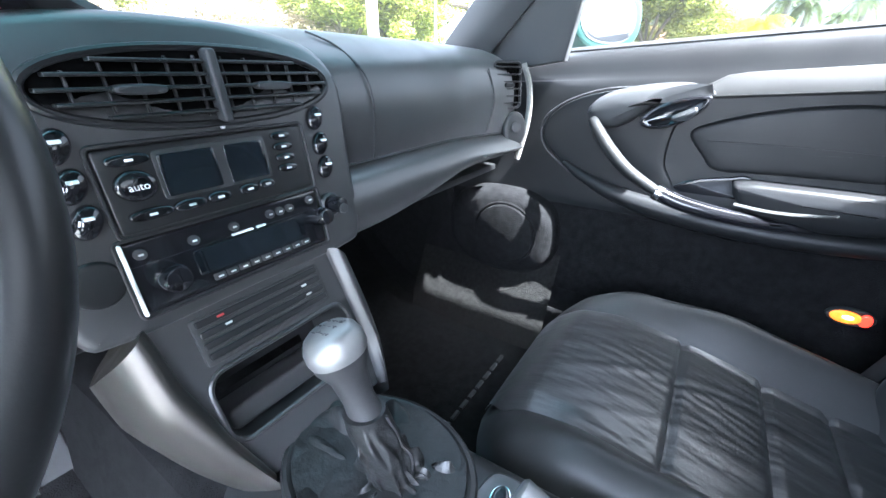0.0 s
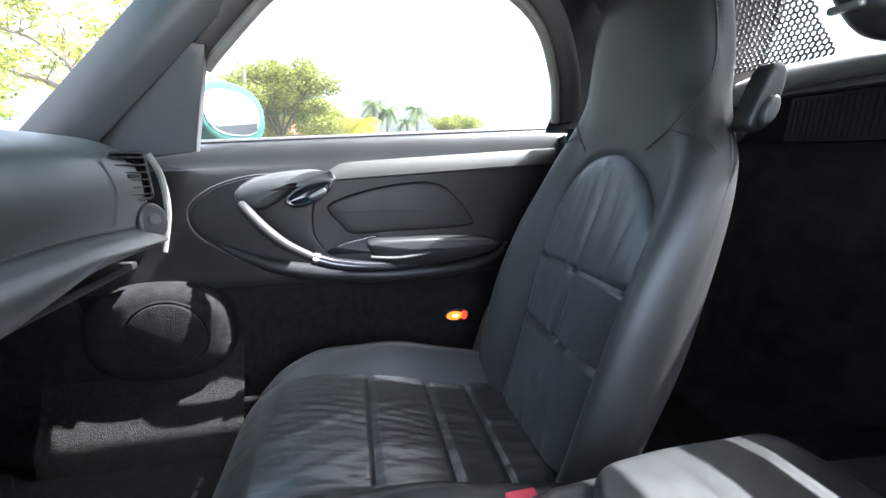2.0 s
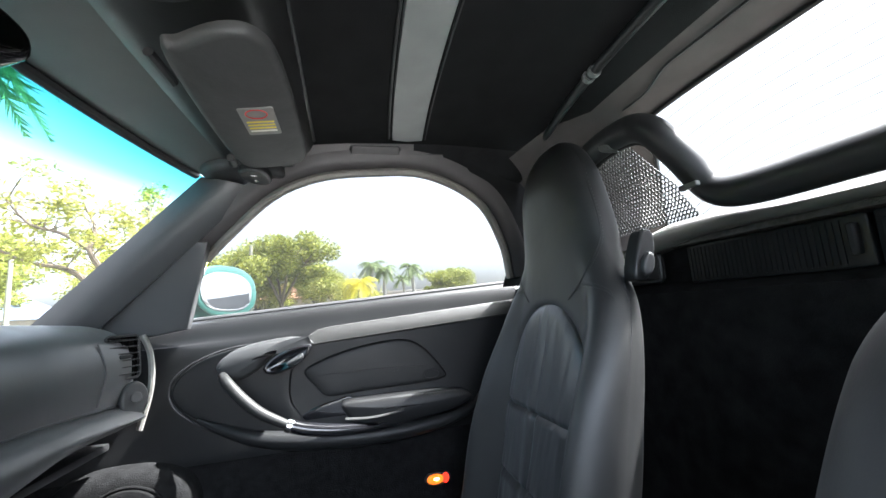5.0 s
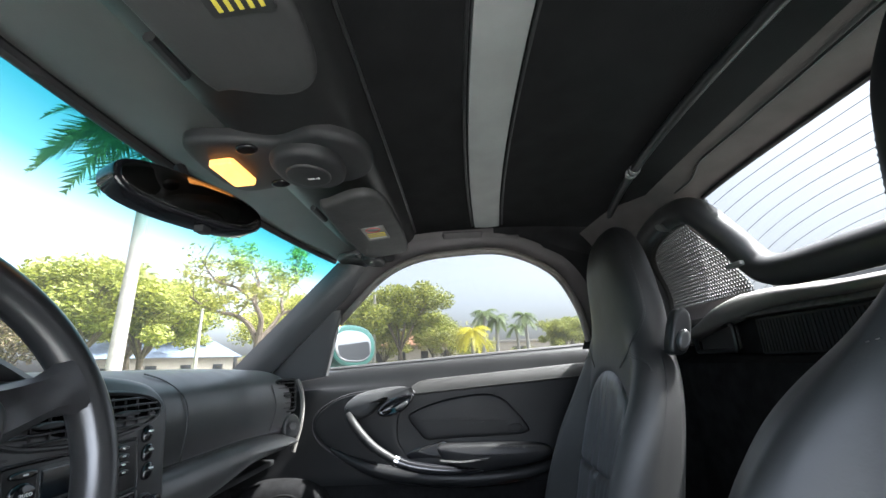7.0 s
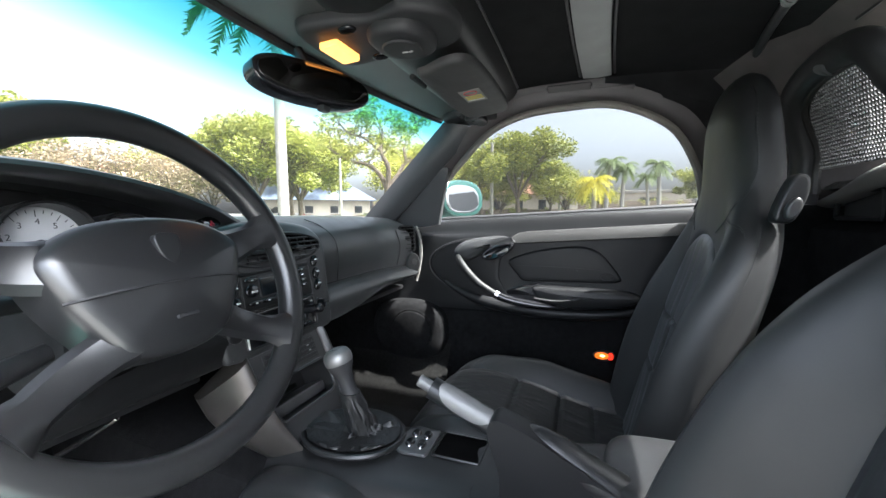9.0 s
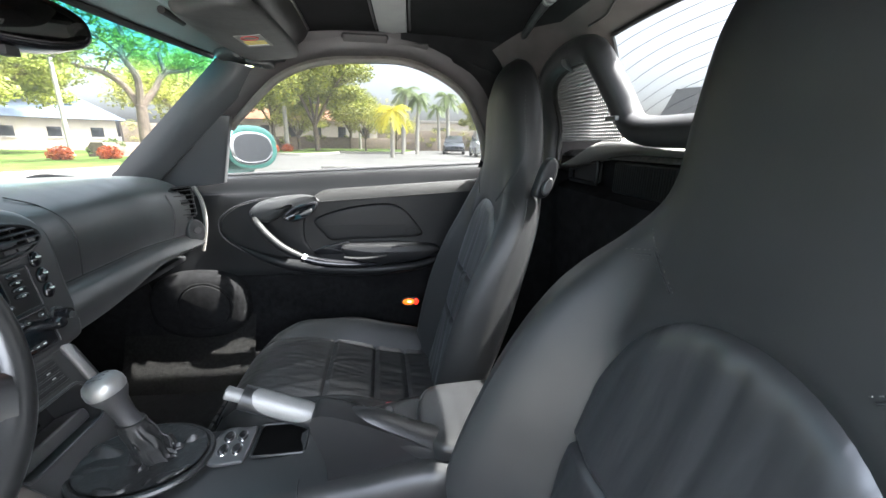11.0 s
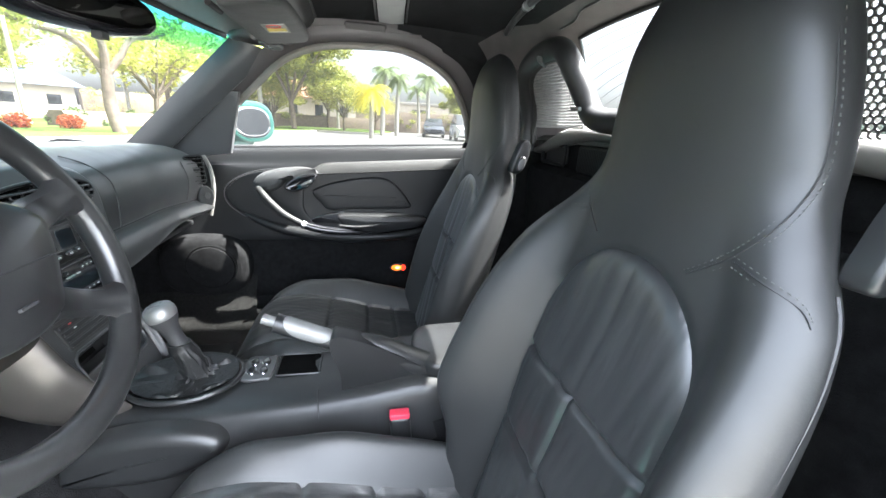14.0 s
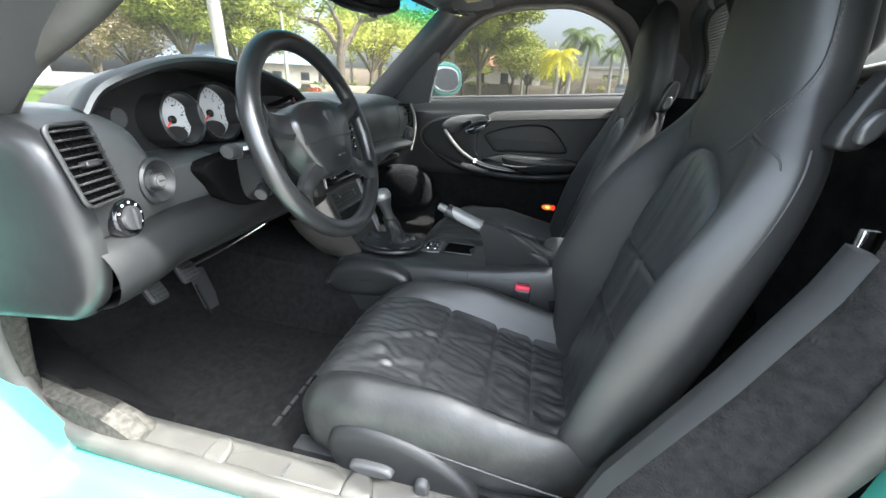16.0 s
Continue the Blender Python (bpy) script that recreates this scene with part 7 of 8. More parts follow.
seal_path = curve_pts([(-0.655, 0.16, 1.075), (-0.668, 0.30, 0.985), (-0.683, 0.44, 0.90), (-0.690, 0.56, 0.75), (-0.690, 0.655, 0.56), (-0.690, 0.68, 0.42), (-0.690, 0.64, 0.315), (-0.690, 0.54, 0.276), (-0.690, 0.3, 0.270), (-0.690, 0.0, 0.270), (-0.690, -0.25, 0.280), (-0.693, -0.40, 0.34), (-0.70, -0.50, 0.48), (-0.705, -0.56, 0.70), (-0.70, -0.56, 0.88)], 8)
tagged(link("door_seal", tube(seal_path, 0.021, 12), SEAL), "grey rubber seal round the open driver's doorway", "seal", kind="structure")
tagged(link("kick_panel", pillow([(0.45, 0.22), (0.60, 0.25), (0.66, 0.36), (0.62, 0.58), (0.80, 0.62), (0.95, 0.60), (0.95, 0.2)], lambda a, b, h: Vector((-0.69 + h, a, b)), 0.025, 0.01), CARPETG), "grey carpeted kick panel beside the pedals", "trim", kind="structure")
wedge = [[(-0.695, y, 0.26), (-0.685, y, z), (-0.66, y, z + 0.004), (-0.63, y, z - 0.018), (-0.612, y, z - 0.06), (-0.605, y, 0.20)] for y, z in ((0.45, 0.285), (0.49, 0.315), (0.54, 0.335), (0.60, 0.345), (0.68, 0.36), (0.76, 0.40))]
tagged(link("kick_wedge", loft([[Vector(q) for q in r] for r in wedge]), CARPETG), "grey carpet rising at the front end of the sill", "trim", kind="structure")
tagged(link("kick_panel", pillow([(0.50, 0.22), (0.55, 0.50), (0.62, 0.62), (0.80, 0.62), (0.95, 0.60), (0.95, 0.2)], lambda a, b, h: Vector((0.715 - h, a, b)), 0.025, 0.01), CARPET), "black carpeted kick panel beside the passenger footwell", "trim", kind="structure")
bm = loft([[(0.60 + 0.02 * sm(0.3, 0.62, y), y, 0.17), (0.625, y, 0.22), (0.665, y, 0.29), (0.70, y, 0.37), (0.716, y, 0.40)] for y in (0.64, 0.55, 0.45, 0.34, 0.24)], False)
tagged(link("footwell_side", bm, SIDECARPET), "dark carpeted side of the passenger footwell", "trim", kind="structure")
bm = loft([[(0.655, y, 0.17), (0.66, y, 0.250), (0.672, y, 0.274), (0.692, y, 0.282), (0.703, y, 0.296), (0.718, y, 0.335)] for y in (0.52, 0.36, 0.2, -0.2, -0.5)], False)
tagged(link("sill_trim", bm, CARPET), "black plastic sill trim beside the passenger seat", "sill", kind="structure")
# belt pillar trim and seat belt behind the driver's door
for s in (-1, 1):
    bt = thing("belt_pillar_trim", (s * 0.66, -0.45, 0.5), "dark padded pillar trim with a seat belt", "pillar trim", "belt pillar trims")
    rings = []
    for y, z, w in ((-0.31, 0.30, 0.010), (-0.355, 0.44, 0.012), (-0.445, 0.62, 0.012), (-0.495, 0.74, 0.010), (-0.507, 0.785, 0.006)):
        rings.append([(s * 0.655, y + w, z), (s * 0.635, y + w * 0.6, z), (s * 0.63, y, z), (s * 0.635, y - w * 0.6, z), (s * 0.655, y - w, z), (s * 0.674, y, z)])
    sub("belt_webbing", loft(rings), WEBBING, bt, "black seat belt webbing")
    a = curve_pts([(0.652, -0.325, 0.29), (0.655, -0.368, 0.44), (0.655, -0.458, 0.62), (0.655, -0.508, 0.74), (0.655, -0.525, 0.88)], 6)
    b = curve_pts([(0.69, -0.40, 0.31), (0.695, -0.50, 0.46), (0.70, -0.55, 0.62), (0.70, -0.562, 0.75), (0.70, -0.562, 0.89)], 6)
    sub("carpet", loft([[Vector((s * p.x, p.y, p.z)) for p in a], [Vector((s * (p.x + q.x) / 2 + s * 0.006, (p.y + q.y) / 2, p.z)) for p, q in zip(a, b)], [Vector((s * p.x, p.y, p.z)) for p in b]], False), PILLARCARPET, bt, "fuzzy charcoal carpet")
    sub("belt_tongue", box(s * 0.63 - 0.004, s * 0.63 + 0.004, -0.53, -0.515, 0.72, 0.80, 0.002), CHROME, bt, "bright metal belt tongue")

# ---- car body outside ----
body = thing("roadster", (0, 0, 0.15), "teal painted two-seat roadster with its soft top up", "car")
for s in (-1, 1):
    rings = []
    for y in (0.62, 0.3, 0.0, -0.3, -0.56):
        rings.append([(s * p.x, y, p.z) for p in curve_pts([(0.690, 0, 0.262), (0.735, 0, 0.262), (0.80, 0, 0.235), (0.83, 0, 0.19), (0.80, 0, 0.15), (0.66, 0, 0.14)], 4)])
    sub("rocker", loft(rings, False), PAINT, body, "teal sill panel")
    # front wing with its wheel arch, and the jamb in front of the door
    rings = []
    for k in range(25):
        y = 0.62 + 1.45 * k / 24
        dy = (y - 1.30) / 0.34
        low = 0.18 + (0.47 * math.sqrt(max(0, 1 - dy * dy)) if abs(dy) < 1 else 0)
        top = 0.80 - 0.16 * sm(0.6, 2.1, y)
        w = 0.87 - 0.10 * sm(1.5, 2.1, y)
        rings.append([(s * (w - 0.22), y, top + 0.035), (s * (w - 0.10), y, top + 0.03), (s * (w - 0.03), y, top - 0.04), (s * w, y, max(low, top - 0.22)), (s * w, y, low)])
    sub("front_wing", loft(rings, False), PAINT, body, "teal front wing")
    rings = []
    for k in range(25):
        y = -0.56 - 1.40 * k / 24
        dy = (y + 1.115) / 0.35
        low = 0.18 + (0.49 * math.sqrt(max(0, 1 - dy * dy)) if abs(dy) < 1 else 0)
        top = 0.885 - 0.10 * sm(-0.9, -2.0, y)
        w = 0.875 - 0.10 * sm(-1.4, -2.0, y)
        rings.append([(s * (w - 0.17), y, top + 0.0), (s * (w - 0.08), y, top - 0.012), (s * (w - 0.03), y, top - 0.06), (s * w, y, max(low, top - 0.26)), (s * w, y, low)])
    sub("rear_wing", loft(rings, False), PAINT, body, "teal rear wing")
    bm = loft([[(s * 0.69, -0.50, 0.27), (s * 0.71, -0.555, 0.50), (s * 0.71, -0.57, 0.70), (s * 0.705, -0.57, 0.885)], [(s * 0.80, -0.45, 0.22), (s * 0.86, -0.56, 0.50), (s * 0.875, -0.565, 0.65), (s * 0.845, -0.565, 0.85)]], False)
    sub("door_jamb", bm, PAINT, body, "teal door jamb")
    bm = loft([[(s * 0.695, 0.56, 0.27), (s * 0.695, 0.69, 0.42), (s * 0.695, 0.62, 0.62), (s * 0.69, 0.50, 0.84)], [(s * 0.80, 0.60, 0.22), (s * 0.87, 0.66, 0.42), (s * 0.87, 0.63, 0.62), (s * 0.84, 0.62, 0.79)]], False)
    sub("door_jamb", bm, PAINT, body, "teal door jamb")
rings = []
for k in range(13):
    y = 0.86 + 1.22 * k / 12
    z = 0.835 - 0.23 * sm(0.7, 2.3, y)
    w = 0.66 - 0.08 * sm(1.4, 2.1, y)
    rings.append([(w * u, y - 0.05 * u * u, z - 0.02 * (1 - u * u) * -1 - 0.01 * u * u) for u in (-1, -0.8, -0.5, 0, 0.5, 0.8, 1)])
sub("bonnet", loft(rings, False), PAINT, body, "teal bonnet")
sub("cowl", loft([[(x, 0.80 - 0.18 * (x / 0.68) ** 2, 0.842), (x, 0.90 - 0.18 * (x / 0.68) ** 2, 0.828), (x, 0.93 - 0.15 * (x / 0.68) ** 2, 0.80)] for x in [-0.68 + 0.136 * k for k in range(11)]], False), RUBBER, body, "black plastic cowl")
rings = []
for k in range(9):
    y = -1.06 - 0.95 * k / 8
    z = 0.925 - 0.16 * sm(-1.0, -2.0, y)
    rings.append([(0.70 * u, y, z - 0.025 * u * u) for u in (-1, -0.6, 0, 0.6, 1)])
sub("rear_deck", loft(rings, False), PAINT, body, "teal rear deck")
sub("front_bumper", loft([[(x, 2.06 - 0.18 * (x / 0.76) ** 2, 0.62), (x, 2.15 - 0.25 * (x / 0.8) ** 2, 0.50), (x, 2.14 - 0.25 * (x / 0.8) ** 2, 0.28), (x, 2.04 - 0.2 * (x / 0.8) ** 2, 0.18)] for x in [-0.76 + 0.152 * k for k in range(11)]], False), PAINT, body, "teal front bumper")
sub("rear_bumper", loft([[(x, -1.96 + 0.14 * (x / 0.76) ** 2, 0.79), (x, -2.06 + 0.2 * (x / 0.8) ** 2, 0.62), (x, -2.06 + 0.2 * (x / 0.8) ** 2, 0.32), (x, -1.98 + 0.2 * (x / 0.8) ** 2, 0.20)] for x in [-0.76 + 0.152 * k for k in range(11)]], False), PAINT, body, "teal rear bumper")
for s in (-1, 1):
    for y, r in ((1.30, 0.315), (-1.115, 0.32)):
        m = Matrix.Translation((s * 0.76, y, r)) @ Matrix.Rotation(s * math.pi / 2, 4, 'Y')
        wh = sub("wheel", lathe([(r * 0.66, -0.10), (r * 0.93, -0.11), (r, -0.08), (r, 0.08), (r * 0.93, 0.105), (r * 0.66, 0.09)], m, 48), RUBBER, body, "black tyre")
        sub("rim", lathe([(r * 0.67, 0.09), (r * 0.62, 0.07), (r * 0.22, 0.055), (r * 0.18, 0.07), (0.01, 0.07)], m, 40), SILVER, wh, "silver wheel rim")
# driver's door, swung wide open
dd = thing("driver_door", (-0.77, 0.66, 0.22), "open teal driver's door with a black inner panel", "car door")
DH, DD, DN = Vector((-0.775, 0.68, 0)), Vector((-0.87, -0.49, 0)), Vector((0.49, -0.87, 0))
dpt = lambda a, b, h: DH + DD * a + DN * h + Vector((0, 0, b))
sub("shell", pillow([(0.0, 0.22), (0.02, 0.72), (0.06, 0.84), (0.50, 0.87), (0.98, 0.885), (1.04, 0.62), (0.99, 0.36), (0.90, 0.24), (0.5, 0.20)], dpt, 0.0, 0.02, back=-0.09), PAINT, dd, "teal door shell")
sub("inner_panel", pillow([(0.03, 0.26), (0.05, 0.70), (0.08, 0.83), (0.50, 0.86), (0.95, 0.87), (1.0, 0.62), (0.95, 0.38), (0.88, 0.28), (0.5, 0.24)], dpt, 0.035, 0.015, back=-0.004), DOORVINYL, dd, "black inner door panel")
sub("armrest", pillow([(0.30, 0.60), (0.40, 0.635), (0.75, 0.625), (0.78, 0.60), (0.55, 0.575)], dpt, 0.08, 0.012, back=0.03), DOORVINYL, dd)
dw = sub("window_pane", loft([[dpt(0.12 + 0.83 * k / 10, 0.84, -0.03) for k in range(11)], [dpt(0.12 + 0.83 * k / 10, 0.86 + 0.33 * math.sin(math.pi * (0.12 + 0.80 * k / 10)) ** 0.7, -0.03) for k in range(11)]], False), CLEAR, dd, "raised clear side window")
dw.visible_shadow = False
# outside mirror
om = thing("wing_mirror", (0.90, 0.27, 0.93), "teal door mirror outside the passenger window", "wing mirror")
mm = frame_on(Vector((0.962, 0.268, 0.942)), (0.93, -0.36, 0), (0, 0.07, 1))
sub("shell", pillow(oval(0, 0, 0.136, 0.078, 36, 2.5), (lambda mm: lambda a, b, h: mm @ Vector((a * (1 - 0.6 * max(0, -h) / 0.09), b * (1 - 0.6 * max(0, -h) / 0.09), h)))(mm), 0.006, 0.008, ctrl=False, back=-0.09), PAINT, om, "teal mirror shell")
sub("glass", pillow(oval(-0.010, -0.003, 0.112, 0.058, 36, 2.5), on(mm), 0.0085, 0.001, ctrl=False, back=0.003), MIRROR, om, "mirror glass")
sub("foot", pillow([(-0.09, -0.02), (-0.02, -0.03), (0.02, -0.085), (-0.11, -0.095), (-0.14, -0.05)], on(mm), -0.02, 0.006, back=-0.06), PAINT, om, "teal mirror foot")

# ---- surroundings ----
rng = random.Random(7)


def leaf_cloud(centres, n, size, spread, rnd):
    """Many small leaf blades round the given centres."""
    vs, fs = [], []
    for _ in range(n):
        c, r = rnd.choice(centres)
        d = Vector((rnd.gauss(0, 1), rnd.gauss(0, 1), rnd.gauss(0, 1)))
        d = d.normalized() * r * spread * rnd.random() ** 0.45
        p = Vector(c) + Vector((d.x, d.y, d.z * 0.75))
        a = Vector((rnd.gauss(0, 1), rnd.gauss(0, 1), rnd.gauss(0, 0.6))).normalized()
        b = a.orthogonal().normalized()
        if rnd.random() < 0.5:
            b = a.cross(b)
        s = size * (0.6 + 0.8 * rnd.random())
        k = len(vs)
        vs += [p - a * s, p + b * s * 0.45, p + a * s, p - b * s * 0.45]
        fs.append((k, k + 1, k + 2, k + 3))
    return vs, fs


def pydata(name, vs, fs, material, parent, label=""):
    me = bpy.data.meshes.new(name)
    me.from_pydata([tuple(v) for v in vs], [], fs)
    me.materials.append(material)
    ob = new(name, me)
    ob.parent = parent
    if label:
        tagged(ob, label)
    return ob


def tree(name, height, spread, leaves, material, seed, label, lean=0.3, size=0.13):
    """A spreading tree: forked trunk, limbs, and a loose crown of many leaves."""
    rnd = random.Random(seed)
    ob = thing(name, (0, 0, 0), label, "tree")
    fork = height * 0.28
    bm = tube(curve_pts([(0, 0, -0.1), (0.05, 0.03, fork * 0.5), (0.0, 0.1, fork)], 4), lambda t: height * (0.030 - 0.008 * t), 10)
    centres = []
    for k in range(7):
        q = 2 * math.pi * k / 7 + rnd.uniform(-0.3, 0.3)
        r = spread * rnd.uniform(0.45, 0.85)
        h = height * rnd.uniform(0.62, 0.88)
        end = Vector((r * math.cos(q), r * math.sin(q), h))
        mid = Vector((end.x * 0.45 + rnd.uniform(-.3, .3), end.y * 0.45 + rnd.uniform(-.3, .3), fork + (h - fork) * 0.55))
        path = curve_pts([(0, 0.1, fork * 0.95), mid, end], 5)
        tube(path, lambda t: height * (0.016 - 0.012 * t), 7, bm=bm)
        centres.append((end, spread * rnd.uniform(0.26, 0.42)))
        for j in range(3):
            e2 = mid.lerp(end, rnd.uniform(0.2, 0.8)) + Vector((rnd.uniform(-1, 1) * spread * 0.4, rnd.uniform(-1, 1) * spread * 0.4, rnd.uniform(0.0, 0.22) * height))
            tube([mid.lerp(end, 0.3), mid.lerp(e2, 0.6) + Vector((0, 0, 0.1)), e2], lambda t: height * (0.007 - 0.005 * t), 5, bm=bm)
            centres.append((e2, spread * rnd.uniform(0.16, 0.30)))
    for k in range(24):
        q, rr, h = rnd.uniform(0, 2 * math.pi), spread * rnd.uniform(0.15, 0.95), rnd.random()
        centres.append((Vector((rr * math.cos(q), rr * math.sin(q), height * (0.44 + 0.50 * h * (1 - 0.6 * (rr / spread) ** 2)))), spread * rnd.uniform(0.15, 0.27)))
    part("trunk", bm, BARK, ob)
    vs, fs = leaf_cloud(centres, leaves, size, 1.0, rnd)
    pydata("crown", vs, fs, material, ob)
    return ob


def palm(name, height, material, seed, label, frond=1.9, n=22):
    rnd = random.Random(seed)
    ob = thing(name, (0, 0, 0), label, "palm")
    top = Vector((rnd.uniform(-0.3, 0.3), rnd.uniform(-0.3, 0.3), height))
    part("trunk", tube(curve_pts([(0, 0, -0.1), (top.x * 0.3, top.y * 0.3, height * 0.5), top], 6), lambda t: 0.19 - 0.05 * t, 12), PALMBARK, ob)
    vs, fs = [], []
    for k in range(n):
        q = 2 * math.pi * k / n * 2.39 + rnd.uniform(-0.2, 0.2)
        up = rnd.uniform(-0.4, 0.9)
        d = Vector((math.cos(q), math.sin(q), 0))
        m = 30
        rib = [top + d * frond * t + Vector((0, 0, frond * (up * t - 0.85 * t * t))) for t in [j / m for j in range(m + 1)]]
        for j in range(2, m + 1):
            for s in (-1, 1):
                side = Vector((-d.y, d.x, 0)) * s
                l = frond * 0.40 * math.sin(math.pi * (0.14 + 0.80 * j / m)) * rnd.uniform(0.8, 1.15)
                p = rib[j]
                tip = p + side * l * rnd.uniform(0.6, 0.9) + d * l * 0.55 + Vector((0, 0, -l * rnd.uniform(0.35, 0.8)))
                w = (rib[j] - rib[j - 1]) * 0.5
                i = len(vs)
                vs += [p - w, p + w, tip]
                fs.append((i, i + 1, i + 2))
    pydata("fronds", vs, fs, material, ob)
    return ob


def place(ob, spots, group):
    """The first spot for the thing itself, the rest for copies: (x, y, turn, size)."""
    tagged(ob, group=group)
    made = []
    for k, (x, y, q, s) in enumerate(spots):
        m = Matrix.Translation((x, y, 0)) @ Matrix.Rotation(radians(q), 4, 'Z') @ Matrix.Scale(s, 4)
        if k == 0:
            first = m
        else:
            made.append(copy_thing(ob, m))
            made[-1].scale = (s, s, s)
    ob.matrix_basis = first
    return made


oak = tree("shade_tree", 7.5, 4.2, 21000, LEAF, 3, "broad green shade tree at the edge of the car park", size=0.13)
place(oak, [(31, 4.7, 0, 0.98), (38, 9.5, 70, 0.95), (41, 3.0, 150, 0.8), (17, 17.5, 200, 0.85), (24, 21, 40, 0.95), (12, 34, 260, 1.1), (0, 40, 120, 1.1), (44, 18, 100, 1.2), (-14, 40, 20, 1.15), (46, -12, 220, 0.75), (33, 27, 10, 1.1), (19.5, 16.5, 300, 0.8)], "trees round the car park")
open_tree = tree("forked_tree", 6.8, 4.8, 5200, LEAFY, 11, "open forked tree with bare limbs and yellow-green leaves", size=0.14)
place(open_tree, [(20, 27, 160, 0.9), (33, 1.2, 250, 0.6), (34, 6.6, 20, 0.6), (38, -1.5, 80, 0.5), (24, 10.5, 120, 0.8)], "trees round the car park")
def gnarled_tree(at, turn, label):
    """A dark forked tree with long winding limbs and a thin veil of leaves at their ends."""
    rnd = random.Random(31)
    ob = thing("gnarled_tree", (0, 0, 0), label, "tree", "trees round the car park")
    bm = tube(curve_pts([(0.15, 0, -0.1), (0.0, 0.05, 0.9), (0.03, 0, 1.95)], 6), lambda t: 0.21 - 0.05 * t, 12)
    centres = []
    limbs = [[(0, 0, 1.9), (-0.35, 0.2, 2.6), (-0.9, 0.3, 3.0), (-1.7, 0.1, 3.15), (-2.5, 0.3, 3.7)],
             [(0, 0, 1.9), (0.05, -0.2, 2.8), (-0.25, -0.3, 3.5), (-0.15, 0.1, 4.3), (-0.5, 0.4, 5.2)],
             [(0, 0, 1.9), (0.45, 0.1, 2.5), (0.85, 0.3, 3.1), (1.6, 0.2, 3.3), (2.5, 0.0, 4.0)],
             [(-0.25, -0.3, 3.5), (-0.9, -0.2, 4.0), (-1.6, -0.5, 4.2), (-2.2, -0.6, 5.0)],
             [(0.85, 0.3, 3.1), (0.8, 0.6, 3.9), (1.3, 0.8, 4.6), (1.2, 0.5, 5.3)]]
    for n, limb in enumerate(limbs):
        path = curve_pts(limb, 7)
        tube(path, lambda t: (0.125 if n < 3 else 0.07) - (0.095 if n < 3 else 0.05) * t, 8, bm=bm)
        for k in range(9):
            p = path[int(len(path) * (0.42 + 0.06 * k))]
            e2 = p + Vector((rnd.uniform(-0.9, 0.9), rnd.uniform(-0.9, 0.9), rnd.uniform(0.0, 1.1)))
            m = p.lerp(e2, 0.5) + Vector((rnd.uniform(-.2, .2), rnd.uniform(-.2, .2), rnd.uniform(-.1, .25)))
            tube(curve_pts([p, m, e2], 4), lambda t: 0.028 - 0.022 * t, 5, bm=bm)
            centres.append((e2, rnd.uniform(0.35, 0.6)))
        centres.append((path[-1], 0.7))
    part("trunk", bm, BARK, ob, "grey winding trunk and limbs")
    vs, fs = leaf_cloud(centres, 4200, 0.085, 1.0, rnd)
    pydata("crown", vs, fs, LEAFY, ob)
    ob.matrix_basis = Matrix.Translation(at) @ Matrix.Rotation(radians(turn), 4, 'Z')


gnarled_tree((14.6, 7.8, 0), -62, "dark winding forked tree with thin yellow-green leaves")
dry = tree("bare_tree", 5.0, 3.4, 5200, DRYTWIG, 23, "leafless pinkish bushy tree", size=0.10)
place(dry, [(14.0, 19.5, 0, 0.80), (11.0, 22, 90, 0.85), (17, 21, 200, 0.85), (7, 25, 60, 0.9), (1, 26, 140, 0.9)], "bare trees beyond the windscreen")
p1 = palm("royal_palm", 9.2, FROND, 5, "tall royal palm with a pale trunk", 2.5, 40)
place(p1, [(9.9, 9.2, 0, 1.0), (45, 22, 70, 0.9)], "palms round the car park")
p2 = palm("yellow_palm", 3.6, FRONDY, 9, "low palm with bright yellow-green fronds", 1.5, 22)
place(p2, [(24.0, -0.75, 0, 0.78), (3.0, 14.0, 40, 0.9)], "yellow palms")
p3 = palm("sabal_palm", 5.0, FROND, 15, "small green palm far across the car park", 1.3, 22)
place(p3, [(30.0, -1.7, 0, 0.92), (36.0, -6.1, 60, 1.0), (30.5, -2.8, 20, 0.86), (47, -13, 0, 1.1), (42.5, -6.2, 90, 0.9)], "palms round the car park")


def hedge(x0, y0, x1, y1, h, w, n, material, seed, label):
    rnd = random.Random(seed)
    ob = thing("hedge", ((x0 + x1) / 2, (y0 + y1) / 2, 0), label, "hedge", "hedges")
    L = math.hypot(x1 - x0, y1 - y0)
    d = Vector(((x1 - x0) / L, (y1 - y0) / L, 0))
    side = Vector((-d.y, d.x, 0))
    core = loft([[d * t + side * w * 0.36 * c + Vector((0, 0, h * 0.82 * z)) for c, z in ((-1, 0), (-1, 0.7), (-0.6, 1), (0.6, 1), (1, 0.7), (1, 0))] for t in (-L / 2, 0, L / 2)])
    part("branches", core, BARK, ob)
    vs, fs = leaf_cloud([(d * rnd.uniform(-L / 2, L / 2) + side * rnd.uniform(-w, w) * 0.4 + Vector((0, 0, h * rnd.uniform(0.15, 0.85))), h * 0.28) for _ in range(int(L * 3) + 4)], n, 0.10, 1.0, rnd)
    pydata("leaves", vs, fs, material, ob)
    return ob


hedge(17.5, 11.2, 24, 9.5, 0.9, 1.2, 6000, LEAFDARK, 1, "clipped dark green hedge behind the lawn")
hedge(-12, 22, 8, 21.5, 1.0, 1.2, 6000, LEAFDARK, 2, "clipped dark green hedge beyond the kerb")
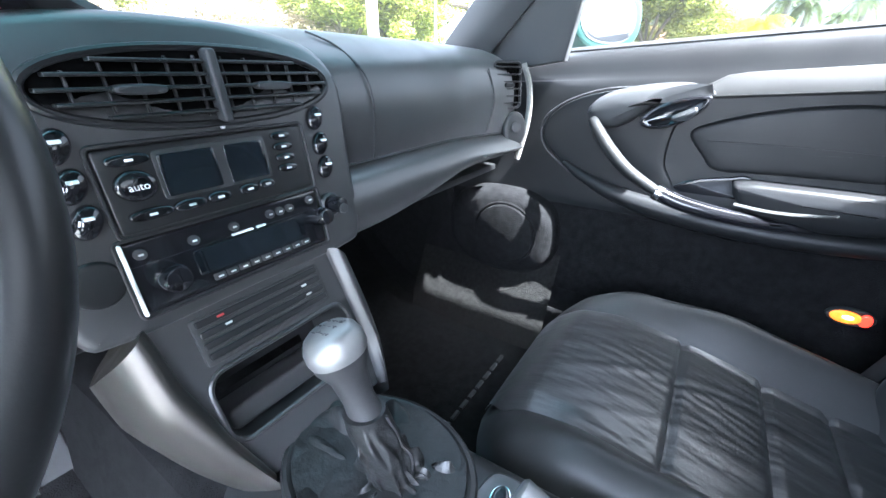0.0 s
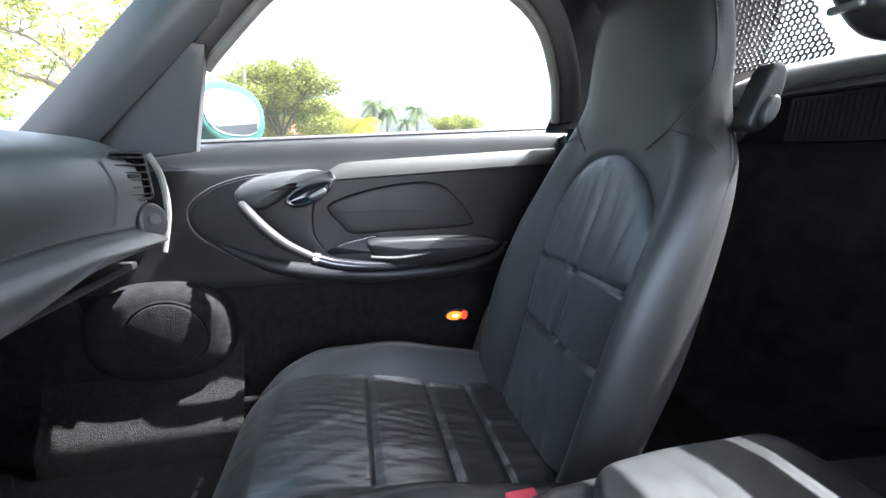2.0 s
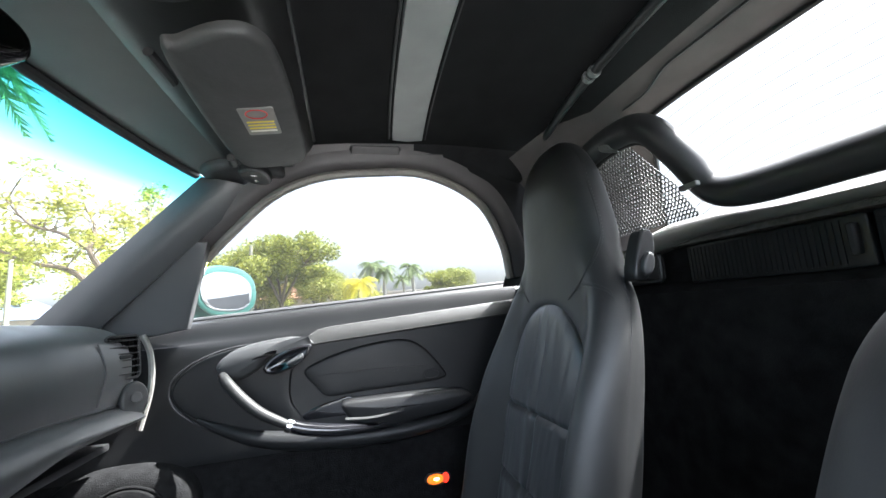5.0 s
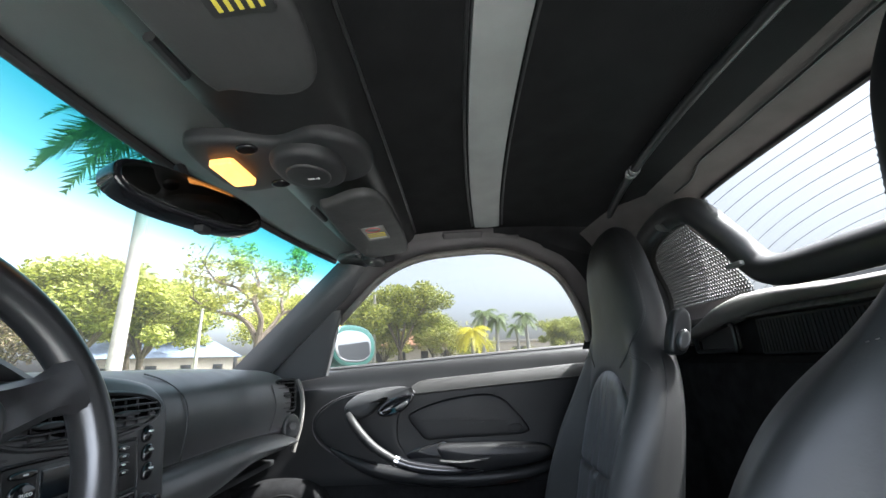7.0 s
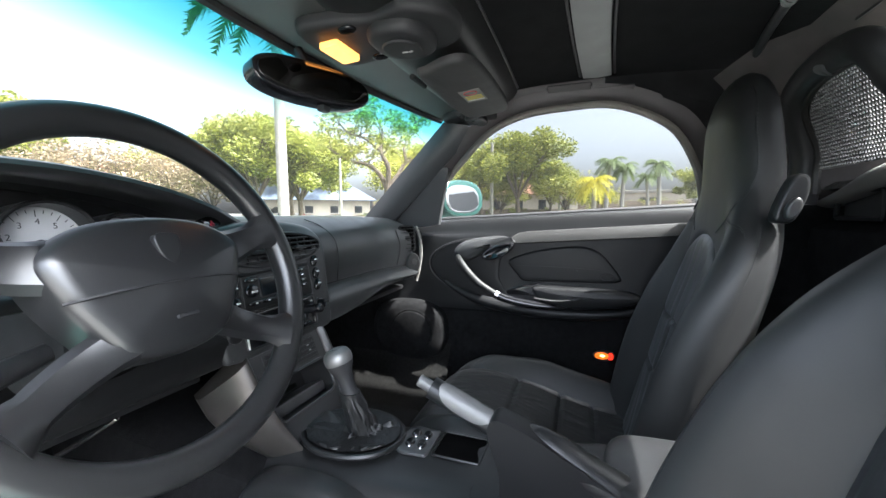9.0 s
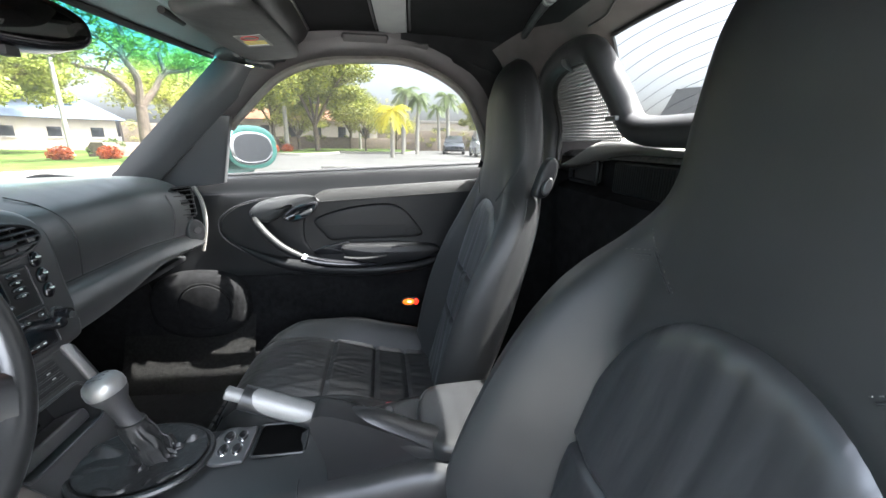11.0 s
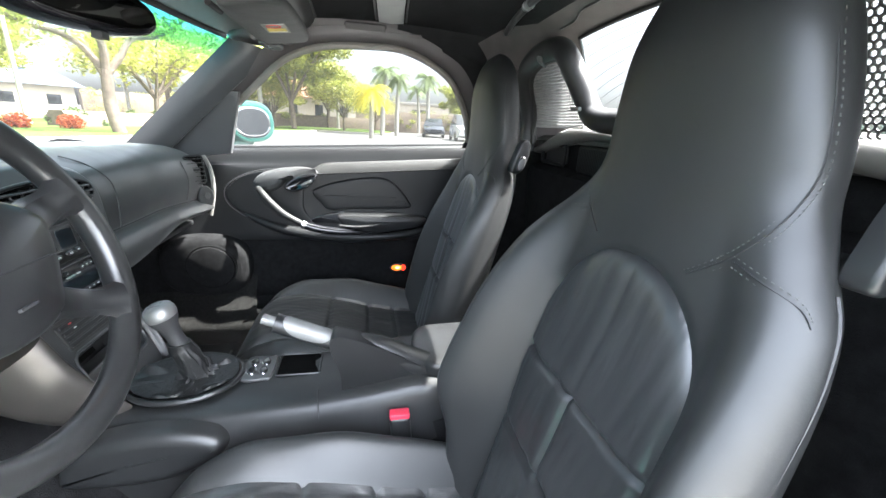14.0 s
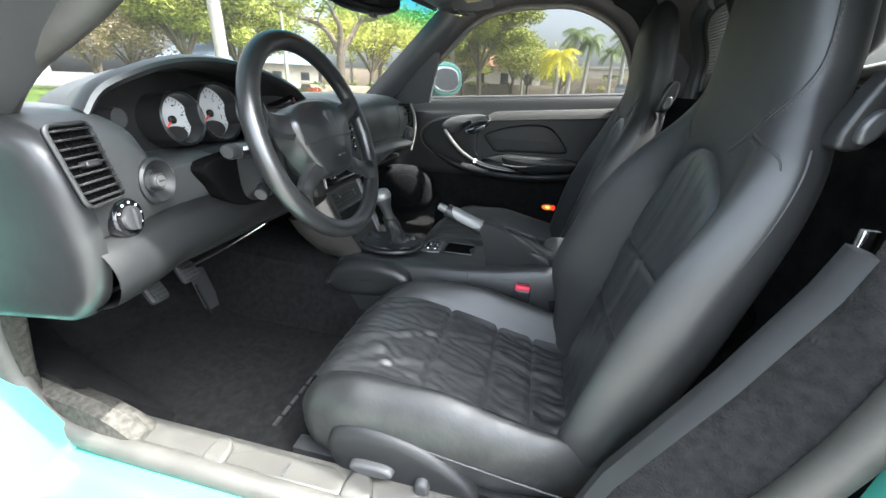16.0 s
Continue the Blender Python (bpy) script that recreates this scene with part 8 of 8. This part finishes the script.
hedge(38, 16, 46, -14, 1.5, 1.5, 8000, LEAF, 3, "rough green hedge at the far side of the car park")
hedge(52, 30, 62, 16, 3.2, 3.0, 7000, LEAF, 4, "tall green thicket behind the trees")
hedge(-30, 44, 24, 40, 3.6, 3.0, 12000, LEAF, 5, "tall green thicket behind the bare trees")
hedge(56, 16, 60, -24, 3.0, 3.0, 9000, LEAF, 6, "tall green thicket beyond the parked cars")
bush = thing("flower_bush", (0, 0, 0), "round bush of orange flowers on the verge", "bush", "flower bushes")
rb = random.Random(4)
vs, fs = leaf_cloud([((0, 0, 0.38), 0.42)], 700, 0.06, 1.0, rb)
pydata("flowers", vs, fs, FLOWER, bush)
part("stems", tube([(0, 0, -0.05), (0, 0, 0.3)], 0.04, 6), BARK, bush)
place(bush, [(15.0, 10.8, 0, 0.95), (15.9, 9.8, 50, 0.95), (27, 6.9, 10, 1.0), (28, 6.2, 100, 1.0), (12.0, 13, 20, 0.9)], "flower bushes")

# verges with kerbs
def verge(name, pts, label, top=GRASS):
    ob = thing(name, (pts[0][0], pts[0][1], 0), label, "verge", kind="structure")
    sub("kerb", pillow(pts, lambda a, b, h: Vector((a, b, h)), 0.14, 0.03, n=5), CONCRETE, ob)
    o = inset([tuple(p)[:2] for p in curve_pts([(a, b, 0) for a, b in pts], 5, True)], 0.18)
    sub("lawn", pillow(o, lambda a, b, h: Vector((a, b, 0.10 + h)), 0.07, 0.02, ctrl=False), top, ob)
    return ob


verge("lawn", [(8.0, 9.5), (12, 7.4), (17, 6.2), (22, 7), (26, 16), (20, 24), (-20, 28), (-24, 20), (-6, 17), (4, 14)], "sunlit green lawn behind a pale kerb")
verge("traffic_island", [(26.5, 4.2), (32, 3.2), (34, 6.4), (31, 8.5), (28, 8.5), (26, 6.5)], "planted traffic island with a pale kerb")
verge("traffic_island", [(31, -1.6), (38, -3), (42, 0), (40, 6), (33, 6)], "planted traffic island with a pale kerb")
stop = tagged(link("wheel_stop", box(13.4, 13.62, 0.1, 1.9, 0, 0.13, 0.03), CONCRETE), "long concrete wheel stop on the asphalt", "wheel stop")


def building(x, y, w, d, h, turn, label, roof=True, wins=6, tiles=ROOFTILE, said="clay tiled hip roof"):
    ob = thing("building", (x, y, 0), label, "building", "buildings round the car park")
    ob.rotation_euler = (0, 0, radians(turn))
    part("wall", box(-w / 2, w / 2, -d / 2, d / 2, -0.1, h, 0.02), STUCCO, ob)
    if roof:
        part("roof", loft([[(-w / 2 - 0.6, -d / 2 - 0.6, h), (w / 2 + 0.6, -d / 2 - 0.6, h), (w / 2 + 0.6, d / 2 + 0.6, h), (-w / 2 - 0.6, d / 2 + 0.6, h)], [(-w / 2 + 2, -0.3, h + 2.0), (w / 2 - 2, -0.3, h + 2.0), (w / 2 - 2, 0.3, h + 2.0), (-w / 2 + 2, 0.3, h + 2.0)]]), tiles, ob, said)
    else:
        part("roof", box(-w / 2 - 0.3, w / 2 + 0.3, -d / 2 - 0.3, d / 2 + 0.3, h, h + 0.4, 0.03), CONCRETE, ob, "flat pale roof edge")
    for k in range(wins):
        xx = -w / 2 + w * (k + 0.5) / wins
        wd = part("window", box(xx - w / wins * 0.16, xx + w / wins * 0.16, -d / 2 - 0.06, -d / 2 + 0.06, 0.9, h - 0.6, 0.02), DARKGLASS, ob)
        part("sill", box(xx - w / wins * 0.20, xx + w / wins * 0.20, -d / 2 - 0.14, -d / 2 - 0.061, 0.8, 0.9, 0.02), CONCRETE, wd)
    return ob


building(50, 9, 16, 8, 3.0, -80, "low cream building with a clay roof")
building(66, -12, 26, 10, 3.6, -90, "long pale flat-roofed building", False, 4)
building(34.0, 27.5, 12, 7, 2.2, -50, "low pale house with a grey-blue roof", True, 5, SLATE, "grey-blue tiled hip roof")
building(14, 46, 26, 9, 4.0, 0, "low cream building behind the trees")
building(-14, 50, 22, 9, 4.0, 0, "long cream wall building behind the bare trees", False, 7)


def post(x, y, h, r):
    ob = thing("post", (x, y, 0), "slim pale post at the edge of the car park", "post", "pale posts")
    part("pole", tube([(0, 0, -0.1), (0, 0, h * 0.5), (0, 0, h)], lambda t: r * (1 - 0.3 * t), 12), PALMBARK, ob)
    part("foot", lathe([(0.001, 0.22), (r * 1.2, 0.22), (r * 1.6, 0.16), (r * 1.7, -0.05)], Matrix.Identity(4), 16), CONCRETE, ob)


post(29.3, 6.5, 6.2, 0.16)
post(38.0, 1.9, 3.9, 0.14)
post(18.6, 12.9, 4.0, 0.10)


def car(x, y, turn, paint, label, suv=False):
    ob = thing("parked_car", (x, y, 0), label, "car", "parked cars")
    ob.rotation_euler = (0, 0, radians(turn))
    hgt = 0.30 if suv else 0.0
    rings = []
    for yy, w, z0, z1 in ((-2.2, 0.70, 0.40, 0.75), (-2.1, 0.84, 0.25, 0.85), (-1.4, 0.88, 0.22, 0.92), (0, 0.89, 0.22, 0.92), (1.2, 0.88, 0.22, 0.88), (2.0, 0.82, 0.25, 0.75), (2.2, 0.70, 0.40, 0.62)):
        rings.append([(-w, yy, z0), (-w - 0.01, yy, (z0 + z1) / 2), (-w + 0.05, yy, z1 + hgt * 0.5), (0, yy, z1 + 0.03 + hgt * 0.5), (w - 0.05, yy, z1 + hgt * 0.5), (w + 0.01, yy, (z0 + z1) / 2), (w, yy, z0)])
    part("body", loft(rings), paint, ob)
    cab = []
    for yy, w, z in ((-1.7 if suv else -1.3, 0.74, 0.92), (-1.5 if suv else -0.8, 0.66, 1.40 + hgt), (0.2, 0.66, 1.45 + hgt), (1.0, 0.74, 0.92)):
        cab.append([(-w - 0.06, yy, 0.90 + hgt * 0.5), (-w, yy, z), (w, yy, z), (w + 0.06, yy, 0.90 + hgt * 0.5)])
    part("cabin_glass", loft(cab), DARKGLASS, ob, "dark tinted windows")
    part("roof", box(-0.62, 0.62, -1.4 if suv else -0.75, 0.15, 1.42 + hgt, 1.47 + hgt, 0.02), paint, ob)
    for sx in (-1, 1):
        for yy in (-1.35, 1.35):
            m = Matrix.Translation((sx * 0.80, yy, 0.33)) @ Matrix.Rotation(sx * math.pi / 2, 4, 'Y')
            wh = part("wheel", lathe([(0.2, -0.1), (0.31, -0.1), (0.33, -0.07), (0.33, 0.07), (0.31, 0.1), (0.2, 0.09)], m, 28), RUBBER, ob)
            part("rim", lathe([(0.2, 0.09), (0.18, 0.07), (0.01, 0.08)], m, 24), SILVER, wh)
        part("tail_lamp", box(sx * 0.70 - 0.1, sx * 0.70 + 0.1, -2.20, -2.08, 0.68, 0.82, 0.02), RED, ob, "red tail lamp")
    return ob


car(32.9, -6.1, 80, CARPAINT[0], "dark parked car across the car park")
car(27.5, -7.4, 85, CARPAINT[1], "white parked van across the car park", True)
car(33, -11.0, 90, CARPAINT[2], "silver parked car across the car park")
car(4.4, -4.9, 35, CARPAINT[0], "dark parked car behind the roadster", True)
car(1.0, -8.8, 5, CARPAINT[2], "silver parked car behind the roadster", True)
car(8.2, -8.5, 20, CARPAINT[1], "white parked van behind the roadster", True)
car(27.0, 25.2, 43, CARPAINT[1], "white parked car in front of the house")
